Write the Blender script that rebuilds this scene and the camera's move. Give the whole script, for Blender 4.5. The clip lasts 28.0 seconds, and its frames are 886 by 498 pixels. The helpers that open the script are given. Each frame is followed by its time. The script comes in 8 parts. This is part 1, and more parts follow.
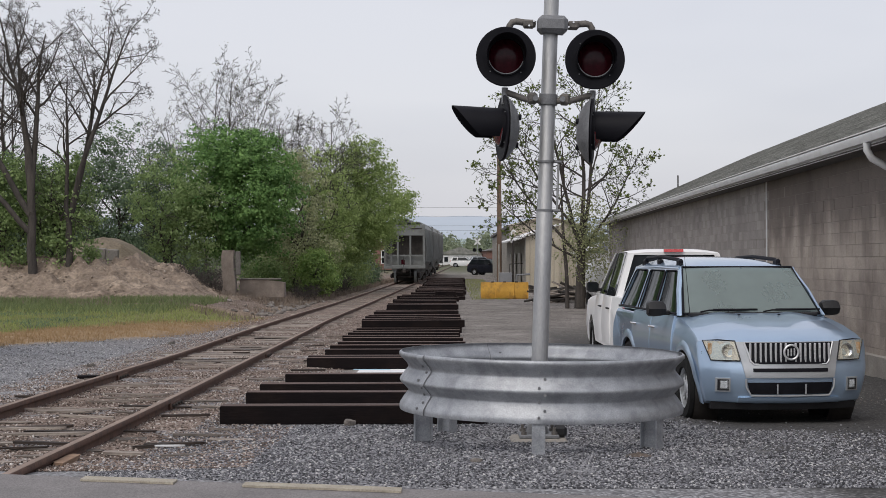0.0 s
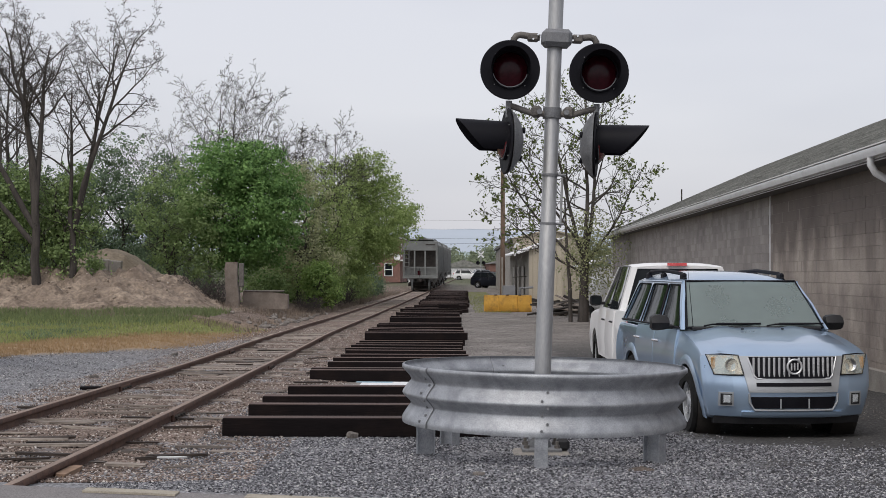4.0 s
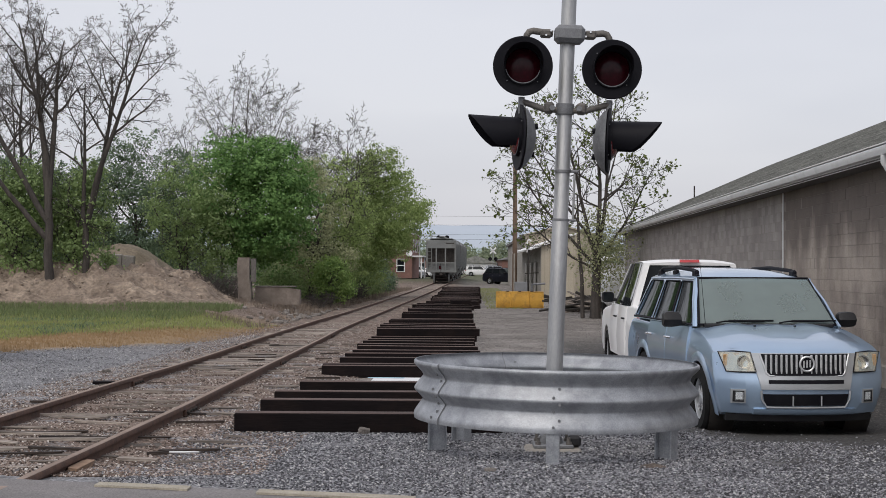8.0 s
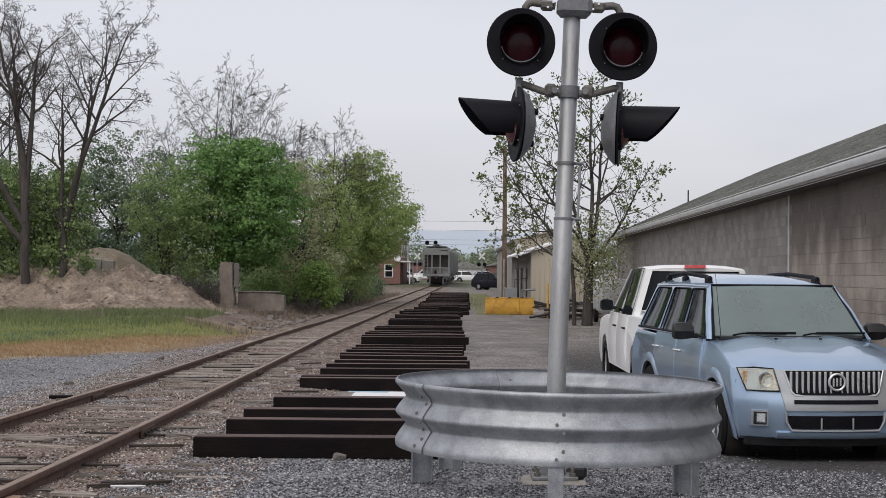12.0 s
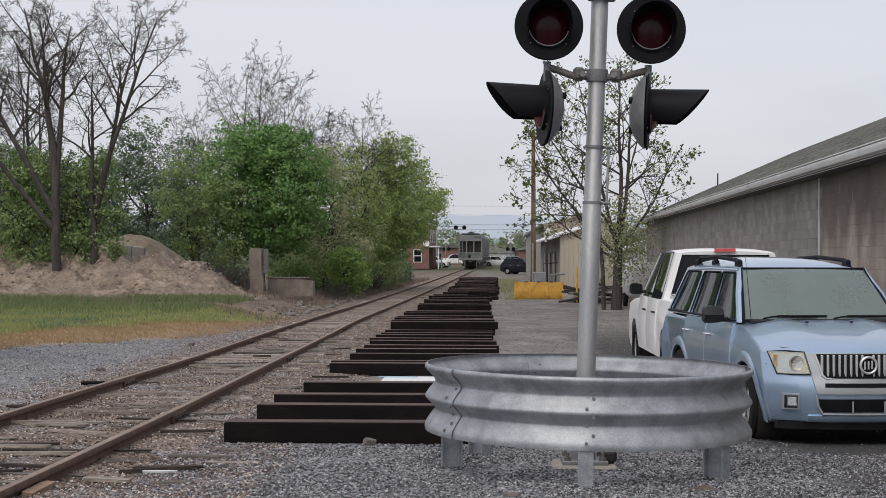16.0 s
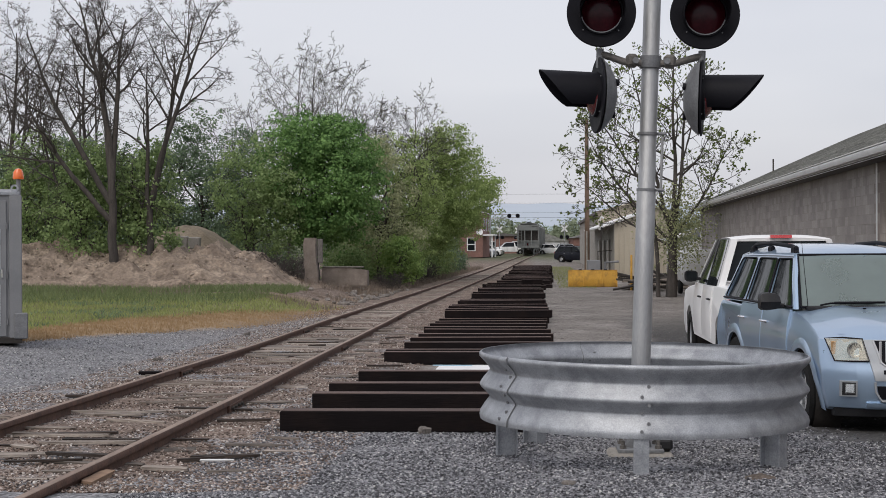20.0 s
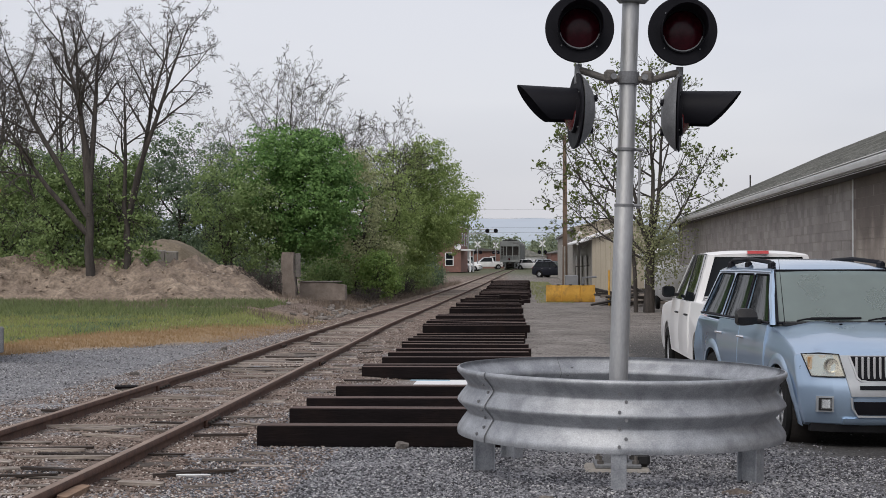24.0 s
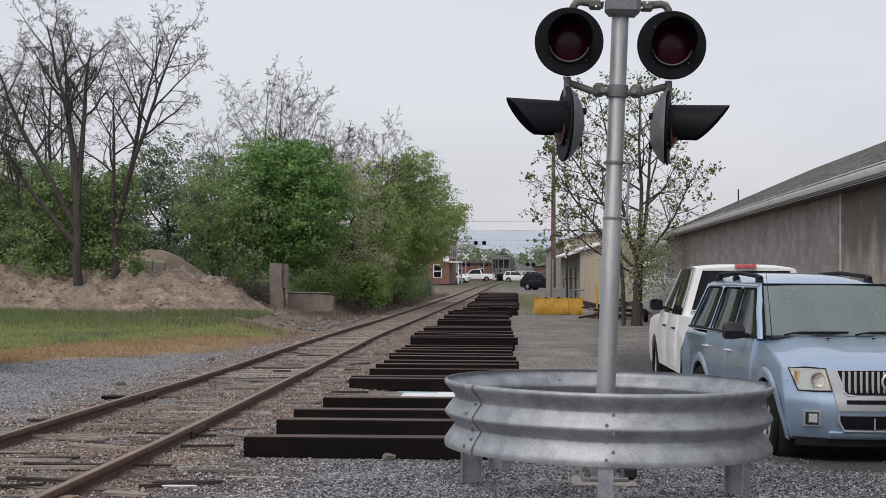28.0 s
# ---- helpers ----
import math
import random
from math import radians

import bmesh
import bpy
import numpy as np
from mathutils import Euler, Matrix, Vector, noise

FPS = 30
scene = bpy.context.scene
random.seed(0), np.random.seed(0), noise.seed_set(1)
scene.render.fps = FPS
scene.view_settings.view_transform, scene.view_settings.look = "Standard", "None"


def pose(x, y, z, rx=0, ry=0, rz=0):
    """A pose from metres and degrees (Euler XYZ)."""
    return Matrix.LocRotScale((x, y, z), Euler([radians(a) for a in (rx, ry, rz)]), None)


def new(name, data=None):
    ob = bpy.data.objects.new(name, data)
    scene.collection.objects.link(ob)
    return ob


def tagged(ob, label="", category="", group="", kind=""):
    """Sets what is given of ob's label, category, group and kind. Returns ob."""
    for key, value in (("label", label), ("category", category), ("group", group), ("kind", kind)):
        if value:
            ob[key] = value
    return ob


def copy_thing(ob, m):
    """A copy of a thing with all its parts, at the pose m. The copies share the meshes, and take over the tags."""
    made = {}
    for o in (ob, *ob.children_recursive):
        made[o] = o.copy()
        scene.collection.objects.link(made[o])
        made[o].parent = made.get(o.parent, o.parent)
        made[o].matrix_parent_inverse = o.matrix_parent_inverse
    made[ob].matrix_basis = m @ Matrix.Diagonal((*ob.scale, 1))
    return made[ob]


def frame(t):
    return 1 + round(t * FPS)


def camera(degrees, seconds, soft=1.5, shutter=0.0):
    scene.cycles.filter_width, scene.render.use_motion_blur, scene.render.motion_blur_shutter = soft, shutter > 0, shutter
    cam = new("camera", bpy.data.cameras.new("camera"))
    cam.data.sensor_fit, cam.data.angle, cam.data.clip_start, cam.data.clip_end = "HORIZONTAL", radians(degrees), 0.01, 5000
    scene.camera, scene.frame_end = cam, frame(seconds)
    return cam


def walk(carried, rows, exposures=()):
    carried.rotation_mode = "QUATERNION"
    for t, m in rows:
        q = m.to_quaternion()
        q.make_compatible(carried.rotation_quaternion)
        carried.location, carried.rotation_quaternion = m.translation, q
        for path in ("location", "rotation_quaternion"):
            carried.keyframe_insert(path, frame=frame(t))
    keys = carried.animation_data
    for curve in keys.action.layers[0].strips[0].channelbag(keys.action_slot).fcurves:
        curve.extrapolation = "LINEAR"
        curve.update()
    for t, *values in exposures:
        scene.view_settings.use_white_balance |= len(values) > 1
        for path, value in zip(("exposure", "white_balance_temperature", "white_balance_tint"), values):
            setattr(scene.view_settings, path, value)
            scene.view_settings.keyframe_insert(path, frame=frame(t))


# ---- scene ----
cam = camera(34.30, 28.0, soft=0.6)
PATH = [
    (0.0, -0.019, -1.784, 1.500, 90.406, 0.137, 0.122),
    (0.5, -0.019, -1.784, 1.500, 90.040, 0.023, 0.207),
    (1.0, -0.019, -1.784, 1.500, 90.650, 0.101, 0.276),
    (1.5, -0.019, -1.784, 1.500, 90.945, 0.185, 0.330),
    (2.0, -0.019, -1.784, 1.500, 91.063, 0.072, 0.297),
    (2.5, -0.019, -1.784, 1.500, 91.044, 0.219, 0.214),
    (3.0, -0.019, -1.784, 1.500, 91.036, -0.085, 0.163),
    (3.5, -0.019, -1.784, 1.500, 90.969, -0.099, 0.185),
    (5.5, -0.019, -1.784, 1.500, 90.855, -0.308, 0.586),
    (6.0, -0.019, -1.784, 1.500, 90.823, -0.380, 0.615),
    (6.5, -0.019, -1.784, 1.500, 90.830, -0.456, 0.668),
    (7.0, -0.019, -1.784, 1.500, 90.871, -0.420, 0.701),
    (7.5, -0.019, -1.784, 1.500, 90.831, -0.443, 0.751),
    (8.0, -0.019, -1.784, 1.500, 90.754, -0.304, 0.737),
    (8.5, -0.019, -1.784, 1.500, 90.641, -0.348, 0.685),
    (9.0, -0.019, -1.784, 1.500, 90.559, -0.609, 0.701),
    (9.5, -0.019, -1.784, 1.500, 90.633, -0.275, 0.114),
    (10.0, -0.019, -1.784, 1.500, 90.631, 0.019, 0.047),
    (10.5, -0.019, -1.603, 1.500, 90.396, -0.024, 0.157),
    (11.0, -0.019, -0.552, 1.500, 90.273, -0.185, 0.200),
    (11.5, -0.019, -0.215, 1.500, 90.701, -0.382, 0.184),
    (12.0, -0.019, -0.215, 1.500, 90.974, -0.457, 0.282),
    (12.5, -0.019, -0.215, 1.500, 90.377, -0.032, 0.622),
    (14.5, -0.019, -0.215, 1.500, 90.533, 0.092, 0.914),
    (15.0, -0.019, -0.215, 1.500, 90.524, 0.090, 1.036),
    (15.5, -0.019, -0.215, 1.500, 90.413, -0.070, 1.275),
    (16.0, -0.019, -0.215, 1.500, 90.365, -0.143, 1.435),
    (16.5, -0.019, -0.215, 1.500, 90.424, -0.200, 1.547),
    (17.0, -0.019, -0.215, 1.500, 90.373, -0.254, 1.649),
    (17.5, -0.019, -0.215, 1.500, 90.296, -0.259, 1.864),
    (18.0, -0.019, -0.215, 1.500, 90.247, -0.173, 2.150),
    (18.5, -0.019, -0.215, 1.500, 90.228, -0.363, 2.438),
    (19.0, -0.019, -0.215, 1.500, 90.142, -0.288, 2.926),
    (19.5, -0.019, -0.215, 1.500, 89.993, -0.101, 3.460),
    (20.0, -0.019, -0.215, 1.500, 89.913, 0.265, 3.573),
    (20.5, -0.019, -0.215, 1.500, 89.879, 0.189, 3.668),
    (22.5, -0.019, -0.215, 1.500, 89.548, -0.410, 3.612),
    (23.0, -0.019, -0.215, 1.500, 89.823, 0.243, 3.394),
    (23.5, -0.019, -0.215, 1.500, 90.233, 0.266, 3.065),
    (24.0, -0.019, -0.215, 1.500, 90.501, 0.098, 2.697),
    (24.5, -0.019, -0.215, 1.500, 90.708, -0.107, 2.267),
    (25.0, -0.019, -0.215, 1.500, 90.724, -0.044, 2.235),
    (25.5, -0.019, -0.215, 1.500, 90.767, 0.048, 2.238),
    (26.0, -0.019, -0.215, 1.500, 90.793, -0.041, 2.284),
    (26.5, -0.019, -0.215, 1.500, 90.760, -0.178, 2.264),
    (27.0, -0.019, -0.215, 1.500, 90.778, -0.249, 2.183),
    (27.5, -0.019, -0.215, 1.500, 90.806, -0.199, 2.099),
    (28.0, -0.019, -0.215, 1.500, 90.976, -0.264, 2.227),
]
walk(cam, [(t, pose(x, y, z, rx, ry, rz)) for t, x, y, z, rx, ry, rz in PATH])

# ---- light: a bright, thinly overcast sky ----
world = bpy.data.worlds.new("sky")
scene.world = world
world.use_nodes = True
wn, wl = world.node_tree.nodes, world.node_tree.links
wn.clear()
SUN_EL, SUN_AZ = 52.0, 205.0
sky = wn.new("ShaderNodeTexSky")
sky.sky_type, sky.sun_disc = "NISHITA", False
sky.sun_elevation, sky.sun_rotation = radians(SUN_EL), radians(SUN_AZ)
sky.dust_density, sky.air_density = 4.0, 1.0
bg_blue = wn.new("ShaderNodeBackground")
bg_blue.inputs["Strength"].default_value = 0.03
wl.new(sky.outputs[0], bg_blue.inputs["Color"])
wtex = wn.new("ShaderNodeTexCoord")
wmap = wn.new("ShaderNodeMapping")
wmap.inputs["Scale"].default_value = (1.0, 1.0, 3.5)
wl.new(wtex.outputs["Generated"], wmap.inputs["Vector"])
wcloud = wn.new("ShaderNodeTexNoise")
wcloud.inputs["Scale"].default_value, wcloud.inputs["Detail"].default_value = 1.6, 4.0
wl.new(wmap.outputs[0], wcloud.inputs["Vector"])
wramp = wn.new("ShaderNodeValToRGB")
wramp.color_ramp.elements[0].position, wramp.color_ramp.elements[0].color = 0.32, (0.555, 0.562, 0.625, 1)
wramp.color_ramp.elements[1].position, wramp.color_ramp.elements[1].color = 0.68, (0.725, 0.72, 0.76, 1)
wl.new(wcloud.outputs["Fac"], wramp.inputs["Fac"])
bg_cloud = wn.new("ShaderNodeBackground")
bg_cloud.inputs["Strength"].default_value = 0.92
wl.new(wramp.outputs[0], bg_cloud.inputs["Color"])
wadd = wn.new("ShaderNodeAddShader")
wl.new(bg_blue.outputs[0], wadd.inputs[0])
wl.new(bg_cloud.outputs[0], wadd.inputs[1])
wout = wn.new("ShaderNodeOutputWorld")
wl.new(wadd.outputs[0], wout.inputs["Surface"])
sun = new("sun", bpy.data.lights.new("sun", "SUN"))
sun.data.energy, sun.data.angle, sun.data.color = 1.15, radians(45), (1.0, 0.96, 0.90)
sun.matrix_basis = pose(0, 0, 40, 90 - SUN_EL, 0, 180 - SUN_AZ)
scene.view_settings.exposure = 0.0


# ---- materials ----
def rgb(c):
    return (c[0], c[1], c[2], 1.0)


def surface(name, a, b, scale=6.0, rough=0.8, metal=0.0, bump=0.3, fine=60.0, fine_amount=0.35, stain=None, stain_scale=1.2,
            stain_amount=0.5, coat=0.0, vary=0.0, stretch=(1, 1, 1), spec=0.5, dist=0.01, place=False, island=0.0, streak=1.0, wet=0.50):
    """A worn surface: two colours mixed by a coarse noise, fine grain on top, stains, and bump."""
    m = bpy.data.materials.new(name)
    m.use_nodes = True
    n, l = m.node_tree.nodes, m.node_tree.links
    p = n["Principled BSDF"]
    tc = n.new("ShaderNodeTexCoord")
    geo = n.new("ShaderNodeNewGeometry")
    where = geo.outputs["Position"] if place else tc.outputs["Object"]
    mp = n.new("ShaderNodeMapping")
    mp.inputs["Scale"].default_value = stretch
    l.new(where, mp.inputs["Vector"])
    big = n.new("ShaderNodeTexNoise")
    big.inputs["Scale"].default_value, big.inputs["Detail"].default_value, big.inputs["Roughness"].default_value = scale, 5.0, 0.6
    l.new(mp.outputs[0], big.inputs["Vector"])
    sm = n.new("ShaderNodeTexNoise")
    sm.inputs["Scale"].default_value, sm.inputs["Detail"].default_value = fine, 3.0
    l.new(mp.outputs[0], sm.inputs["Vector"])
    ramp = n.new("ShaderNodeValToRGB")
    ramp.color_ramp.elements[0].position, ramp.color_ramp.elements[0].color = 0.32, rgb(a)
    ramp.color_ramp.elements[1].position, ramp.color_ramp.elements[1].color = 0.68, rgb(b)
    l.new(big.outputs["Fac"], ramp.inputs["Fac"])
    grain = n.new("ShaderNodeMix")
    grain.data_type, grain.blend_type = "RGBA", "OVERLAY"
    grain.inputs["Factor"].default_value = fine_amount
    l.new(ramp.outputs["Color"], grain.inputs["A"])
    l.new(sm.outputs["Fac"], grain.inputs["B"])
    col = grain.outputs["Result"]
    if stain:
        sn = n.new("ShaderNodeTexNoise")
        sn.inputs["Scale"].default_value, sn.inputs["Detail"].default_value, sn.inputs["Roughness"].default_value = stain_scale, 6.0, 0.65
        sp = n.new("ShaderNodeMapping")
        sp.inputs["Scale"].default_value = (1, 1, streak)
        l.new(where, sp.inputs["Vector"])
        l.new(sp.outputs[0], sn.inputs["Vector"])
        sr = n.new("ShaderNodeValToRGB")
        sr.color_ramp.elements[0].position, sr.color_ramp.elements[1].position = wet, wet + 0.16
        sr.color_ramp.elements[1].color = (stain_amount, stain_amount, stain_amount, 1)
        l.new(sn.outputs["Fac"], sr.inputs["Fac"])
        mx = n.new("ShaderNodeMix")
        mx.data_type = "RGBA"
        l.new(sr.outputs["Color"], mx.inputs["Factor"])
        l.new(col, mx.inputs["A"])
        mx.inputs["B"].default_value = rgb(stain)
        col = mx.outputs["Result"]
    if vary or island:
        oi = n.new("ShaderNodeObjectInfo")
        hv = n.new("ShaderNodeHueSaturation")
        mr = n.new("ShaderNodeMapRange")
        mr.inputs["To Min"].default_value, mr.inputs["To Max"].default_value = 1 - vary - island, 1 + vary + island
        l.new(geo.outputs["Random Per Island"] if island else oi.outputs["Random"], mr.inputs["Value"])
        l.new(mr.outputs[0], hv.inputs["Value"])
        l.new(col, hv.inputs["Color"])
        col = hv.outputs[0]
    l.new(col, p.inputs["Base Color"])
    rr = n.new("ShaderNodeMapRange")
    rr.inputs["To Min"].default_value, rr.inputs["To Max"].default_value = max(0.02, rough - 0.12), min(1, rough + 0.12)
    l.new(big.outputs["Fac"], rr.inputs["Value"])
    l.new(rr.outputs[0], p.inputs["Roughness"])
    p.inputs["Metallic"].default_value = metal
    p.inputs["Coat Weight"].default_value = coat
    p.inputs["Coat Roughness"].default_value = 0.06
    p.inputs["Specular IOR Level"].default_value = spec
    if bump:
        bm_ = n.new("ShaderNodeBump")
        bm_.inputs["Strength"].default_value, bm_.inputs["Distance"].default_value = bump, dist
        l.new(sm.outputs["Fac"], bm_.inputs["Height"])
        l.new(bm_.outputs[0], p.inputs["Normal"])
    return m


def leafy(name, a, b, through_leaf=0.3):
    m = bpy.data.materials.new(name)
    m.use_nodes = True
    n, l = m.node_tree.nodes, m.node_tree.links
    p = n["Principled BSDF"]
    g = n.new("ShaderNodeNewGeometry")
    ramp = n.new("ShaderNodeValToRGB")
    ramp.color_ramp.elements[0].color, ramp.color_ramp.elements[1].color = rgb(a), rgb(b)
    nz = n.new("ShaderNodeTexNoise")
    nz.inputs["Scale"].default_value, nz.inputs["Detail"].default_value = 0.9, 3.0
    l.new(g.outputs["Position"], nz.inputs["Vector"])
    wide = n.new("ShaderNodeMapRange")
    wide.inputs["From Min"].default_value, wide.inputs["From Max"].default_value = 0.3, 0.7
    l.new(nz.outputs["Fac"], wide.inputs["Value"])
    half = n.new("ShaderNodeMix")
    half.inputs["Factor"].default_value = 0.38
    l.new(g.outputs["Random Per Island"], half.inputs["A"])
    l.new(wide.outputs[0], half.inputs["B"])
    l.new(half.outputs["Result"], ramp.inputs["Fac"])
    l.new(ramp.outputs[0], p.inputs["Base Color"])
    p.inputs["Roughness"].default_value = 0.6
    p.inputs["Specular IOR Level"].default_value = 0.25
    tr = n.new("ShaderNodeBsdfTranslucent")
    l.new(ramp.outputs[0], tr.inputs["Color"])
    mix = n.new("ShaderNodeMixShader")
    mix.inputs["Fac"].default_value = through_leaf
    l.new(p.outputs[0], mix.inputs[1])
    l.new(tr.outputs[0], mix.inputs[2])
    l.new(mix.outputs[0], n["Material Output"].inputs["Surface"])
    return m


def glassy(name, tint, rough=0.02, dark=0.5, shine=0.35, ior=1.45):
    m = bpy.data.materials.new(name)
    m.use_nodes = True
    n, l = m.node_tree.nodes, m.node_tree.links
    p = n["Principled BSDF"]
    p.inputs["Base Color"].default_value = rgb(tint)
    p.inputs["Roughness"].default_value = rough
    p.inputs["Transmission Weight"].default_value = dark
    p.inputs["IOR"].default_value = ior
    p.inputs["Specular IOR Level"].default_value = shine
    return m


M_GALV = surface("galvanised_steel", (0.285, 0.298, 0.32), (0.45, 0.468, 0.495), 7.0, 0.48, 0.5, 0.12, 110, 0.4, (0.20, 0.21, 0.23), 4.0, 0.6, wet=0.52)
M_POLE = surface("weathered_aluminium", (0.30, 0.305, 0.31), (0.43, 0.435, 0.44), 4.0, 0.50, 0.6, 0.08, 70, 0.2, (0.33, 0.33, 0.33), 2.0, 0.35, stretch=(1, 1, 0.25))
M_CAST = surface("cast_aluminium", (0.165, 0.17, 0.18), (0.255, 0.26, 0.27), 9.0, 0.6, 0.4, 0.15, 80)
M_RUSTBAR = surface("rusty_fitting", (0.11, 0.102, 0.095), (0.21, 0.195, 0.18), 14.0, 0.7, 0.4, 0.3, 90)
M_BLACK = surface("black_enamel", (0.006, 0.006, 0.009), (0.011, 0.011, 0.015), 5.0, 0.6, 0.0, 0.05, 90, spec=0.16)
# The shade under the hoods is put into this very dark red.
M_LENS = surface("red_signal_lens", (0.022, 0.002, 0.005), (0.04, 0.0035, 0.008), 20.0, 0.22, 0.0, 0.1, 200, 0.2, coat=0.1, spec=0.15)
# Same glass for the side heads, coloured brighter as if catching more sky.
M_LENS_LIT = surface("red_side_lens_lit", (0.09, 0.009, 0.012), (0.14, 0.014, 0.018), 20.0, 0.25, 0.0, 0.1, 200, 0.2, coat=0.2)
M_RAIL = surface("rusted_rail_steel", (0.065, 0.034, 0.024), (0.145, 0.08, 0.056), 7.0, 0.75, 0.2, 0.35, 60)
M_RAILTOP = surface("worn_rail_head", (0.20, 0.135, 0.10), (0.33, 0.245, 0.195), 5.0, 0.6, 0.2, 0.08, 60, stretch=(1, 0.2, 1))
M_OLDTIE = surface("weathered_old_timber", (0.085, 0.066, 0.055), (0.40, 0.35, 0.305), 3.0, 0.9, 0, 0.8, 30, 0.7, (0.05, 0.036, 0.03), 1.6, 0.7, stretch=(0.25, 3, 3), vary=0.4)
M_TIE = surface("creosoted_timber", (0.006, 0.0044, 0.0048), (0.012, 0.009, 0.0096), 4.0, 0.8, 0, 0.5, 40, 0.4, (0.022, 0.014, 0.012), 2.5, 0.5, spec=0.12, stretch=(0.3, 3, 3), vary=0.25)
# Worn brown tops, lightened further for the sky light falling on them.
M_LIT_TIETOP = surface("weathered_lit_tie_top", (0.06, 0.042, 0.038), (0.175, 0.12, 0.104), 3.0, 0.9, 0, 0.5, 40, 0.5, stretch=(0.25, 4, 3), vary=0.3)
M_ASPHALT = surface("old_asphalt", (0.16, 0.15, 0.148), (0.24, 0.225, 0.222), 1.5, 0.9, 0, 0.7, 90, 0.75)
M_CREAM = surface("worn_cream_road_paint", (0.30, 0.265, 0.21), (0.42, 0.38, 0.305), 6.0, 0.8, 0, 0.3, 80, 0.5)
M_BLOCK = surface("stained_brown_concrete_block", (0.34, 0.29, 0.247), (0.47, 0.41, 0.358), 0.6, 0.92, 0, 0.5, 45, 0.4, (0.15, 0.124, 0.112), 0.38, 0.75, vary=0.10, place=True, streak=0.8, wet=0.455)
M_BLOCK_NEAR = surface("stained_brown_concrete_blockwork", (0.34, 0.29, 0.247), (0.47, 0.41, 0.358), 0.6, 0.92, 0, 0.5, 45, 0.4, (0.15, 0.124, 0.112), 0.38, 0.75, island=0.10, place=True, streak=0.8, wet=0.455)
M_BLOCK_FAR = surface("weathered_concrete_blockwork", (0.27, 0.245, 0.23), (0.40, 0.37, 0.35), 0.5, 0.92, 0, 0.5, 45, 0.4, (0.17, 0.15, 0.145), 0.5, 0.7, island=0.14, place=True)


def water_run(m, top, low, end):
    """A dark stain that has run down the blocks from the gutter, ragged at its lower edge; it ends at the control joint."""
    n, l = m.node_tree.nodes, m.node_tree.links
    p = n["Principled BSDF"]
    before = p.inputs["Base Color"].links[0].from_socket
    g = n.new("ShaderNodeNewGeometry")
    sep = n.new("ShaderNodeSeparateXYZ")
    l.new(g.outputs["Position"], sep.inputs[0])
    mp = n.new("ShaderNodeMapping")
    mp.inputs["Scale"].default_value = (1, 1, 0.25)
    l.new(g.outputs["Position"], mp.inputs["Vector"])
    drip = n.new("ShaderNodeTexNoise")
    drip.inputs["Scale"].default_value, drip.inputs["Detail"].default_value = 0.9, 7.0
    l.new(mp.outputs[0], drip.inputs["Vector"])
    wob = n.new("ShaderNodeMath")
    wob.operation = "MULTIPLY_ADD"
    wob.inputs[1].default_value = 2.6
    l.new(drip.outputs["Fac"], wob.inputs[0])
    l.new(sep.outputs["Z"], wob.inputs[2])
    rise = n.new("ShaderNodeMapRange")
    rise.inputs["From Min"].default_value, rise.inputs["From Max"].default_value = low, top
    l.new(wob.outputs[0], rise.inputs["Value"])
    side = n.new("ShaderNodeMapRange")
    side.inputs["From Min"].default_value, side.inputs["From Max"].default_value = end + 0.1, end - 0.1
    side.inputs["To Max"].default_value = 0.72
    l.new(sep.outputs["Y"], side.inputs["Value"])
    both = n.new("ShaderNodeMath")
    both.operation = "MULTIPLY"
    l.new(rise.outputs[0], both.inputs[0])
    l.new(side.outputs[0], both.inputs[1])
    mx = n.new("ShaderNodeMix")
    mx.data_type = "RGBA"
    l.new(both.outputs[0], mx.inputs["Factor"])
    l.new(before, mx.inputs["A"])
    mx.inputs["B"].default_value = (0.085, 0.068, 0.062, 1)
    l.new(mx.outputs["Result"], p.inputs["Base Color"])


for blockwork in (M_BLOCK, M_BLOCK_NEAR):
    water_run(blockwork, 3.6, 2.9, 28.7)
M_MORTAR = surface("mortar", (0.21, 0.185, 0.165), (0.29, 0.26, 0.235), 3.0, 0.95, 0, 0.4, 60)
M_SHINGLE = surface("grey_asphalt_shingle", (0.15, 0.152, 0.14), (0.31, 0.31, 0.285), 2.2, 0.95, 0, 0.6, 40, 0.6, (0.10, 0.10, 0.09), 0.7, 0.5, island=0.22)
M_WHITE = surface("white_painted_metal", (0.72, 0.72, 0.72), (0.80, 0.80, 0.80), 2.0, 0.5, 0, 0.05, 50, 0.15, (0.45, 0.44, 0.42), 1.5, 0.35)
# The eave's shade is put into this dark board colour; town roofs share it.
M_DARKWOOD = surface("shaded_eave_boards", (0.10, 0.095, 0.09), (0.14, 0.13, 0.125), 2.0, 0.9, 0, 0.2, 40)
M_CONC = surface("old_concrete", (0.26, 0.24, 0.215), (0.38, 0.355, 0.32), 2.0, 0.92, 0, 0.5, 50, 0.4, (0.17, 0.155, 0.14), 0.9, 0.5)
M_DIRT = surface("piled_earth", (0.14, 0.105, 0.08), (0.37, 0.295, 0.228), 1.6, 0.95, 0, 1.0, 7, 0.8, (0.125, 0.092, 0.074), 0.8, 0.7, dist=0.12)
M_SAND = surface("smooth_tan_earth", (0.19, 0.155, 0.115), (0.29, 0.24, 0.18), 0.8, 0.95, 0, 0.6, 9, 0.5, dist=0.05)
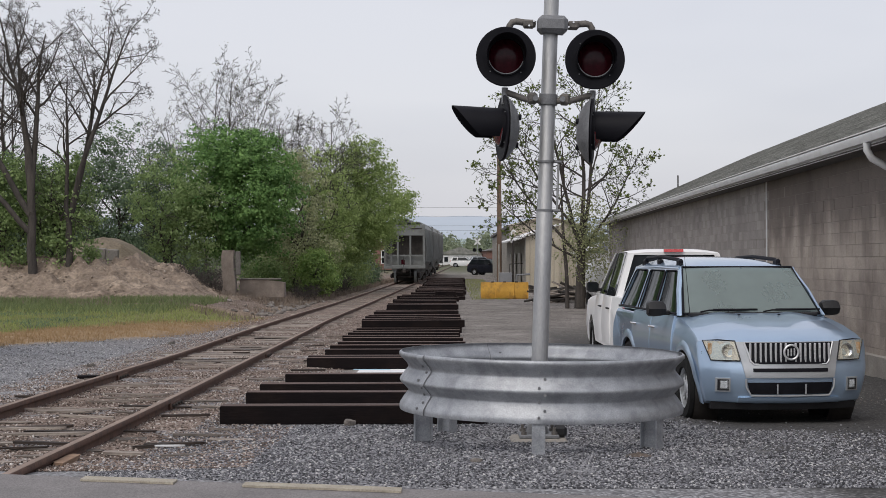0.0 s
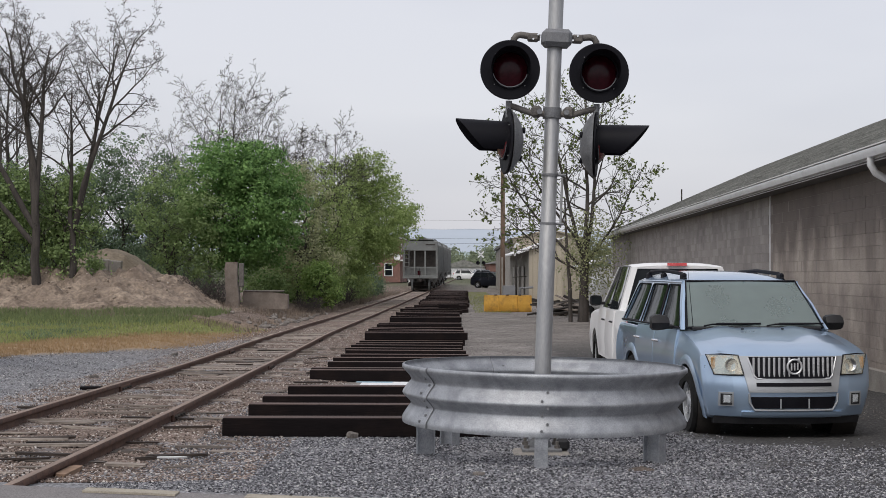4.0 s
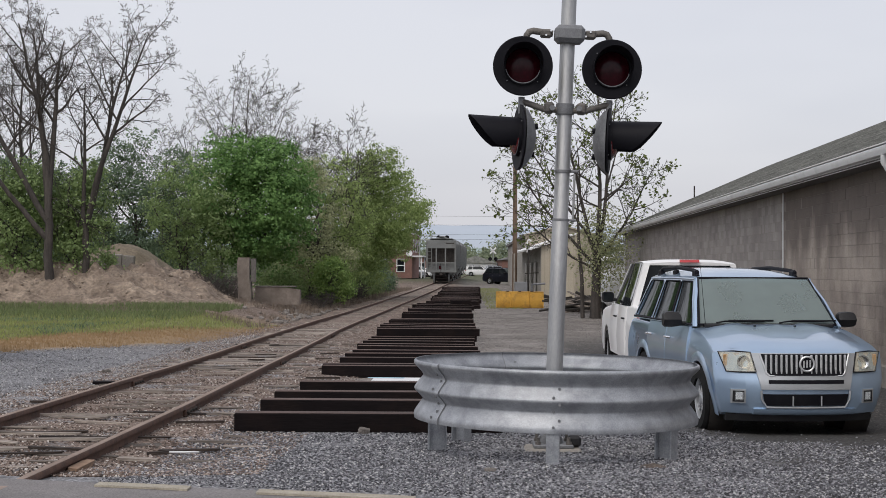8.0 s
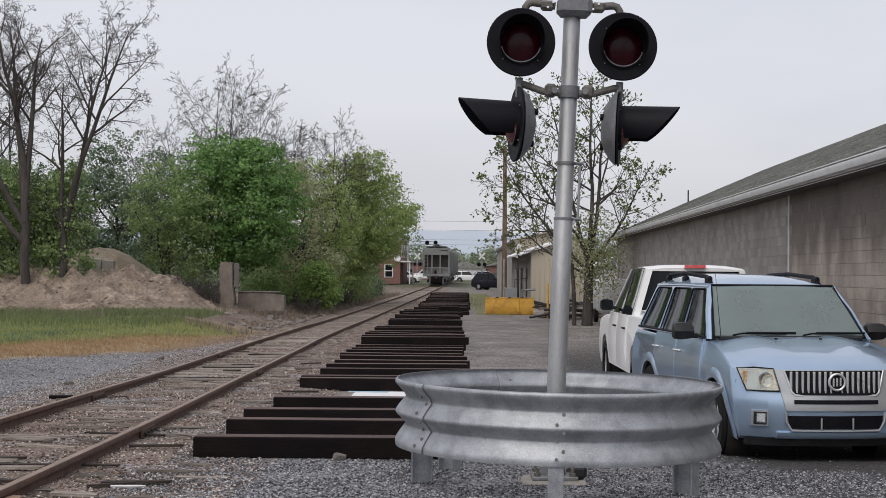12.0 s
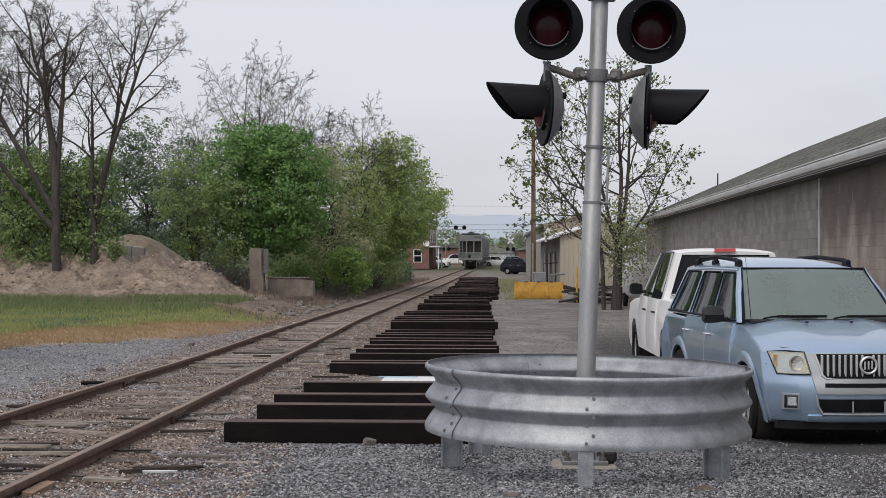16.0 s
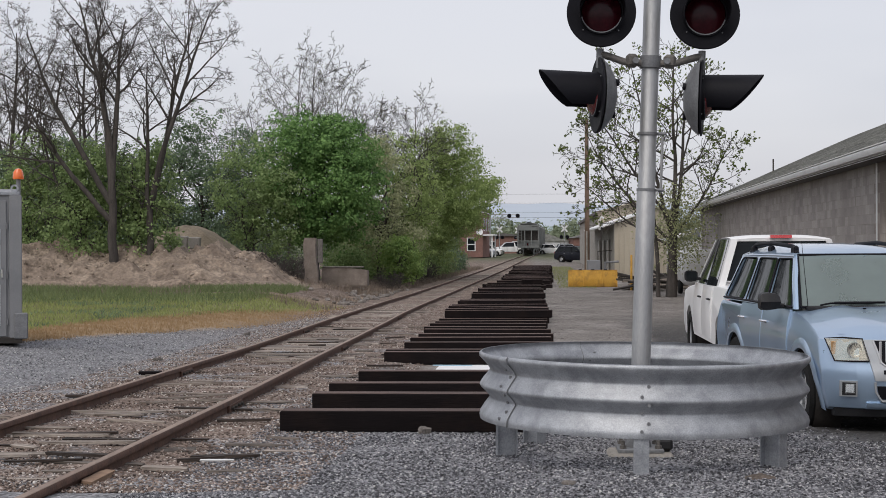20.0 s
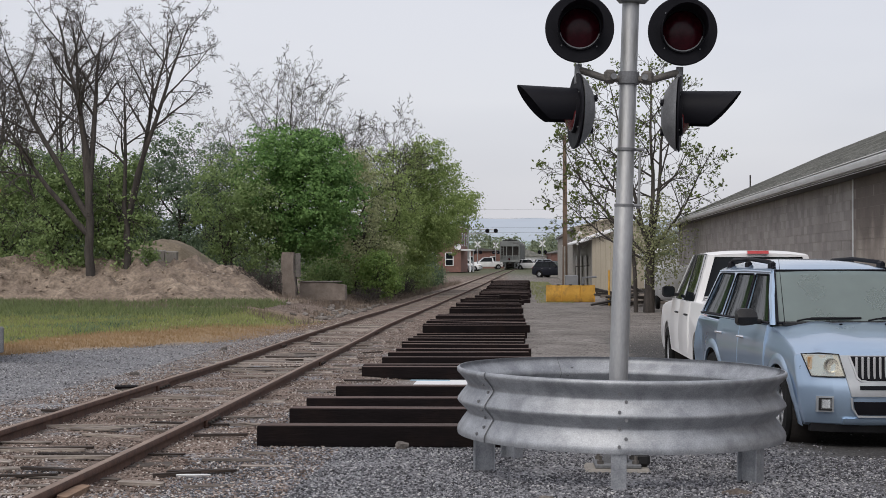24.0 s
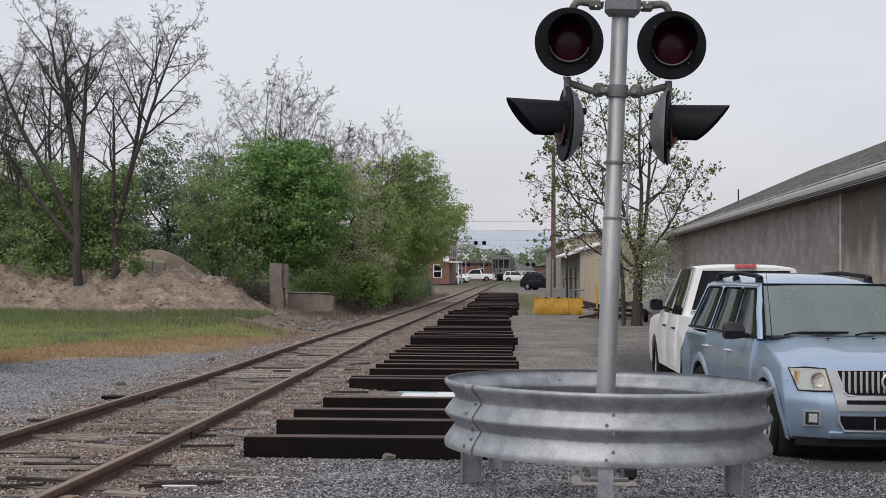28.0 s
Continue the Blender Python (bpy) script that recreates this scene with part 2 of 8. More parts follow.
M_BARK = surface("grey_bark", (0.038, 0.033, 0.03), (0.09, 0.078, 0.07), 3.0, 0.95, 0, 0.6, 30, 0.5, stretch=(2, 2, 0.4))
M_YELLOW = surface("chipped_yellow_paint", (0.58, 0.31, 0.045), (0.70, 0.40, 0.07), 2.0, 0.6, 0, 0.15, 50, 0.3, (0.22, 0.12, 0.05), 3.0, 0.5)
M_TAN = surface("tan_metal_siding", (0.42, 0.37, 0.29), (0.49, 0.44, 0.35), 0.6, 0.6, 0.1, 0.15, 30, 0.2)
# Darker copy of the shed siding: the side walls' shade is in the colour.
M_SHADESIDING = surface("shaded_grey_metal_siding", (0.27, 0.255, 0.235), (0.35, 0.335, 0.31), 0.6, 0.6, 0.1, 0.15, 30, 0.2)
M_BRICK = surface("red_brick", (0.175, 0.095, 0.08), (0.25, 0.135, 0.11), 3.0, 0.9, 0, 0.4, 20, 0.4)
M_WOODPOLE = surface("brown_utility_pole", (0.13, 0.085, 0.06), (0.20, 0.14, 0.10), 2.0, 0.9, 0, 0.4, 30, stretch=(2, 2, 0.2))
M_HOPPER = surface("faded_grey_car_paint", (0.15, 0.16, 0.157), (0.215, 0.225, 0.22), 0.8, 0.7, 0, 0.1, 20, 0.3, (0.10, 0.09, 0.08), 0.7, 0.7)
M_IRON = surface("grimy_iron", (0.025, 0.022, 0.02), (0.06, 0.052, 0.046), 3.0, 0.8, 0.2, 0.3, 30)
M_TYRE = surface("tyre_rubber", (0.012, 0.012, 0.012), (0.022, 0.022, 0.022), 6.0, 0.8, 0, 0.2, 60, spec=0.15)
M_PLASTIC = surface("dark_grey_plastic", (0.020, 0.020, 0.022), (0.032, 0.032, 0.034), 6.0, 0.5, 0, 0.08, 90, spec=0.25)
M_CHROME = surface("chrome", (0.78, 0.79, 0.80), (0.84, 0.85, 0.86), 4.0, 0.2, 1.0, 0, 50, 0.05)
M_SILVER = surface("silver_painted_plastic", (0.45, 0.47, 0.49), (0.52, 0.54, 0.56), 4.0, 0.35, 0.4, 0, 50, 0.05)
M_BLUE = surface("pale_blue_metallic_paint", (0.37, 0.495, 0.66), (0.40, 0.53, 0.69), 2.0, 0.32, 0.5, 0, 300, 0.05, coat=1.0)
M_WPAINT = surface("white_car_paint", (0.80, 0.80, 0.80), (0.85, 0.85, 0.85), 1.5, 0.45, 0, 0, 200, 0.05, coat=0.2)
M_NAVY = surface("dark_car_paint", (0.010, 0.011, 0.017), (0.016, 0.018, 0.026), 1.5, 0.4, 0, 0, 200, 0.05, coat=0.05, spec=0.2)
M_GLASS = glassy("tinted_car_glass", (0.012, 0.015, 0.017), 0.02, 0.0, 0.4, 1.30)


def thin_glass(name, film, tint, share):
    """A thin pane: a share of shiny film, sky reflection put into its pale colour, the rest clear with a tint."""
    m = bpy.data.materials.new(name)
    m.use_nodes = True
    n, l = m.node_tree.nodes, m.node_tree.links
    p = n["Principled BSDF"]
    film_noise = n.new("ShaderNodeTexNoise")
    film_noise.inputs["Scale"].default_value, film_noise.inputs["Detail"].default_value = 2.5, 6.0
    tc = n.new("ShaderNodeTexCoord")
    l.new(tc.outputs["Object"], film_noise.inputs["Vector"])
    ramp = n.new("ShaderNodeValToRGB")
    ramp.color_ramp.elements[0].color, ramp.color_ramp.elements[1].color = rgb([0.8 * v for v in film]), rgb([1.25 * v for v in film])
    l.new(film_noise.outputs["Fac"], ramp.inputs["Fac"])
    l.new(ramp.outputs[0], p.inputs["Base Color"])
    p.inputs["Roughness"].default_value = 0.03
    clear = n.new("ShaderNodeBsdfTransparent")
    clear.inputs["Color"].default_value = rgb(tint)
    mx = n.new("ShaderNodeMixShader")
    mx.inputs["Fac"].default_value = share
    l.new(clear.outputs[0], mx.inputs[1])
    l.new(p.outputs[0], mx.inputs[2])
    l.new(mx.outputs[0], n["Material Output"].inputs["Surface"])
    return m


M_WINDSHIELD = thin_glass("windshield_glass", (0.30, 0.35, 0.345), (0.70, 0.78, 0.76), 0.46)
M_HEADLAMP = glassy("clouded_headlamp", (0.90, 0.87, 0.77), 0.03, 0.85)
M_CLEAR = glassy("clear_lamp_glass", (0.90, 0.93, 0.95), 0.02, 0.9)
M_BRIGHT = surface("bright_silver_trim", (0.62, 0.63, 0.645), (0.70, 0.71, 0.725), 4.0, 0.28, 0.35, 0, 50, 0.05, coat=0.4)
M_AMBER = surface("faded_amber_plastic", (0.42, 0.24, 0.10), (0.50, 0.30, 0.14), 8.0, 0.3, 0, 0, 60, 0.1, coat=0.3)
M_SEAT = surface("grey_cloth", (0.16, 0.16, 0.155), (0.24, 0.235, 0.225), 6.0, 0.9, 0, 0.2, 90)
M_GREYBOX = surface("grey_cabinet_paint", (0.20, 0.205, 0.215), (0.26, 0.265, 0.275), 1.5, 0.45, 0.2, 0.05, 60, 0.15)
M_ORANGE = surface("orange_beacon_plastic", (0.75, 0.13, 0.02), (0.85, 0.18, 0.03), 8.0, 0.3, 0, 0, 60, 0.05, coat=0.5)
M_REDLAMP = surface("red_lamp_plastic", (0.42, 0.015, 0.02), (0.52, 0.025, 0.03), 8.0, 0.2, 0, 0, 60, 0.1, coat=0.6)
M_STONE = surface("rubble_stone", (0.115, 0.10, 0.09), (0.27, 0.245, 0.222), 3.0, 0.92, 0, 0.6, 30, 0.4, vary=0.3)
M_LEAF = leafy("fresh_green_leaf", (0.11, 0.175, 0.065), (0.42, 0.54, 0.23), 0.44)
M_LEAFY = leafy("yellow_green_leaf", (0.145, 0.215, 0.065), (0.46, 0.56, 0.22), 0.47)
M_LEAFD = leafy("dark_green_leaf", (0.06, 0.10, 0.063), (0.27, 0.36, 0.215), 0.40)
M_LEAFBROWN = leafy("brownish_scrub", (0.18, 0.205, 0.105), (0.53, 0.55, 0.32), 0.46)
M_GRASS = leafy("grass_blade", (0.20, 0.225, 0.085), (0.41, 0.445, 0.175), 0.45)
M_DRYGRASS = leafy("dry_orange_grass", (0.30, 0.20, 0.105), (0.48, 0.345, 0.20))
M_WEED = leafy("dry_weed_stalk", (0.16, 0.125, 0.10), (0.31, 0.255, 0.205))


# ---- geometry helpers ----
class Geo:
    """Vertices and faces collected for one mesh."""

    def __init__(self):
        self.v, self.f = [], []

    def add(self, verts, faces, m=None):
        k = len(self.v)
        self.v.extend([tuple(m @ Vector(p)) for p in verts] if m is not None else [tuple(p) for p in verts])
        self.f.extend([tuple(i + k for i in f) for f in faces])
        return self

    def box(self, cx, cy, cz, sx, sy, sz, b=0.0, m=None):
        hx, hy, hz = sx / 2, sy / 2, sz / 2
        if b <= 0:
            vs = [(cx + x * hx, cy + y * hy, cz + z * hz) for x in (-1, 1) for y in (-1, 1) for z in (-1, 1)]
            return self.add(vs, [(0, 1, 3, 2), (4, 6, 7, 5), (0, 4, 5, 1), (2, 3, 7, 6), (0, 2, 6, 4), (1, 5, 7, 3)], m)
        b = min(b, hx * 0.95, hy * 0.95, hz * 0.95)
        vs, idx = [], {}
        for x in (-1, 1):
            for y in (-1, 1):
                for z in (-1, 1):
                    for k in range(3):
                        idx[(x, y, z, k)] = len(vs)
                        d = [hx - b, hy - b, hz - b]
                        d[k] += b
                        vs.append((cx + x * d[0], cy + y * d[1], cz + z * d[2]))
        fs = []
        for k in range(3):
            i, j = (k + 1) % 3, (k + 2) % 3
            for s in (-1, 1):
                quad = []
                for p, q in ((-1, -1), (1, -1), (1, 1), (-1, 1)):
                    c = [0, 0, 0]
                    c[k], c[i], c[j] = s, p, q
                    quad.append(idx[(*c, k)])
                fs.append(tuple(quad if s > 0 else quad[::-1]))
            for p in (-1, 1):
                for q in (-1, 1):
                    c0, c1 = [0, 0, 0], [0, 0, 0]
                    c0[k], c1[k] = -1, 1
                    c0[i] = c1[i] = p
                    c0[j] = c1[j] = q
                    f = (idx[(*c0, i)], idx[(*c1, i)], idx[(*c1, j)], idx[(*c0, j)])
                    fs.append(f if p * q > 0 else f[::-1])
        for x in (-1, 1):
            for y in (-1, 1):
                for z in (-1, 1):
                    f = tuple(idx[(x, y, z, k)] for k in range(3))
                    fs.append(f if x * y * z > 0 else f[::-1])
        return self.add(vs, fs, m)

    def tube(self, p0, p1, r0, r1=None, seg=12, caps=True):
        return self.pipe([p0, p1], [r0, r0 if r1 is None else r1], seg, caps)

    def pipe(self, pts, r, seg=10, caps=True):
        pts = [Vector(p) for p in pts]
        rs = r if isinstance(r, (list, tuple)) else [r] * len(pts)
        k = len(self.v)
        u = None
        for i, p in enumerate(pts):
            t = (pts[min(i + 1, len(pts) - 1)] - pts[max(i - 1, 0)]).normalized()
            if u is None:
                u = t.orthogonal().normalized()
            else:
                u = (u - t * u.dot(t)).normalized()
            w = t.cross(u)
            for a in range(seg):
                c, s = math.cos(2 * math.pi * a / seg), math.sin(2 * math.pi * a / seg)
                self.v.append(tuple(p + (u * c + w * s) * rs[i]))
        for i in range(len(pts) - 1):
            for a in range(seg):
                b = (a + 1) % seg
                self.f.append((k + i * seg + a, k + i * seg + b, k + (i + 1) * seg + b, k + (i + 1) * seg + a))
        if caps:
            self.f.append(tuple(k + a for a in range(seg))[::-1])
            self.f.append(tuple(k + (len(pts) - 1) * seg + a for a in range(seg)))
        return self

    def lathe(self, prof, seg=32, m=None, closed=False, arc=360.0, start=0.0):
        """prof: (radius, z) pairs turned round z."""
        vs, fs = [], []
        full = arc >= 360
        cols = seg if full else seg + 1
        for a in range(cols):
            t = radians(start) + radians(arc) * a / seg
            vs += [(r * math.cos(t), r * math.sin(t), z) for r, z in prof]
        n = len(prof)
        for a in range(seg):
            b = (a + 1) % cols
            for i in range(n if closed else n - 1):
                j = (i + 1) % n
                fs.append((a * n + i, b * n + i, b * n + j, a * n + j))
        return self.add(vs, fs, m)

    def loft(self, rings, closed=True, caps=True, m=None):
        n = len(rings[0])
        vs = [p for r in rings for p in r]
        fs = []
        for i in range(len(rings) - 1):
            for a in range(n if closed else n - 1):
                b = (a + 1) % n
                fs.append((i * n + a, i * n + b, (i + 1) * n + b, (i + 1) * n + a))
        if caps:
            fs.append(tuple(range(n))[::-1])
            fs.append(tuple((len(rings) - 1) * n + a for a in range(n)))
        return self.add(vs, fs, m)

    def prism(self, poly, d, m=None):
        """poly: points in the x-z plane, pushed from y=0 to y=d."""
        return self.loft([[(x, 0, z) for x, z in poly], [(x, d, z) for x, z in poly]], m=m)


def mesh_of(name, geo, material, angle=35.0):
    me = bpy.data.meshes.new(name)
    me.from_pydata(geo.v, [], geo.f)
    if angle:
        bm = bmesh.new()
        bm.from_mesh(me)
        if len(bm.faces) < 60000:
            bmesh.ops.recalc_face_normals(bm, faces=bm.faces)
        bm.to_mesh(me)
        bm.free()
        me.shade_smooth()
        me.set_sharp_from_angle(angle=radians(angle))
    me.materials.append(material)
    return me


def part(name, geo, material, parent, label="", angle=35.0):
    ob = new(name, geo if isinstance(geo, bpy.types.Mesh) else mesh_of(name, geo, material, angle))
    ob.parent = parent
    return tagged(ob, label)


def solid(name, geo, material, label, category, group="", kind="", m=None, angle=35.0):
    ob = new(name, geo if isinstance(geo, bpy.types.Mesh) else mesh_of(name, geo, material, angle))
    if m is not None:
        ob.matrix_basis = m
    return tagged(ob, label, category, group, kind)


def thing(name, m, label, category, group="", kind=""):
    ob = new(name)
    ob.empty_display_size = 0.2
    ob.matrix_basis = m
    return tagged(ob, label, category, group, kind)


rng = np.random.default_rng(7)


def lerp(y, ys, zs):
    return float(np.interp(y, ys, zs))


# ---- the lie of the land: y runs along the track, away from the road ----
GY = [-60, 8.5, 13, 26, 41, 58, 80, 110, 237, 600, 6000]
GZ = [0.02, 0.0, -0.13, -0.36, -0.47, -0.58, -0.52, -0.36, 0.22, 0.6, 0.6]
RY = [-30, 0, 8.4, 13, 26, 41, 58, 80, 110, 160, 237, 420]
RX = [-3.85, -3.8, -3.78, -3.72, -4.12, -4.33, -4.25, -3.75, -2.85, -1.6, 0.3, 5.5]
RZ = [0.06, 0.05, 0.045, 0.03, -0.2, -0.3, -0.41, -0.37, -0.2, 0.1, 0.4, 0.8]
FINE = np.arange(-30, 420, 1.0)
KERN = np.hanning(17) / np.hanning(17).sum()
TRX = np.convolve(np.pad(np.interp(FINE, RY, RX), 8, "edge"), KERN, "valid")
TRZ = np.convolve(np.pad(np.interp(FINE, RY, RZ), 8, "edge"), KERN, "valid")


def track(y):
    """The middle of the track and the height of its rail heads at y."""
    return float(np.interp(y, FINE, TRX)), float(np.interp(y, FINE, TRZ))


def land(x, y):
    z = np.interp(y, GY, GZ)
    left = np.clip((-x - 6.2) / 3.0, 0, 1)
    left = left * left * (3 - 2 * left)
    z = z * (1 - left) + (-0.05) * left
    right = np.clip((x - 1.5) / 1.5, 0, 1) * np.clip((y - 10.5) / 2.5, 0, 1) * np.clip((60 - y) / 30, 0, 1)
    z = z - 0.05 * right
    d = np.abs(x - np.interp(y, FINE, TRX))
    bed = np.clip((2.3 - d) / 0.8, 0, 1)
    inside = np.clip((y - 8.0) / 2, 0, 1)
    z = z * (1 - bed * inside) + (np.interp(y, FINE, TRZ) - 0.122) * bed * inside
    return z


# ---- ground: one sheet to the horizon ----
def ground_material():
    m = bpy.data.materials.new("yard_ground")
    m.use_nodes = True
    n, l = m.node_tree.nodes, m.node_tree.links
    p = n["Principled BSDF"]
    g = n.new("ShaderNodeNewGeometry")
    sep = n.new("ShaderNodeSeparateXYZ")
    l.new(g.outputs["Position"], sep.inputs[0])

    def noise_of(scale, detail=5.0, rough=0.6):
        t = n.new("ShaderNodeTexNoise")
        t.inputs["Scale"].default_value, t.inputs["Detail"].default_value, t.inputs["Roughness"].default_value = scale, detail, rough
        l.new(g.outputs["Position"], t.inputs["Vector"])
        return t.outputs["Fac"]

    def math_of(op, a, b=None, clamp=False):
        t = n.new("ShaderNodeMath")
        t.operation, t.use_clamp = op, clamp
        for k, s in enumerate((a, b)):
            if s is None:
                continue
            if isinstance(s, (int, float)):
                t.inputs[k].default_value = s
            else:
                l.new(s, t.inputs[k])
        return t.outputs[0]

    def step(v, lo, hi):
        t = n.new("ShaderNodeMapRange")
        t.interpolation_type = "SMOOTHSTEP"
        t.inputs["From Min"].default_value, t.inputs["From Max"].default_value = lo, hi
        l.new(v, t.inputs["Value"])
        return t.outputs[0]

    def ramp_of(v, *stops):
        t = n.new("ShaderNodeValToRGB")
        e = t.color_ramp.elements
        while len(e) < len(stops):
            e.new(0.5)
        for k, (pos, c) in enumerate(stops):
            e[k].position, e[k].color = pos, rgb(c)
        l.new(v, t.inputs["Fac"])
        return t.outputs[0]

    def mix(a, b, f):
        t = n.new("ShaderNodeMix")
        t.data_type = "RGBA"
        l.new(f, t.inputs["Factor"])
        l.new(a, t.inputs["A"])
        l.new(b, t.inputs["B"])
        return t.outputs["Result"]

    X, Y = sep.outputs["X"], sep.outputs["Y"]
    vor = n.new("ShaderNodeTexVoronoi")
    vor.inputs["Scale"].default_value = 38.0
    l.new(g.outputs["Position"], vor.inputs["Vector"])
    vsep = n.new("ShaderNodeSeparateColor")
    l.new(vor.outputs["Color"], vsep.inputs[0])
    pebble = math_of("MULTIPLY", vsep.outputs[0], math_of("SUBTRACT", 1.25, math_of("MULTIPLY", vor.outputs["Distance"], 1.1)), True)
    wob = math_of("MULTIPLY", math_of("SUBTRACT", noise_of(0.35, 4), 0.5), 3.0)
    wob2 = math_of("MULTIPLY", math_of("SUBTRACT", noise_of(1.6, 4), 0.5), 1.6)
    gravel = ramp_of(pebble, (0.0, (0.10, 0.10, 0.106)), (0.4, (0.25, 0.25, 0.26)), (1.0, (0.50, 0.50, 0.52)))
    lane = ramp_of(math_of("ADD", math_of("MULTIPLY", pebble, 0.45), math_of("MULTIPLY", noise_of(0.8, 6), 0.6)),
                   (0.25, (0.10, 0.09, 0.083)), (0.5, (0.255, 0.232, 0.214)), (0.75, (0.46, 0.425, 0.395)))
    dirt = ramp_of(math_of("ADD", math_of("MULTIPLY", pebble, 0.4), math_of("MULTIPLY", noise_of(2.5, 6), 0.6)),
                   (0.25, (0.07, 0.052, 0.042)), (0.5, (0.24, 0.182, 0.15)), (0.78, (0.52, 0.44, 0.385)))
    grass = ramp_of(noise_of(3.0, 6, 0.7), (0.3, (0.17, 0.185, 0.07)), (0.7, (0.35, 0.37, 0.145)))
    rust = ramp_of(noise_of(4.0, 6, 0.7), (0.3, (0.28, 0.19, 0.11)), (0.7, (0.45, 0.335, 0.205)))
    field = ramp_of(noise_of(0.05, 6, 0.7), (0.3, (0.07, 0.085, 0.04)), (0.7, (0.14, 0.14, 0.09)))
    # darker stone where the cars stand
    dark_stone = ramp_of(pebble, (0.0, (0.038, 0.037, 0.037)), (0.6, (0.09, 0.087, 0.085)), (1.0, (0.18, 0.173, 0.17)))
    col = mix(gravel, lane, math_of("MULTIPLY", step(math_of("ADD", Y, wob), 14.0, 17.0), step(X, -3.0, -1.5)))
    col = mix(col, dark_stone, math_of("MULTIPLY", step(math_of("ADD", X, wob2), 1.9, 2.7), math_of("SUBTRACT", 1.0, step(Y, 30.0, 45.0))))
    # the track bed
    off = math_of("ABSOLUTE", math_of("ADD", math_of("ADD", X, 3.95), wob2))
    bed = math_of("MULTIPLY", math_of("SUBTRACT", 1.0, step(off, 1.5, 2.6)), step(Y, 8.6, 10.0))
    col = mix(col, dirt, math_of("MULTIPLY", bed, step(noise_of(0.9, 4), 0.36, 0.50)))
    far_bed = math_of("MULTIPLY", step(Y, 26.0, 40.0), math_of("SUBTRACT", 1.0, step(X, -1.0, 0.5)))
    col = mix(col, dirt, far_bed)
    # the lawn strip beyond the stone on the far side of the track, scorched along its edge
    edge = math_of("ADD", math_of("SUBTRACT", math_of("ADD", Y, wob), math_of("MULTIPLY", math_of("ADD", X, 8.4), 5.5)), 0.0)
    side = math_of("SUBTRACT", 1.0, step(math_of("ADD", X, wob2), -7.6, -6.2))
    col = mix(col, rust, math_of("MULTIPLY", step(edge, 23.5, 26.5), side))
    meadow = math_of("MULTIPLY", step(math_of("SUBTRACT", edge, math_of("MULTIPLY", step(X, -14.0, -9.0), 8.0)), 23.8, 27.5), side)
    col = mix(col, grass, math_of("MULTIPLY", meadow, math_of("SUBTRACT", 1.0, step(math_of("ADD", Y, wob), 43.0, 50.0))))
    col = mix(col, dirt, math_of("MULTIPLY", meadow, step(math_of("ADD", Y, wob), 44.0, 51.0)))
    col = mix(col, field, step(Y, 130.0, 200.0))
    l.new(col, p.inputs["Base Color"])
    p.inputs["Roughness"].default_value = 0.92
    p.inputs["Specular IOR Level"].default_value = 0.3
    bump = n.new("ShaderNodeBump")
    bump.inputs["Strength"].default_value, bump.inputs["Distance"].default_value = 0.9, 0.02
    l.new(pebble, bump.inputs["Height"])
    l.new(bump.outputs[0], p.inputs["Normal"])
    return m


def ground_sheet():
    xs = np.unique(np.concatenate([np.linspace(-3500, -60, 12), np.linspace(-60, -16, 45), np.linspace(-16, 12, 141), np.linspace(12, 60, 33), np.linspace(60, 3500, 12)]))
    ys = np.unique(np.concatenate([np.linspace(-400, -10, 8), np.linspace(-10, 8, 37), np.linspace(8, 30, 147), np.linspace(30, 120, 181), np.linspace(120, 420, 61), np.linspace(420, 4500, 18)]))
    gx, gy = np.meshgrid(xs, ys)
    gz = land(gx, gy)
    amp = np.where((gy > 8.2) & (gy < 150), np.where((gy < 17) & (gx > -3), 0.008, 0.022), 0.004)
    bump = np.array([noise.noise((x * 1.7, y * 1.7, 0)) + 0.5 * noise.noise((x * 5, y * 5, 3)) for x, y in zip(gx.ravel(), gy.ravel())]).reshape(gx.shape)
    gz = gz + bump * amp
    n, k = len(xs), len(ys)
    g = Geo()
    g.v = [tuple(p) for p in np.stack([gx.ravel(), gy.ravel(), gz.ravel()], 1)]
    g.f = [(j * n + i, j * n + i + 1, (j + 1) * n + i + 1, (j + 1) * n + i) for j in range(k - 1) for i in range(n - 1)]
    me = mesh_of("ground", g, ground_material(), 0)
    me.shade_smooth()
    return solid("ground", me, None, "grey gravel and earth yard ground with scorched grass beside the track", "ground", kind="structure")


GROUND = ground_sheet()


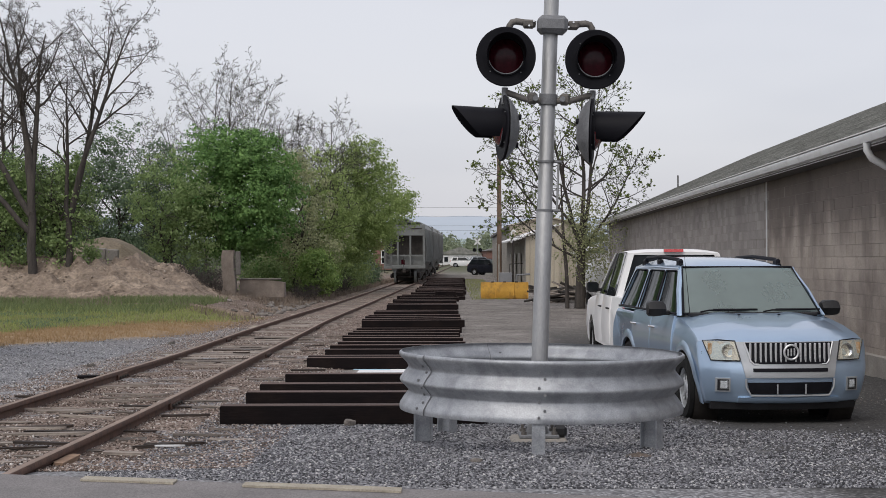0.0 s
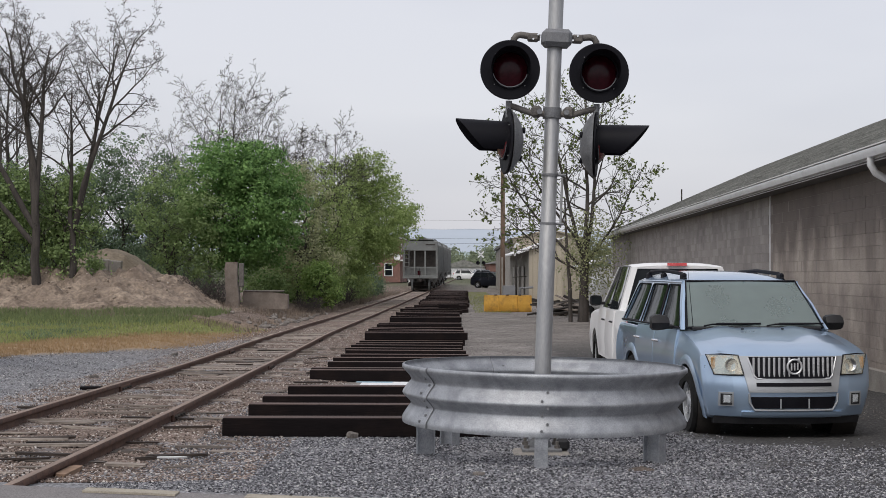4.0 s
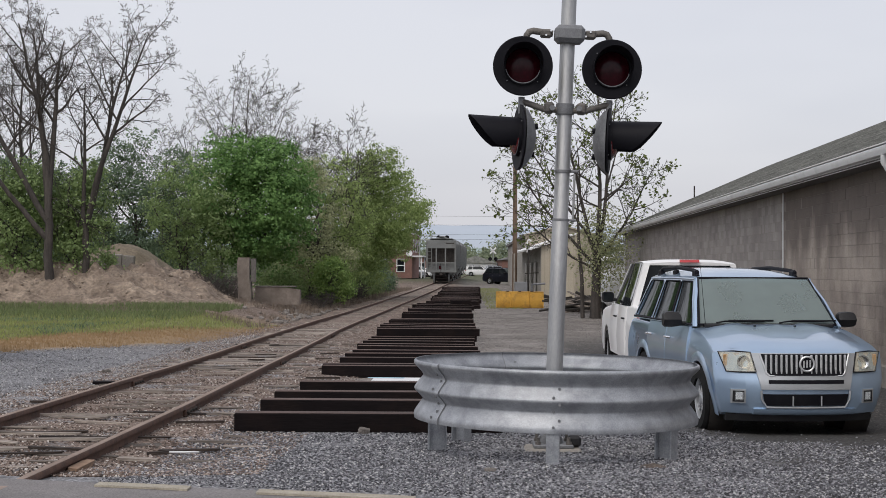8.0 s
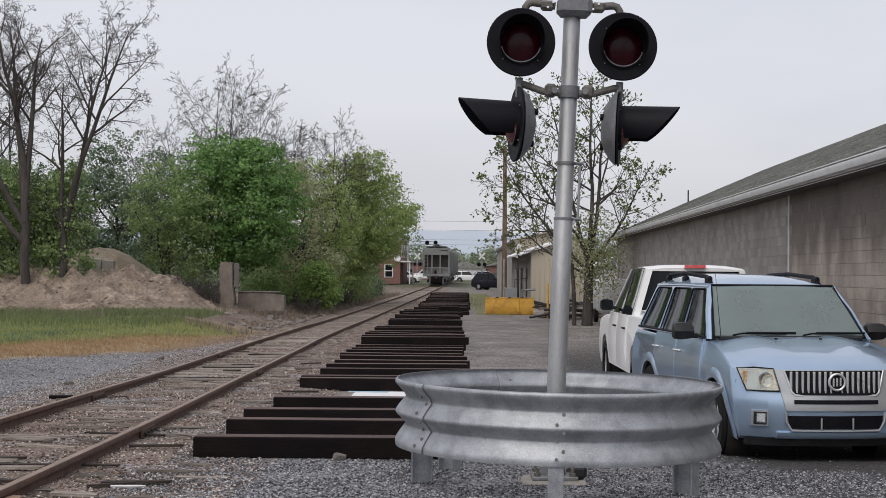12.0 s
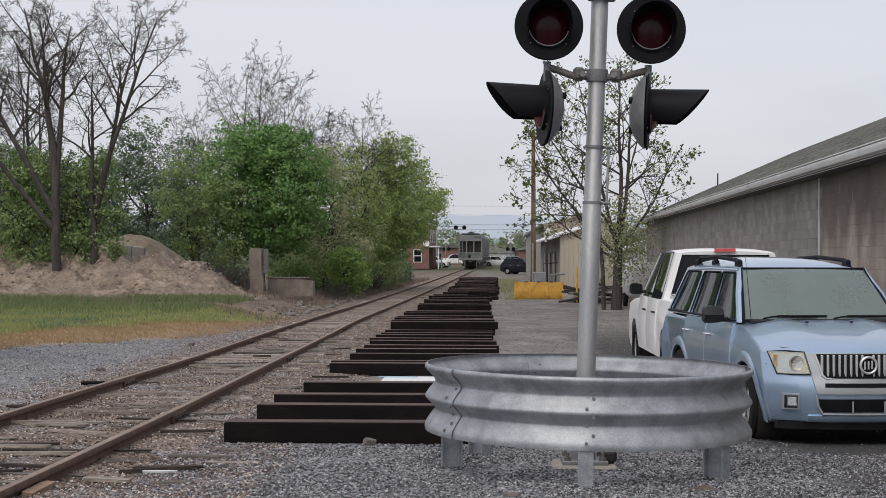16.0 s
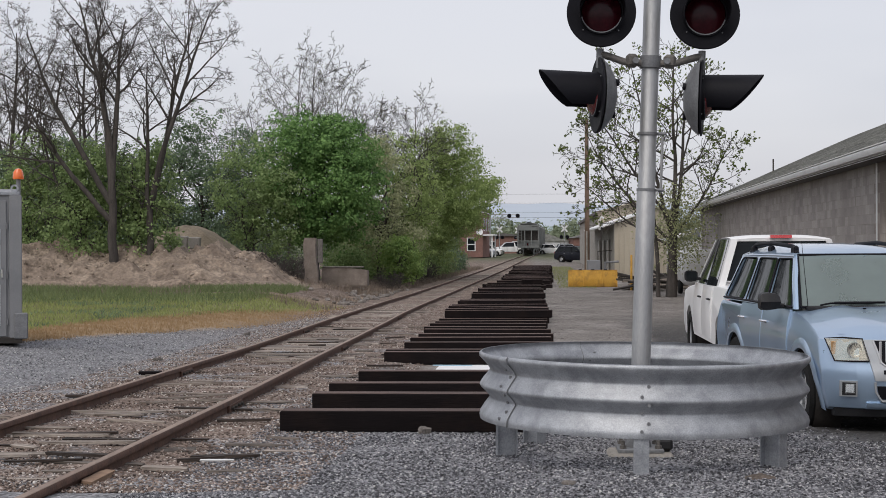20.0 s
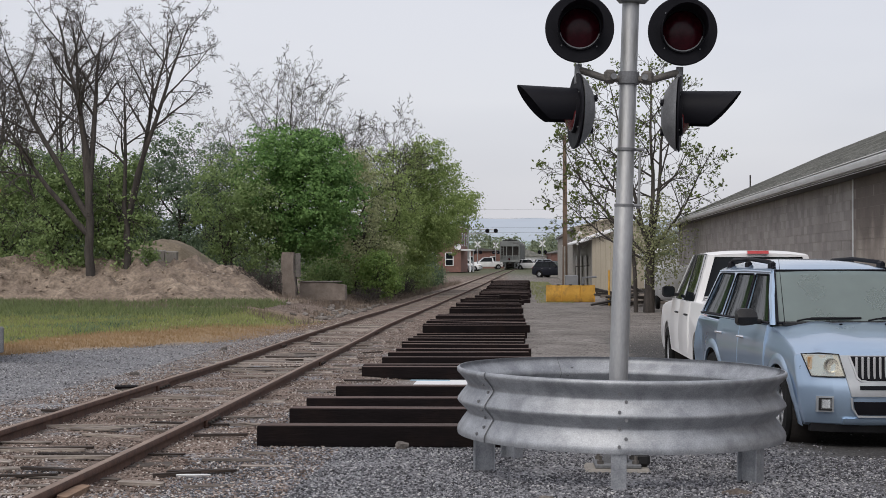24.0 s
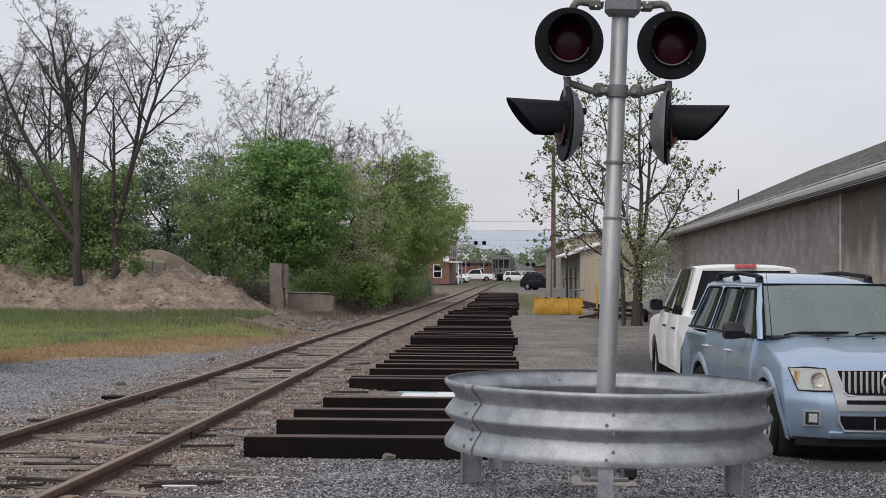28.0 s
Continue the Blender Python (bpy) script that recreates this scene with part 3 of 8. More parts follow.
# the road that the camera stands on, and its worn edge paint
def road():
    g = Geo()
    xs = np.linspace(-60, 60, 121)
    for x in xs:
        e = 7.95 - 0.24 * (x + 3.0) + 0.06 * noise.noise((x * 2.3, 0, 0))
        e = min(max(e, 6.2), 9.0)
        g.v += [(x, -9.0, 0.05), (x, e, 0.05), (x, e + 0.05, -0.02)]
    for i in range(len(xs) - 1):
        a, b = 3 * i, 3 * i + 3
        g.f += [(a, b, b + 1, a + 1), (a + 1, b + 1, b + 2, a + 2)]
    solid("road", g, M_ASPHALT, "worn grey asphalt road at the level crossing", "road", kind="structure")
    for x0, x1 in ((-2.42, -1.78), (-1.32, -0.30)):
        g = Geo()
        e = [7.93 - 0.24 * (x + 3.0) - 0.02 for x in (x0, x1)]
        d = 0.15
        g.loft([[(x, y - d, 0.052), (x, y, 0.052), (x, y, 0.064), (x, y - d, 0.066)] for x, y in ((x0, e[0]), ((x0 + x1) / 2 + 0.1, (e[0] + e[1]) / 2 - 0.015), (x1, e[1]))])
        solid("edge_plank", g, M_CREAM, "flat cream weathered plank set along the asphalt road edge", "plank", "planks along the road edge")


road()


# ---- track ----
def rail(side):
    prof = [(-0.07, 0), (0.07, 0), (0.07, 0.012), (0.02, 0.03), (0.011, 0.045), (0.011, 0.11), (0.036, 0.122), (0.036, 0.155), (0.028, 0.165),
            (-0.028, 0.165), (-0.036, 0.155), (-0.036, 0.122), (-0.011, 0.11), (-0.011, 0.045), (-0.02, 0.03), (-0.07, 0.012)]
    g, top = Geo(), Geo()
    ys = list(np.arange(-12, 60, 1.5)) + list(np.arange(60, 416, 4.0))
    rings, cap = [], []
    for y in ys:
        cx, cz = track(y)
        jog = 0.010 * noise.noise((y * 0.13, side * 7, 0))
        x = cx + side * 0.7535 + jog
        dz = 0.012 * noise.noise((y * 0.11, side * 3, 5))
        rings.append([(x + a, y, cz - 0.165 + b + dz) for a, b in prof])
        cap.append([(x + a, y, cz + b + dz) for a, b in ((-0.029, 0.0005), (0.029, 0.0005), (0.026, 0.004), (-0.026, 0.004))])
    g.loft(rings)
    top.loft(cap)
    r = solid("rail", g, M_RAIL, "rusty brown steel rail of the railway track", "rail", "rails of the track", angle=50)
    part("running_surface", top, M_RAILTOP, r, "worn grey rail head")
    return r


RAILS = [rail(-1), rail(1)]


def joint_bar(x, y, z, side):
    g = Geo().box(0, 0, 0, 0.034, 0.62, 0.085, 0.008)
    m = pose(x + side * 0.026, y, z - 0.085)
    o = thing("rail_joint_bar", m, "rusty bolted joint bar clamped to the rail", "joint bar", "joint bars on the rails")
    part("bar", g, M_RAIL, o)
    for k in (-0.22, -0.08, 0.08, 0.22):
        part("bolt", Geo().tube((0, k, 0.005), (side * 0.045, k, 0.005), 0.019, seg=6), M_IRON, o)


for yj, sd in ((14.0, 1), (18.6, -1), (24.5, 1), (30.5, -1), (37.0, 1)):
    cxj, czj = track(yj)
    joint_bar(cxj + sd * 0.7535, yj, czj, 1)

def old_ties():
    rows = thing("track_ties", pose(0, 0, 0), "half-buried weathered grey timber ties under the rails", "railway ties", kind="structure")
    y = 8.9
    meshes = [mesh_of("old_tie", Geo().box(0, 0, 0, 2.55 - 0.1 * k, 0.2 + 0.015 * k, 0.16, 0.02), M_OLDTIE) for k in range(4)]
    while y < 150:
        cx, cz = track(y)
        o = part("old_tie", meshes[int(rng.integers(4))], M_OLDTIE, rows)
        o.matrix_basis = pose(cx + rng.normal(0, 0.05), y, cz - 0.122 - 0.082 + rng.uniform(-0.045, 0.008) + (0.02 if y > 22 else 0.0), rng.normal(0, 1.4), rng.normal(0, 0.8), rng.normal(0, 1.8))
        y += rng.uniform(0.46, 0.60)


old_ties()


# ---- stack of new ties laid out beside the track ----
def new_tie(x, y, z, turn, length=2.6, tilt=0.0):
    o = thing("railway_tie", pose(x, y, z, 0, tilt, turn), "new black creosoted timber railway tie lying on the gravel", "railway tie", "new ties laid beside the track")
    g = Geo().box(0, 0, 0.09, length, 0.225, 0.18, 0.008)
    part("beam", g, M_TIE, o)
    part("top_face", Geo().box(0, 0, 0.182, length - 0.02, 0.20, 0.004), M_LIT_TIETOP, o, "browner weathered top face with light in its colour")
    return o


TIE_A = new_tie(-0.92, 12.27, float(land(-0.9, 12.2)) + 0.005, 0.6)
for ty, tx, tz, turn in ((14.15, -0.93, 0.0, -0.4), (15.5, -0.95, 0.0, 0.8), (17.4, -0.86, 0.0, 0.3), (21.6, -0.98, 0.0, -0.6), (22.3, -1.03, 0.0, 1.0),
                         (24.6, -0.94, 0.0, 0.4)):
    copy_thing(TIE_A, pose(tx, ty, float(land(tx, ty)) + 0.005 + tz, 0, 0, turn))
ty = 26.3
while ty < 118:
    tx = -0.95 + rng.normal(0, 0.035) + 0.012 * (ty - 26) * (ty > 70)
    copy_thing(TIE_A, pose(tx, ty, float(land(tx, ty)) + 0.01, 0, rng.normal(0, 0.3), rng.normal(0, 1.0)))
    if ty > 34 and rng.random() < (0.55 if ty > 60 else 0.35):
        copy_thing(TIE_A, pose(tx + rng.normal(0, 0.07), ty + 0.15, float(land(tx, ty)) + 0.20, 0, rng.normal(0, 0.5), rng.normal(0, 3)))
    ty += rng.uniform(1.05, 1.75) if ty < 36 else rng.uniform(0.6, 1.1)


OFFCUT = new_tie(-0.05, 64.5, float(land(-0.05, 64.5)) + 0.40, 24, 0.95)
tagged(OFFCUT, "short brown offcut of a railway tie lying on the others")


# ---- level crossing signal ----
SX, SY = 0.772, 10.6
SZ = -0.10


def lamp_unit(parent, m, disc_r, forward, least, arc=(-35, 215), hood=0.165, up=0.0, dome=0.053, glass=None):
    """A flashing-light head in its own axes: z points out of the lens."""
    disc = part("background_disc", Geo().lathe([(0.0, -0.012), (disc_r * 0.9, -0.012), (disc_r, 0.0), (disc_r, 0.006), (disc_r - 0.008, 0.012), (0.168, 0.004), (0.0, 0.004)], 48), M_BLACK, parent, "matt black round background disc")
    disc.matrix_basis = m
    part("lens", Geo().lathe([(0.152, 0.006), (0.146, dome * 0.45), (0.11, dome * 0.78), (0.06, dome * 0.95), (0.0, dome)], 32), glass or M_LENS, disc, "dark red glass lens")
    part("lens_rim", Geo().lathe([(0.150, 0.004), (0.163, 0.004), (0.163, 0.030), (0.150, 0.030)], 40, closed=True), M_BLACK, disc)
    vis = Geo()
    seg = 28
    rings = []
    for a in range(seg + 1):
        t = radians(arc[0] + (arc[1] - arc[0]) * a / seg)
        # the hood is long above and cut back slantwise to its open underside
        ln = least + forward * max(0.0, min(1.0, (0.74 + math.sin(t)) / 1.74)) ** 0.75
        c, s = math.cos(t), math.sin(t)
        rings.append([(k * c, k * s + up, z) for k, z in ((hood, 0.010), (hood + 0.004, ln), (hood, ln), (hood - 0.004, 0.010))])
    vis.loft(rings)
    part("visor", vis, M_BLACK, disc, "black hood over the lens")
    part("lens_ring", Geo().lathe([(0.146, 0.020), (0.154, 0.020), (0.154, 0.034), (0.146, 0.034)], 30, closed=True, arc=150, start=195), M_CAST, disc, "thin bright ring round the lens")
    part("housing", Geo().lathe([(0.0, -0.135), (0.09, -0.13), (0.17, -0.105), (disc_r * 0.86, -0.055), (disc_r * 0.985, -0.0125), (0.0, -0.0125)], 32), M_CAST, disc, "grey cast back housing")
    for a in (40, 150, 270):
        t = radians(a)
        part("plug", Geo().tube((0.14 * math.cos(t), 0.14 * math.sin(t), -0.135), (0.14 * math.cos(t), 0.14 * math.sin(t), -0.10), 0.026, seg=12), M_BLACK, disc, "dark threaded plug in the housing")
    for a in range(4):
        t = radians(45 + 90 * a)
        part("screw", Geo().tube((0.185 * math.cos(t), 0.185 * math.sin(t), 0.004), (0.185 * math.cos(t), 0.185 * math.sin(t), 0.014), 0.0055, seg=6), M_CAST, disc)
    return disc


def signal():
    o = thing("crossing_signal", pose(SX - 0.012, SY, SZ, 0, 2.05, 0), "silver railway crossing signal mast with four black flashing lamp heads", "crossing signal")
    part("mast", Geo().lathe([(0.0, 0.05), (0.071, 0.05), (0.071, 2.02), (0.064, 2.03), (0.064, 4.75), (0.0, 4.75)], 28), M_POLE, o, "silver aluminium tube mast")
    for z in (2.02, 2.44):
        b = part("clamp_band", Geo().lathe([(0.064, z - 0.010), (0.074, z - 0.010), (0.074, z + 0.010), (0.064, z + 0.010)], 28, closed=True), M_CAST, o)
        part("clamp_bolt", Geo().tube((0.07, -0.03, z), (0.13, -0.03, z), 0.012, seg=8), M_CAST, b)
    part("conduit", Geo().pipe([(0.105, -0.02, 2.0), (0.105, -0.02, 2.42)], 0.010, 8), M_POLE, o, "thin conduit strapped to the mast")
    # upper arms with the junction housing
    zt = 3.625
    part("junction_housing", Geo().box(0.012, -0.035, zt - 0.01, 0.26, 0.20, 0.15, 0.035), M_CAST, o, "grey cast junction housing")
    for s in (-1, 1):
        zt2 = zt - 0.005
        arm = part("arm", Geo().pipe([(s * 0.13, -0.02, zt2), (s * 0.30, -0.02, zt2 + 0.02), (s * 0.335, -0.02, zt2 + 0.01), (s * 0.355, -0.02, zt2 - 0.02), (s * 0.36, -0.02, zt2 - 0.08)], 0.029, 12), M_RUSTBAR, o, "brownish elbow pipe arm")
        part("flange", Geo().box(s * 0.19, -0.02, zt2, 0.10, 0.09, 0.07, 0.015), M_RUSTBAR, arm)
        for k in (-0.02, 0.02):
            part("bolt", Geo().tube((s * 0.17 + k, -0.075, zt2 + k), (s * 0.17 + k, -0.06, zt2 + k), 0.009, seg=6), M_CHROME, arm)
        lamp_unit(o, pose(s * 0.381, -0.10, 3.322, 90, 0, 0), 0.257, 0.22, 0.07, (-50, 230))
    # lower arms; heads turned across the track
    zl = 2.98
    part("arm_band", Geo().lathe([(0.064, zl - 0.05), (0.080, zl - 0.05), (0.083, zl - 0.02), (0.080, zl + 0.04), (0.064, zl + 0.04)], 28, closed=True), M_CAST, o)
    for s in (-1, 1):
        arm = part("arm", Geo().pipe([(s * 0.07, -0.02, zl - 0.015), (s * 0.19, -0.02, zl - 0.01), (s * 0.33, -0.02, zl + 0.035), (s * 0.375, -0.02, zl + 0.045)], 0.027, 12), M_RUSTBAR, o)
        part("flange", Geo().box(s * 0.14, -0.02, zl, 0.09, 0.09, 0.10, 0.02), M_RUSTBAR, arm)
        part("hanger", Geo().pipe([(s * 0.378, -0.02, zl + 0.085), (s * 0.378, -0.02, zl - 0.06)], 0.028, 10), M_CAST, arm, "grey cast hanger knuckle")
        part("band_bolt", Geo().tube((s * 0.115, -0.105, zl - 0.005), (s * 0.115, -0.07, zl - 0.005), 0.024, seg=10), M_CAST, arm, "grey clamp bolt")
        lamp_unit(o, pose(s * 0.385, -0.02, 2.715, 90, 0, s * 81), 0.285, 0.26, 0.19, (-42, 222), 0.150, 0.022, 0.085, M_LENS_LIT)
    part("base_sleeve", Geo().lathe([(0.076, 0.02), (0.10, 0.02), (0.10, 0.10), (0.085, 0.16), (0.076, 0.16)], 28, closed=True), M_CAST, o)
    return o


signal()


def signal_base():
    o = thing("signal_foundation", pose(SX, SY, -0.10), "old concrete signal foundation with iron anchor plate on the gravel", "foundation")
    part("slab", Geo().box(0, -0.02, 0.035, 0.48, 0.38, 0.07, 0.02), M_CONC, o)
    part("plate", Geo().box(0, 0, 0.085, 0.34, 0.34, 0.03, 0.006), M_CAST, o)
    for x in (-0.13, 0.13):
        for y in (-0.13, 0.13):
            b = part("anchor_bolt", Geo().tube((x, y, 0.07), (x, y, 0.16), 0.014, seg=8), M_RUSTBAR, o)
            part("nut", Geo().tube((x, y, 0.10), (x, y, 0.125), 0.026, seg=6), M_RUSTBAR, b)
    part("cable_boot", Geo().box(0.18, -0.06, 0.125, 0.12, 0.10, 0.10, 0.025), M_PLASTIC, o, "black cable boot")


signal_base()


# ---- corrugated steel guard ring ----
def guard_ring():
    R, ZB = 1.215, 0.212
    o = thing("guard_ring", pose(0.79, SY, 0.0, 0, 0.7, 0), "round galvanised corrugated steel guard rail ring around the signal", "guard rail")
    shape = ((1.0, 0.0), (0.98, 0.012), (0.935, 0.013), (0.88, -0.012), (0.80, -0.050), (0.74, -0.067), (0.71, -0.065), (0.60, -0.020), (0.53, 0.003), (0.50, 0.007), (0.47, -0.002), (0.41, -0.034), (0.335, -0.066), (0.305, -0.067), (0.20, -0.028), (0.10, 0.003), (0.05, 0.008), (0.0, 0.004))
    zs, wave = [0.4927 * a for a, _ in shape], [b for _, b in shape]
    prof = [(R - 0.012 + a, z) for a, z in zip(wave, zs)]
    inner = [(r - 0.006, z) for r, z in prof][::-1]
    # four curved panels, lapped at their ends
    for q in range(4):
        spans = [(-147.0, -91.0), (-91.0, 5.0), (5.0, 109.0), (109.0, 213.0)]
        s, e = spans[q]
        lap = 1.6
        step_out = 0.006 * (q % 2)
        p = part("panel", Geo().lathe([(r + step_out, z) for r, z in prof + inner], 40, pose(0, 0, ZB), closed=True, arc=e - s + lap, start=s), M_GALV, o, angle=50)
        te = radians(e + lap)
        part("seam_edge", Geo().pipe([((r + step_out + 0.001) * math.cos(te), (r + step_out + 0.001) * math.sin(te), ZB + z) for r, z in prof], 0.0035, 6), M_CAST, p, "dark panel edge at the overlap")
        for kk, z in enumerate((0.40, 0.345, 0.28, 0.225, 0.165, 0.10, 0.05)):
            for off in ((-1.2,) if kk % 2 else (-3.4,)):
                t = radians(e + off)
                r = lerp(-z, [-a for a in zs], [c for c, _ in prof]) + 0.004
                part("bolt", Geo().tube(((r - 0.01) * math.cos(t), (r - 0.01) * math.sin(t), ZB + z), ((r + 0.010) * math.cos(t), (r + 0.010) * math.sin(t), ZB + z), 0.012, seg=8), M_CAST, p)
    for a, inset in ((-94.5, 0.10), (-174.0, 0.20), (-40.0, 0.10), (136.0, 0.10), (90.0, 0.10)):
        t = radians(a)
        x, y = (R - inset) * math.cos(t), (R - inset) * math.sin(t)
        zg = float(land(0.79 + x, SY + y)) - 0.06
        ht = 0.262 - zg
        m = pose(x, y, zg, 0, 0, a + 90)
        leg = Geo().box(0, -0.072, ht / 2, 0.105, 0.010, ht, 0.002).box(0, 0.072, ht / 2, 0.105, 0.010, ht, 0.002).box(0, 0, ht / 2, 0.008, 0.134, ht)
        part("post", leg, M_GALV, o, "galvanised steel post").matrix_basis = m


guard_ring()


# ---- long block warehouse on the right ----
WDX = 0.0273  # how far the wall drifts sideways for each metre ahead
WX0 = 6.0
W0, W1 = 6.0, 67.5


def wx(y, off=0.0):
    return WX0 + off + WDX * y


WZT = 3.12


def warehouse():
    o = thing("warehouse", pose(0, 0, 0), "long grey concrete block warehouse with a shingled roof and white gutter", "warehouse")
    # core wall behind the blocks
    core = Geo().loft([[(wx(y, 0.012), y, -0.7), (wx(y, 0.22), y, -0.7), (wx(y, 0.22), y, WZT), (wx(y, 0.012), y, WZT)] for y in (W0, W1)])
    part("wall", core, M_MORTAR, o, "grey mortar joints between the blocks")
    foot = Geo()
    foot.loft([[(wx(y, -0.06), y, -0.9), (wx(y, 0.0), y, -0.9), (wx(y, 0.0), y, zt), (wx(y, -0.06), y, zt - 0.02)] for y, zt in ((W0, 0.10), (30, -0.02), (W1, -0.2))])
    part("footing", foot, M_CONC, o, "darker concrete footing")
    # gable end, back and inside of the roof
    xr, zr, xe = 13.0, 6.53, 5.58
    end = Geo()
    for y, d in ((W1, 0.2), (W0, 0.2)):
        end.loft([[(wx(y, 0.0), yy, -0.7), (wx(y, 14.0), yy, -0.7), (wx(y, 14.0), yy, WZT), (wx(y, 7.0), yy, 6.3), (wx(y, 0.0), yy, WZT)] for yy in (y - d, y)])
    part("gable_wall", end, M_BLOCK, o)
    part("back_wall", Geo().loft([[(wx(y, 14.0), y, -0.7), (wx(y, 14.2), y, -0.7), (wx(y, 14.2), y, WZT), (wx(y, 14.0), y, WZT)] for y in (W0, W1)]), M_BLOCK, o)
    roof = Geo()
    for side in (0, 1):
        def rp(u, v, lift):
            x = xe - WX0 if side == 0 else 14.42
            return (wx(v, x + (7.0 - x) * u), v, 3.31 + (zr - 3.31) * u + lift)
        roof.loft([[rp(0, y, 0), rp(1, y, 0), rp(1, y, -0.10), rp(0, y, -0.10)] for y in (W0 - 0.4, W1 + 0.4)])
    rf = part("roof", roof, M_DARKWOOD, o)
    # shingle courses
    n = 46
    sl = math.hypot(7.42, zr - 3.31)
    g = Geo()
    for k in range(n):
        u0, u1 = k / n, (k + 1.25) / n
        x0, x1 = xe - WX0 - 0.03 + 7.45 * u0, min(xe - WX0 - 0.03 + 7.45 * u1, 7.05)
        z0, z1 = 3.31 + (zr - 3.31) * u0, 3.31 + (zr - 3.31) * min(u1, 1.0)
        y = W0 - 0.4
        while y < W1 + 0.4:
            e = min(y + (1.0 if y < 40 else 2.5), W1 + 0.4)
            j = rng.uniform(0.012, 0.016)
            w = rng.uniform(-0.004, 0.004)
            g.add([(wx(y, x0 + w), y + 0.006, z0 + j + 0.012), (wx(e, x0 + w), e - 0.006, z0 + j + 0.012), (wx(e, x1), e - 0.006, z1 + 0.008), (wx(y, x1), y + 0.006, z1 + 0.008),
                   (wx(y, x0 + w), y + 0.006, z0 + 0.001), (wx(e, x0 + w), e - 0.006, z0 + 0.001)], [(0, 1, 2, 3), (0, 4, 5, 1)])
            y = e
    sh = part("shingles", g, M_SHINGLE, rf, "weathered grey shingle courses", angle=0)
    tagged(sh, kind="stuff")
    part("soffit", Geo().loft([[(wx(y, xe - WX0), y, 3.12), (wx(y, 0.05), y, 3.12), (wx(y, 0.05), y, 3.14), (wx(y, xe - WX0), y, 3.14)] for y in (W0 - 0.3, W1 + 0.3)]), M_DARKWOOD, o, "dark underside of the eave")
    part("fascia", Geo().loft([[(wx(y, xe - WX0 + 0.005), y, 3.11), (wx(y, xe - WX0 + 0.03), y, 3.11), (wx(y, xe - WX0 + 0.03), y, 3.30), (wx(y, xe - WX0 + 0.005), y, 3.30)] for y in (W0 - 0.4, W1 + 0.4)]), M_WHITE, o, "white painted fascia board")
    part("drip_edge", Geo().loft([[(wx(y, xe - WX0 - 0.125), y, 3.302), (wx(y, xe - WX0 + 0.03), y, 3.312), (wx(y, xe - WX0 + 0.03), y, 3.330), (wx(y, xe - WX0 - 0.125), y, 3.322)] for y in (W0 - 0.4, W1 + 0.4)]), M_WHITE, o, "thin white metal drip edge")
    gut = []
    prof = [(0.0, 3.285), (-0.115, 3.285), (-0.118, 3.27), (-0.108, 3.22), (-0.085, 3.165), (0.0, 3.16), (0.0, 3.168), (-0.08, 3.172), (-0.10, 3.225), (-0.108, 3.275), (0.0, 3.275)]
    for y in (W0 - 0.4, 20.0, 35.0, 50.0, W1 + 0.4):
        gut.append([(wx(y, xe - WX0 + a), y, z) for a, z in prof])
    gt = part("gutter", Geo().loft(gut), M_WHITE, o, "white metal gutter along the eave")
    for y in np.arange(8.0, W1, 3.0):
        part("gutter_joint", Geo().loft([[(wx(yy, xe - WX0 + a * 1.03 - 0.002), yy, z - 0.003) for a, z in prof[:6]] for yy in (y, y + 0.05)], closed=False, caps=False), M_WHITE, gt)
    for y in (18.9, 66.8):
        gx = wx(y, xe - WX0)
        zb = 3.16
        part("downspout", Geo().pipe([(gx - 0.05, y, zb), (gx - 0.05, y, zb - 0.10), (gx + 0.02, y, zb - 0.22), (wx(y, -0.08), y, zb - 0.40), (wx(y, -0.06), y, zb - 0.52), (wx(y, -0.06), y, -0.2)], 0.054, 12), M_WHITE, o, "white metal downspout")
    part("roof_vent_pipe", Geo().tube((wx(67.2, 3.3), 67.2, 4.6), (wx(67.2, 3.3), 67.2, 5.5), 0.035, seg=10), M_IRON, o, "dark vent pipe near the gable end")
    part("joint_strip", Geo().loft([[(wx(y, -0.004), y, -0.3), (wx(y, -0.004), y, WZT - 0.0), (wx(y, 0.012), y, WZT), (wx(y, 0.012), y, -0.3)] for y in (28.66, 28.75)]), M_WHITE, o, "pale vertical control joint in the wall")
    return o


WAREHOUSE = warehouse()


# ---- cars: each stands on z = 0 and faces -y ----
def interp_poly(v, pts):
    return lerp(v, [p[0] for p in pts], [p[1] for p in pts])


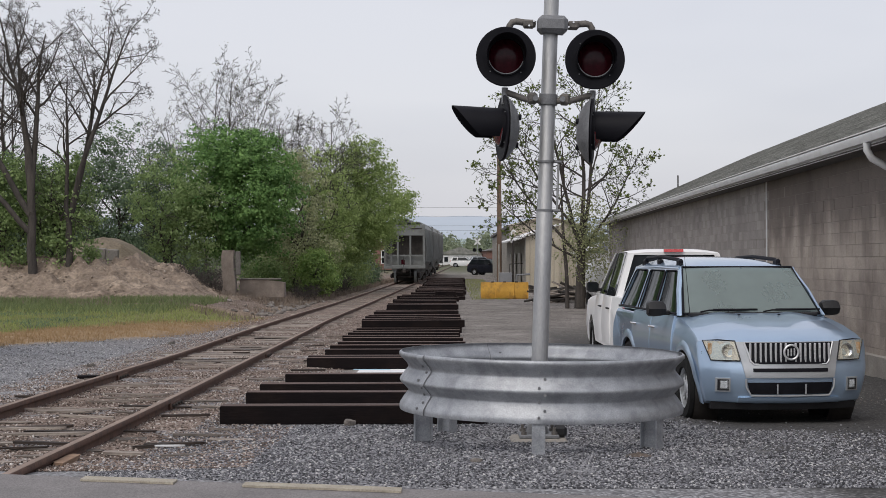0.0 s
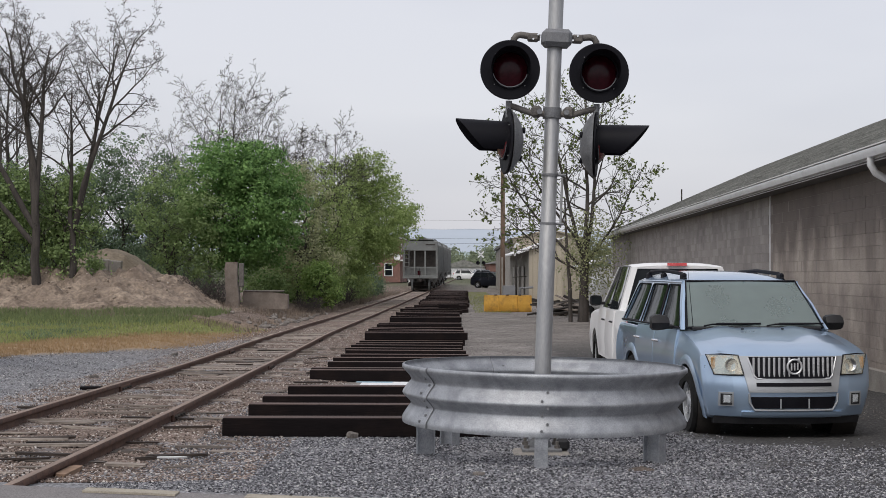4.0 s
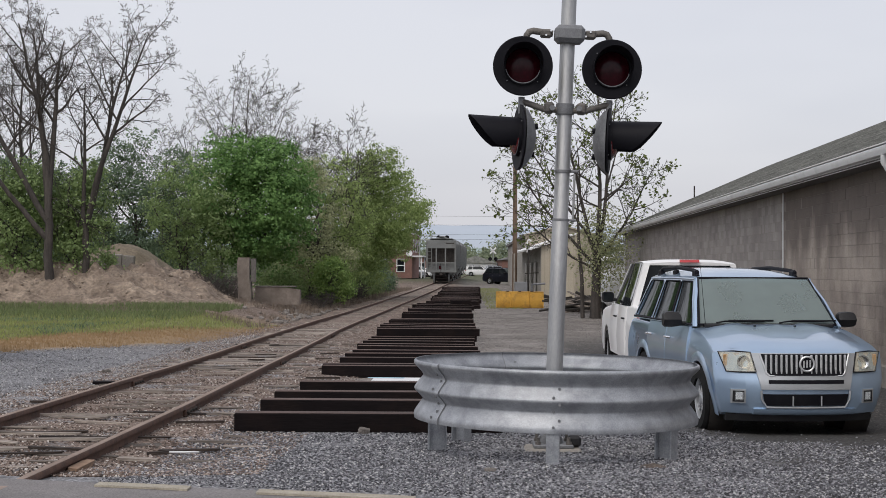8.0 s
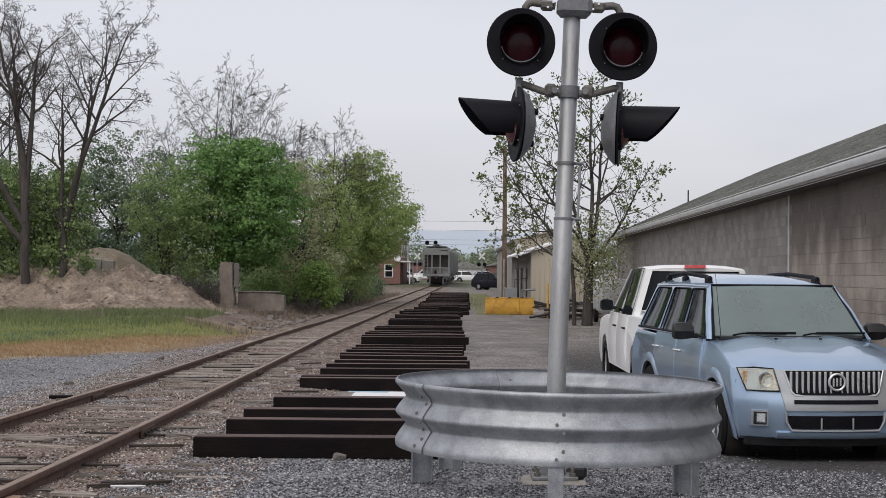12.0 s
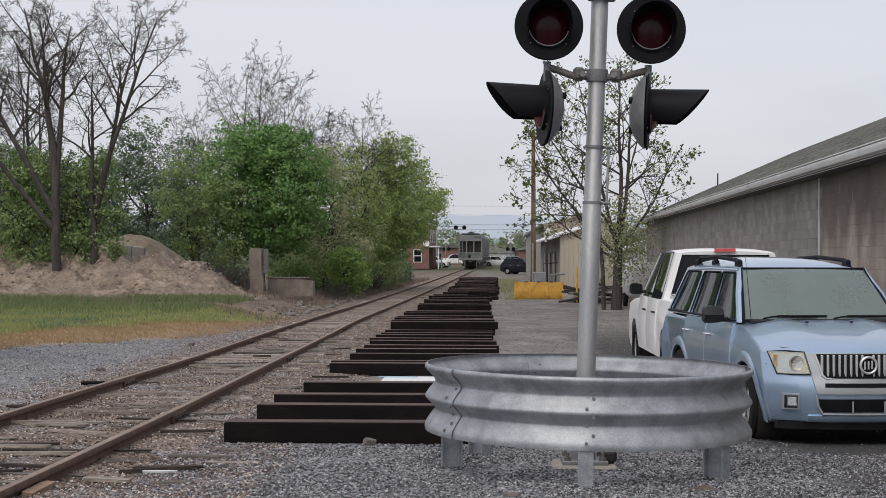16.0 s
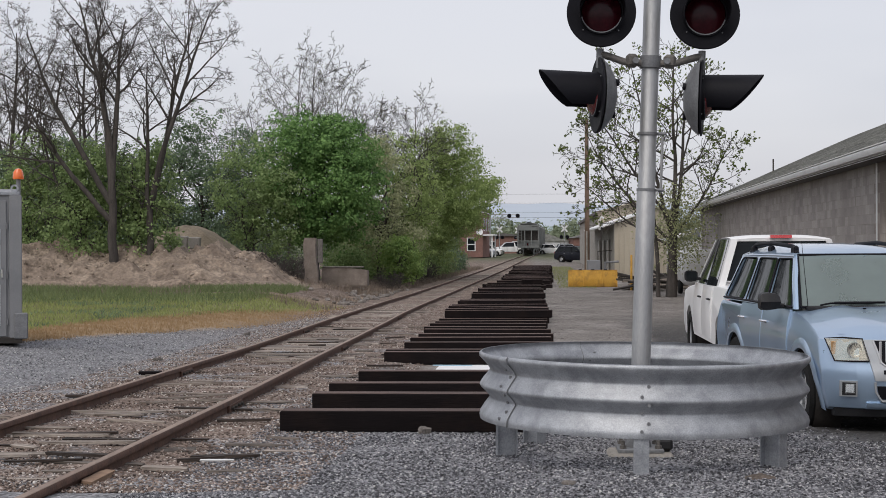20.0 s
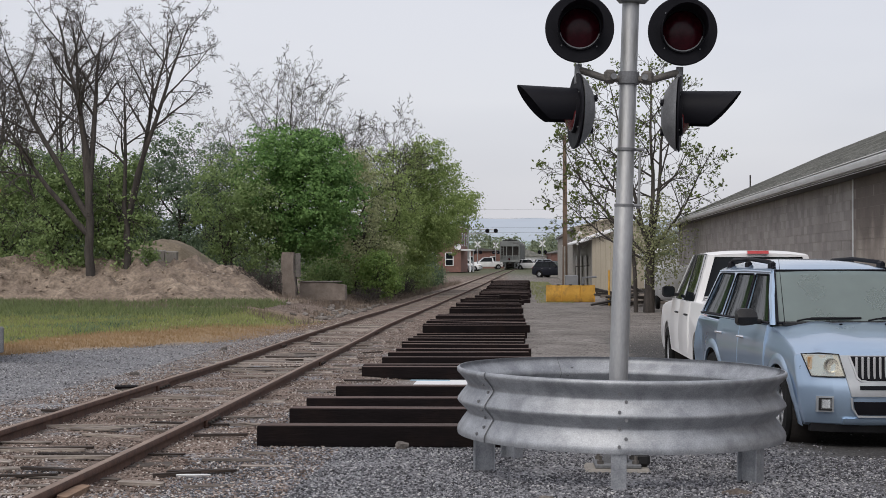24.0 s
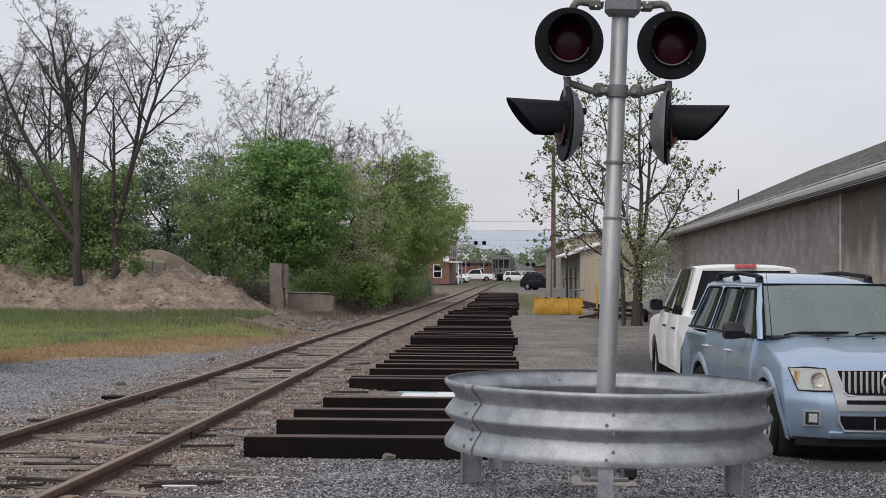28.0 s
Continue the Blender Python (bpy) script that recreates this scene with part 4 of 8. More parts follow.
class Body:
    """A car's lower body, lofted across its width from the outline of its side."""

    def __init__(self, half, front, top, rear, sill, axles, arch_r, width_at, nose=0.16, tail=0.07, crown=0.045, hub=0.345):
        self.half, self.front, self.top, self.rear, self.sill = half, front, top, rear, sill
        self.axles, self.arch_r, self.width_at, self.nose, self.tail, self.crown, self.hub = axles, arch_r, width_at, nose, tail, crown, hub

    def w(self, z):
        return interp_poly(z, self.width_at)

    def front_y(self, x, z):
        y = interp_poly(z, [(b, a) for a, b in self.front])
        return y + self.nose * (abs(x) / self.half) ** 2.6

    def top_z(self, x, y):
        k = max(0.0, min(1.0, (self.top[3][0] - y) / (self.top[3][0] - self.top[0][0])))
        z = interp_poly(y - self.nose * (abs(x) / self.half) ** 2.6 * k, self.top)
        return z - self.crown * (abs(x) / self.half) ** 2

    def outline(self, arches):
        pts = list(self.front) + list(self.top) + list(self.rear)
        bottom = []
        for ya in sorted(self.axles, reverse=True):
            a0 = math.degrees(math.asin((self.sill - self.hub) / self.arch_r))
            for k in range(15):
                t = radians(a0 + (180 - 2 * a0) * k / 14)
                y, z = ya + self.arch_r * math.cos(t), self.hub + self.arch_r * math.sin(t)
                bottom.append((y, z if arches else self.sill))
        return pts + bottom

    def shell(self):
        H = self.half
        xs = [H, H - 0.012, H - 0.05, H * 0.82, H * 0.69, H * 0.685, H * 0.4, 0.0]
        xs = [(-x) for x in xs] + xs[-2::-1]
        rings = []
        nf, nt = len(self.front), len(self.front) + len(self.top)
        for x in xs:
            ax = abs(x)
            pts = self.outline(ax > H * 0.687)
            ring = []
            for k, (y, z) in enumerate(pts):
                yy, zz = y, z
                if k < nf:
                    yy += self.nose * (ax / H) ** 2.6
                elif k >= nt and k < nt + len(self.rear):
                    yy -= self.tail * (ax / H) ** 2.6
                elif k < nt:
                    yy += self.nose * (ax / H) ** 2.6 * max(0, min(1, (self.top[3][0] - y) / (self.top[3][0] - self.top[0][0])))
                    zz -= self.crown * (ax / H) ** 2
                if ax >= H - 0.001:
                    yy *= 0.994
                    zz = zz + (0.02 if zz < 0.4 else (-0.02 if k < nt + 3 and zz > 0.85 else 0))
                ring.append((x * self.w(z), yy, zz))
            rings.append(ring)
        return Geo().loft(rings)

    def side_patch(self, s, poly, off=0.006, nz=9):
        """A panel that follows the side: poly lists (y_front, y_rear, z) from the bottom up."""
        g = Geo()
        zs = [poly[0][2] + (poly[-1][2] - poly[0][2]) * k / nz for k in range(nz + 1)]
        rings = []
        for z in zs:
            y0 = lerp(z, [p[2] for p in poly], [p[0] for p in poly])
            y1 = lerp(z, [p[2] for p in poly], [p[1] for p in poly])
            x = s * (self.half * self.w(z) + off)
            xi = s * (self.half * self.w(z) - 0.02)
            rings.append([(x - s * 0.004, y0, z), (x, y0 + 0.008, z), (x, y1 - 0.008, z), (x - s * 0.004, y1, z), (xi, y1, z), (xi, y0, z)])
        return g.loft(rings)

    def front_patch(self, x0, x1, z0, z1, off=0.006, thick=0.03, nx=8, nz=5, taper=0.0):
        """A panel that follows the nose; taper narrows it downwards."""
        g = Geo()
        for layer, o in ((0, off), (1, off - thick)):
            for j in range(nz + 1):
                z = z0 + (z1 - z0) * j / nz
                for i in range(nx + 1):
                    x = x0 + (x1 - x0) * i / nx
                    x = x * (1 - taper * (z1 - z) / (z1 - z0))
                    g.v.append((x, self.front_y(x, z) - o, z))
        n = nx + 1
        k = n * (nz + 1)
        for j in range(nz):
            for i in range(nx):
                a = j * n + i
                g.f += [(a, a + 1, a + n + 1, a + n), (k + a, k + a + n, k + a + n + 1, k + a + 1)]
        rim = [i for i in range(n)] + [j * n + nx for j in range(1, nz + 1)] + [nz * n + i for i in range(nx - 1, -1, -1)] + [j * n for j in range(nz - 1, 0, -1)]
        for a, b in zip(rim, rim[1:] + rim[:1]):
            g.f.append((a, k + a, k + b, b))
        return g


def bar(p0, p1, w, d, up=(0, 0, 1)):
    """A flat pillar from p0 to p1, w wide along y and d deep along x."""
    a, b = Vector(p0), Vector(p1)
    return Geo().loft([[(p.x - d / 2, p.y - w / 2, p.z), (p.x + d / 2, p.y - w / 2, p.z), (p.x + d / 2, p.y + w / 2, p.z), (p.x - d / 2, p.y + w / 2, p.z)] for p in (a, b)])


def pane(c, thick=0.006, bow=0.0):
    """A glass pane through four corners, in order, bowed outwards."""
    p = [Vector(q) for q in c]
    nrm = (p[1] - p[0]).cross(p[3] - p[0]).normalized()
    n = 6
    g = Geo()
    for lay in (0, 1):
        for j in range(n + 1):
            for i in range(n + 1):
                u, v = i / n, j / n
                q = p[0] * (1 - u) * (1 - v) + p[1] * u * (1 - v) + p[2] * u * v + p[3] * (1 - u) * v
                q = q + nrm * (bow * 4 * u * (1 - u) + bow * 0.5 * 4 * v * (1 - v) - lay * thick)
                g.v.append(tuple(q))
    k, m = (n + 1) ** 2, n + 1
    for j in range(n):
        for i in range(n):
            a = j * m + i
            g.f += [(a, a + 1, a + m + 1, a + m), (k + a, k + a + m, k + a + m + 1, k + a + 1)]
    rim = list(range(n)) + [j * m + n for j in range(n)] + [n * m + i for i in range(n, 0, -1)] + [j * m for j in range(n, 0, -1)]
    for a, b in zip(rim, rim[1:] + rim[:1]):
        g.f.append((a, k + a, k + b, b))
    return g


def wheel(car, x, y, s, r, wd, spokes=6):
    m = pose(x, y, r, 0, s * 90, 0)
    h = wd / 2
    o = part("wheel", Geo().lathe([(r * 0.60, -h * 0.7), (r * 0.60, h * 0.72), (r * 0.63, h * 0.80), (r * 0.63, -h * 0.8)], 36, closed=True), M_SILVER, car, "silver alloy wheel")
    o.matrix_basis = m
    part("tyre", Geo().lathe([(r * 0.62, -h), (r * 0.90, -h * 1.02), (r * 0.985, -h * 0.75), (r, -h * 0.4), (r, h * 0.4), (r * 0.985, h * 0.75), (r * 0.90, h * 1.02), (r * 0.62, h)], 44, closed=True), M_TYRE, o, "black tyre")
    part("brake_disc", Geo().lathe([(0.0, -0.01), (r * 0.42, -0.01), (r * 0.42, 0.01), (0.0, 0.01)], 24), M_IRON, o)
    part("wheel_well", Geo().lathe([(0.0, -h * 0.9), (r * 0.6, -h * 0.9), (r * 0.6, -h * 0.8), (0.0, -h * 0.8)], 20), M_IRON, o)
    for k in range(spokes):
        t = 360 / spokes * k
        for d in (-7, 7):
            g = Geo().box(r * 0.33, 0, h * 0.62, r * 0.56, r * 0.075, 0.022, 0.006, pose(0, 0, 0, 0, 6, t + d))
            part("spoke", g, M_BRIGHT, o)
    part("hub_cap", Geo().lathe([(0.0, h * 0.80), (r * 0.12, h * 0.78), (r * 0.17, h * 0.66), (r * 0.17, h * 0.3)], 20), M_SILVER, o)
    return o


def mirror_of(car, x, y, z, s, mat):
    o = part("door_mirror", Geo().loft([[(x + s * a, y + b, z + c * k) for b, c in ((-0.05, -0.075), (0.05, -0.085), (0.055, 0.085), (-0.04, 0.08), (-0.085, 0.0))] for a, k in ((0.03, 0.6), (0.06, 0.95), (0.14, 1.05), (0.20, 0.98), (0.225, 0.7))]), mat, car, "dark door mirror", angle=50)
    part("mirror_glass", pane([(x + s * 0.05, y + 0.058, z - 0.06), (x + s * 0.205, y + 0.058, z - 0.06), (x + s * 0.205, y + 0.058, z + 0.07), (x + s * 0.05, y + 0.058, z + 0.065)], 0.004), M_GLASS, o)
    part("mirror_arm", Geo().box(x + s * 0.02, y, z - 0.045, 0.10, 0.06, 0.05, 0.015), mat, o)


def round_quad(c, rad, k=5):
    """A four-cornered outline in a plane, its corners rounded."""
    p, out = [Vector((a, b)) for a, b in c], []
    for i in range(4):
        a, b, d = p[i - 1], p[i], p[(i + 1) % 4]
        u, v = b + (a - b).normalized() * rad, b + (d - b).normalized() * rad
        out += [u * (1 - t) ** 2 + b * 2 * t * (1 - t) + v * t * t for t in (j / (k - 1) for j in range(k))]
    return out


def window_frame(s, outer, inner, across, rad, thick=0.018):
    """A body-coloured frame round one side window; across gives x at a height."""
    a, b = round_quad(outer, 0.001), round_quad(inner, rad)
    g, n = Geo(), len(a)
    g.loft([[(s * (across(q[1]) + d), q[0], q[1]) for q in ring] for ring, d in ((a, -thick), (a, 0.006), (b, 0.006), (b, -thick))], caps=False)
    seal = [(s * (across(q[1]) + 0.007), q[0], q[1]) for q in b]
    return g, Geo().pipe(seal + seal[:1], 0.008, 5)


def suv(name, m, paint, label, detail=True, group=""):
    o = thing(name, m, label, "car", group)
    front = [(-2.10, 0.24), (-2.17, 0.27), (-2.20, 0.34), (-2.212, 0.46), (-2.215, 0.56), (-2.205, 0.62), (-2.19, 0.66), (-2.17, 0.78), (-2.15, 0.875)]
    top = [(-2.10, 0.925), (-1.96, 0.972), (-1.55, 1.045), (-1.10, 1.10), (-0.93, 1.12), (-0.5, 1.09), (0.8, 1.10), (1.9, 1.12), (2.10, 1.12)]
    rear = [(2.17, 1.05), (2.20, 0.9), (2.22, 0.70), (2.24, 0.55), (2.23, 0.40), (2.16, 0.30), (1.9, 0.29)]
    width = [(0.2, 0.89), (0.30, 0.92), (0.5, 0.975), (0.72, 1.0), (0.9, 0.99), (1.02, 0.965), (1.13, 0.93)]
    B = Body(0.885, front, top, rear, 0.28, (-1.35, 1.27), 0.415, width, nose=0.25)
    part("body", B.shell(), paint, o, angle=32)
    part("underbody", Geo().box(0, 0, 0.30, 1.35, 3.9, 0.14, 0.03), M_IRON, o, "dark underside")
    # hood, set a little above the fenders
    g = Geo()
    nx, ny = 12, 10
    for j in range(ny + 1):
        y = -2.085 + (-0.97 + 2.085) * j / ny
        hw = 0.70 + 0.03 * j / ny
        for i in range(nx + 1):
            u = -1 + 2 * i / nx
            x = hw * u
            yy = y + 0.17 * (1 - j / ny) * abs(u) ** 2.2
            bulge = 0.010 + 0.014 * (0.40 < abs(u) < 0.72) * math.sin(min(1, j / 4) * math.pi / 2)
            g.v.append((x, yy, B.top_z(x, yy) + bulge - (0.016 if j == 0 or abs(u) > 0.99 else 0)))
    for j in range(ny):
        for i in range(nx):
            a = j * (nx + 1) + i
            g.f.append((a, a + 1, a + nx + 2, a + nx + 1))
    hood = part("hood", g, paint, o, angle=60)
    for x in (-0.22, 0.22):
        part("washer_jet", Geo().box(x, -1.18, 1.110, 0.03, 0.02, 0.014, 0.004), M_BLACK, hood)
    part("cowl", Geo().box(0, -0.955, 1.105, 1.42, 0.12, 0.04, 0.01), M_PLASTIC, o, "black wiper cowl")
    for x0 in (-0.58, 0.12):
        w = part("wiper", Geo().pipe([(x0, -0.97, 1.135), (x0 + 0.10, -0.955, 1.152), (x0 + 0.55, -0.925, 1.155)], 0.009, 6), M_BLACK, o)
        part("blade", Geo().box(x0 + 0.40, -0.915, 1.158, 0.50, 0.015, 0.018, 0.004), M_BLACK, w)
    # greenhouse
    zb, zt = 1.115, 1.60
    XB, XT = 0.815, 0.655
    wb, wt, rb, rt = -0.93, -0.36, 2.06, 1.76
    roof = Geo()
    rings = []
    for k, y in enumerate((wt - 0.04, wt + 0.02, 0.05, 0.8, 1.4, rt, rt + 0.06)):
        lift = (-0.015, 0.018, 0.085, 0.115, 0.115, 0.085, 0.03)[k]
        hw = XT + 0.005 if 0 < k < 6 else XT - 0.03
        row = []
        for i in range(13):
            u = -1 + 2 * i / 12
            row.append((hw * u, y, zt + lift + 0.022 - (0.02 + 0.9 * max(lift, 0)) * abs(u) ** 3.5))
        row += [(hw * (1 - 2 * i / 12) * 0.96, y, zt - 0.03) for i in range(13)]
        rings.append(row)
    part("roof", roof.loft(rings), paint, o, angle=50)
    for s in (-1, 1):
        yb = (wb + 0.02, 0.10, 1.02, 1.60, rb)
        part("a_pillar", Geo().loft([[(s * (x - 0.032), y - 0.016, z), (s * (x - 0.004), y - 0.006, z), (s * (x + 0.002), y + 0.065, z), (s * (x - 0.03), y + 0.075, z)] for x, y, z in ((XB + 0.0, wb + 0.005, zb - 0.02), ((XB + XT) / 2 + 0.012, (wb + wt) / 2 - 0.01, (zb + zt) / 2 + 0.012), (XT, wt - 0.02, zt + 0.01))]), paint, o)
        def across(z):
            return XB + (XT - XB) * (z - zb) / (zt - zb)
        for outer, inner, rad in ((((-0.92, zb - 0.02), (0.13, zb - 0.02), (0.20, zt + 0.008), (-0.35, zt + 0.008)), ((-0.84, zb + 0.004), (0.105, zb + 0.004), (0.172, zt - 0.022), (-0.33, zt - 0.022)), 0.035),
                                  (((0.13, zb - 0.02), (1.03, zb - 0.02), (0.98, zt + 0.008), (0.20, zt + 0.008)), ((0.155, zb + 0.004), (0.985, zb + 0.004), (0.935, zt - 0.022), (0.225, zt - 0.022)), 0.045),
                                  (((1.03, zb - 0.02), (2.04, zb - 0.02), (1.76, zt + 0.008), (0.98, zt + 0.008)), ((1.09, zb + 0.012), (1.95, zb + 0.012), (1.69, zt - 0.022), (1.03, zt - 0.022)), 0.07)):
            frame_geo, seal_geo = window_frame(s, outer, inner, across, rad)
            wf = part("window_frame", frame_geo, paint, o, angle=40)
            part("window_seal", seal_geo, M_BLACK, wf, "black rubber window seal")
        part("b_pillar", bar((s * (XB + 0.010), 0.13, zb - 0.01), (s * (XT + 0.012), 0.198, zt - 0.03), 0.06, 0.014), M_BLACK, o, "black window pillar")
        part("d_pillar", Geo().loft([[(s * (x - 0.06), y - 0.12, z), (s * (x + 0.004), y - 0.14, z), (s * (x - 0.01), y + 0.03, z), (s * (x - 0.06), y + 0.05, z)] for x, y, z in ((XB, rb - 0.02, zb - 0.02), (XT, rt - 0.02, zt))]), paint, o)
        part("roof_rail_frame", Geo().pipe([(s * (XT + 0.002), wt - 0.02, zt + 0.002), (s * (XT + 0.002), 0.6, zt + 0.012), (s * (XT - 0.004), rt, zt - 0.004)], 0.016, 8), paint, o, "roof edge frame")
        e = 0.012
        for nm, y0, y1, y2, y3 in (("front_side_window", -0.82, 0.075, 0.145, -0.31), ("rear_side_window", 0.17, 0.965, 0.935, 0.245), ("quarter_window", 1.075, 1.92, 1.66, 1.03)):
            c = [(s * (XB - e), y0, zb - 0.01), (s * (XB - e), y1, zb - 0.01), (s * (XT - e * 0.4), y2, zt - 0.005), (s * (XT - e * 0.4), y3, zt - 0.005)]
            part(nm, pane(c if s < 0 else [c[1], c[0], c[3], c[2]], 0.006, 0.012), M_GLASS, o, "dark tinted side glass")
        part("belt_trim", Geo().pipe([(s * (XB + 0.012), wb + 0.06, zb - 0.005), (s * (XB + 0.012), 2.0, zb + 0.003)], 0.011, 6), M_BLACK, o)
        # doors, arches, sills
        d1 = part("front_door", B.side_patch(s, [(-0.78, 0.13, 0.36), (-0.86, 0.13, 0.55), (-0.86, 0.12, 1.09)]), paint, o, angle=22)
        d2 = part("rear_door", B.side_patch(s, [(0.145, 0.78, 0.36), (0.145, 0.82, 0.55), (0.145, 0.86, 0.72), (0.135, 1.06, 0.85), (0.135, 1.06, 1.09)]), paint, o, angle=22)
        for d, y in ((d1, -0.02), (d2, 0.90)):
            x = B.half * B.w(0.93) + 0.02
            part("door_handle", Geo().pipe([(s * (x - 0.015), y - 0.09, 0.935), (s * (x + 0.018), y - 0.06, 0.94), (s * (x + 0.018), y + 0.06, 0.94), (s * (x - 0.015), y + 0.09, 0.935)], 0.013, 8), M_CHROME, d)
        part("sill_cladding", B.side_patch(s, [(-0.86, 0.78, 0.26), (-0.88, 0.80, 0.35)], 0.012, 3), paint, o)
        for ya in B.axles:
            g = Geo()
            rr = []
            for k in range(19):
                t = radians(-14 + 208 * k / 18)
                c, sn = math.cos(t), math.sin(t)
                ring = []
                for ro, xo in ((0.413, -0.03), (0.408, 0.008), (0.425, 0.016), (0.465, 0.012), (0.505, -0.002)):
                    z = 0.345 + ro * sn
                    ring.append((s * (B.half * B.w(z) + xo), ya + ro * c, z))
                rr.append(ring)
            part("wheel_arch", g.loft(rr, closed=True), paint, o, angle=50)
            part("arch_liner", Geo().lathe([(0.41, -0.14), (0.41, 0.12)], 18, pose(s * 0.72, ya, 0.345, 0, 90, 0)), M_IRON, o)
            wheel(o, s * 0.768, ya, s, 0.352, 0.235)
        mirror_of(o, s * 0.86, -0.62, 1.16, s, M_PLASTIC)
        # roof rack
        rk = part("roof_rack_rail", Geo().pipe([(s * 0.57, -0.16, zt + 0.03), (s * 0.57, 0.0, zt + 0.10), (s * 0.57, 0.8, zt + 0.135), (s * 0.57, 1.5, zt + 0.12), (s * 0.57, 1.72, zt + 0.04)], 0.022, 8), M_BLACK, o, "black roof rack rail")
        for y in (-0.06, 0.85, 1.60):
            part("rack_foot", Geo().box(s * 0.57, y, zt + 0.06, 0.05, 0.16, 0.10, 0.02), M_BLACK, rk)
        # lamps
        hl = part("headlight", B.front_patch(s * 0.545, s * 0.835, 0.690, 0.882, 0.022, 0.006, 8, 5, 0.08), M_HEADLAMP, o, "clouded clear headlamp")
        hl.visible_shadow = False
        part("lamp_bowl", B.front_patch(s * 0.55, s * 0.83, 0.695, 0.877, -0.004, 0.02, 8, 5, 0.08), M_BRIGHT, hl, "silver lamp bowl")
        part("headlight_frame", Geo().pipe([(s * x, B.front_y(s * x, z) - 0.012, z) for x, z in ((0.500, 0.690), (0.545, 0.882), (0.70, 0.892), (0.836, 0.884), (0.770, 0.690), (0.64, 0.686), (0.500, 0.688))], 0.008, 6), M_BLACK, hl)
        part("indicator", Geo().box(s * 0.772, B.front_y(s * 0.772, 0.79) - 0.004, 0.80, 0.045, 0.014, 0.12, 0.008), M_AMBER, hl)
        part("reflector", Geo().lathe([(0.0, 0.0), (0.045, 0.004), (0.065, 0.02), (0.068, 0.026)], 20, pose(s * 0.615, B.front_y(s * 0.615, 0.78) - 0.002, 0.785, 90, 0, 0)), M_CHROME, hl, "round silver reflector")
        fg = part("fog_lamp", B.front_patch(s * 0.60, s * 0.735, 0.375, 0.515, 0.012, 0.03, 4, 4), M_SILVER, o, "fog lamp in a silver bezel")
        part("fog_recess", B.front_patch(s * 0.615, s * 0.72, 0.388, 0.50, 0.017, 0.02, 4, 4), M_PLASTIC, fg)
        part("fog_bowl", B.front_patch(s * 0.632, s * 0.692, 0.413, 0.484, 0.0195, 0.002, 3, 3), M_BRIGHT, fg)
        part("fog_lens", B.front_patch(s * 0.622, s * 0.70, 0.405, 0.49, 0.024, 0.004, 4, 4), M_CLEAR, fg).visible_shadow = False
        part("tail_lamp", Geo().box(s * 0.69, 2.16, 0.98, 0.13, 0.10, 0.26, 0.03), M_REDLAMP, o, "red tail lamp")
    part("windshield", pane([(-XB + 0.06, wb, zb - 0.005), (XB - 0.06, wb, zb - 0.005), (XT - 0.03, wt - 0.02, zt + 0.012), (-XT + 0.03, wt - 0.02, zt + 0.012)], 0.006, 0.012), M_WINDSHIELD, o, "sloping windshield with sky reflection in its colour").visible_shadow = False
    part("rear_window", pane([(XB - 0.08, rb - 0.02, zb + 0.03), (-XB + 0.08, rb - 0.02, zb + 0.03), (-XT + 0.06, rt + 0.03, zt - 0.02), (XT - 0.06, rt + 0.03, zt - 0.02)], 0.006, 0.02), M_GLASS, o)
    part("rear_window_frame", Geo().box(0, rb - 0.02, zb - 0.01, 1.5, 0.10, 0.09, 0.03), paint, o)
    fr = [(-XB + 0.055, wb - 0.004, zb), (XB - 0.055, wb - 0.004, zb), (XT - 0.025, wt - 0.025, zt + 0.016), (-XT + 0.025, wt - 0.025, zt + 0.016), (-XB + 0.055, wb - 0.004, zb)]
    part("windshield_seal", Geo().pipe(fr, 0.014, 6), M_BLACK, o, "black rubber windshield surround")
    # inside
    part("dashboard", Geo().loft([[(x, -0.90, 0.85), (x, -0.88, 1.095), (x, -0.55, 1.105), (x, -0.38, 1.02), (x, -0.35, 0.80)] for x in (-0.72, 0.72)]), M_SEAT, o, "grey dashboard")
    part("steering_wheel", Geo().pipe([(0.36 + 0.185 * math.cos(t), -0.26 - 0.075 * math.sin(t), 1.04 + 0.17 * math.sin(t)) for t in np.linspace(0, 2 * math.pi, 21)], 0.016, 8), M_SEAT, o, "grey steering wheel")
    for x in (-0.36, 0.36):
        for y in (0.10, 1.05):
            st = part("seat", Geo().box(x, y, 0.75, 0.50, 0.50, 0.22, 0.06), M_SEAT, o)
            part("seat_back", Geo().box(x, y + 0.28, 1.05, 0.48, 0.14, 0.58, 0.06), M_SEAT, st)
            part("headrest", Geo().box(x, y + 0.31, 1.42, 0.26, 0.10, 0.17, 0.04), M_SEAT, st)
    # nose
    gr = part("grille", B.front_patch(-0.455, 0.455, 0.655, 0.868, 0.016, 0.02, 10, 5, 0.14), M_BLACK, o, "black grille with chrome uprights")
    for k in range(17):
        x = -0.405 + 0.81 * k / 16
        if abs(x) < 0.04:
            continue
        z0, z1 = 0.665, 0.855
        part("grille_bar", Geo().box(x, B.front_y(x, 0.76) - 0.020, 0.765, 0.022, 0.022, 0.195, 0.006, None), M_BRIGHT, gr, "chrome grille bar")
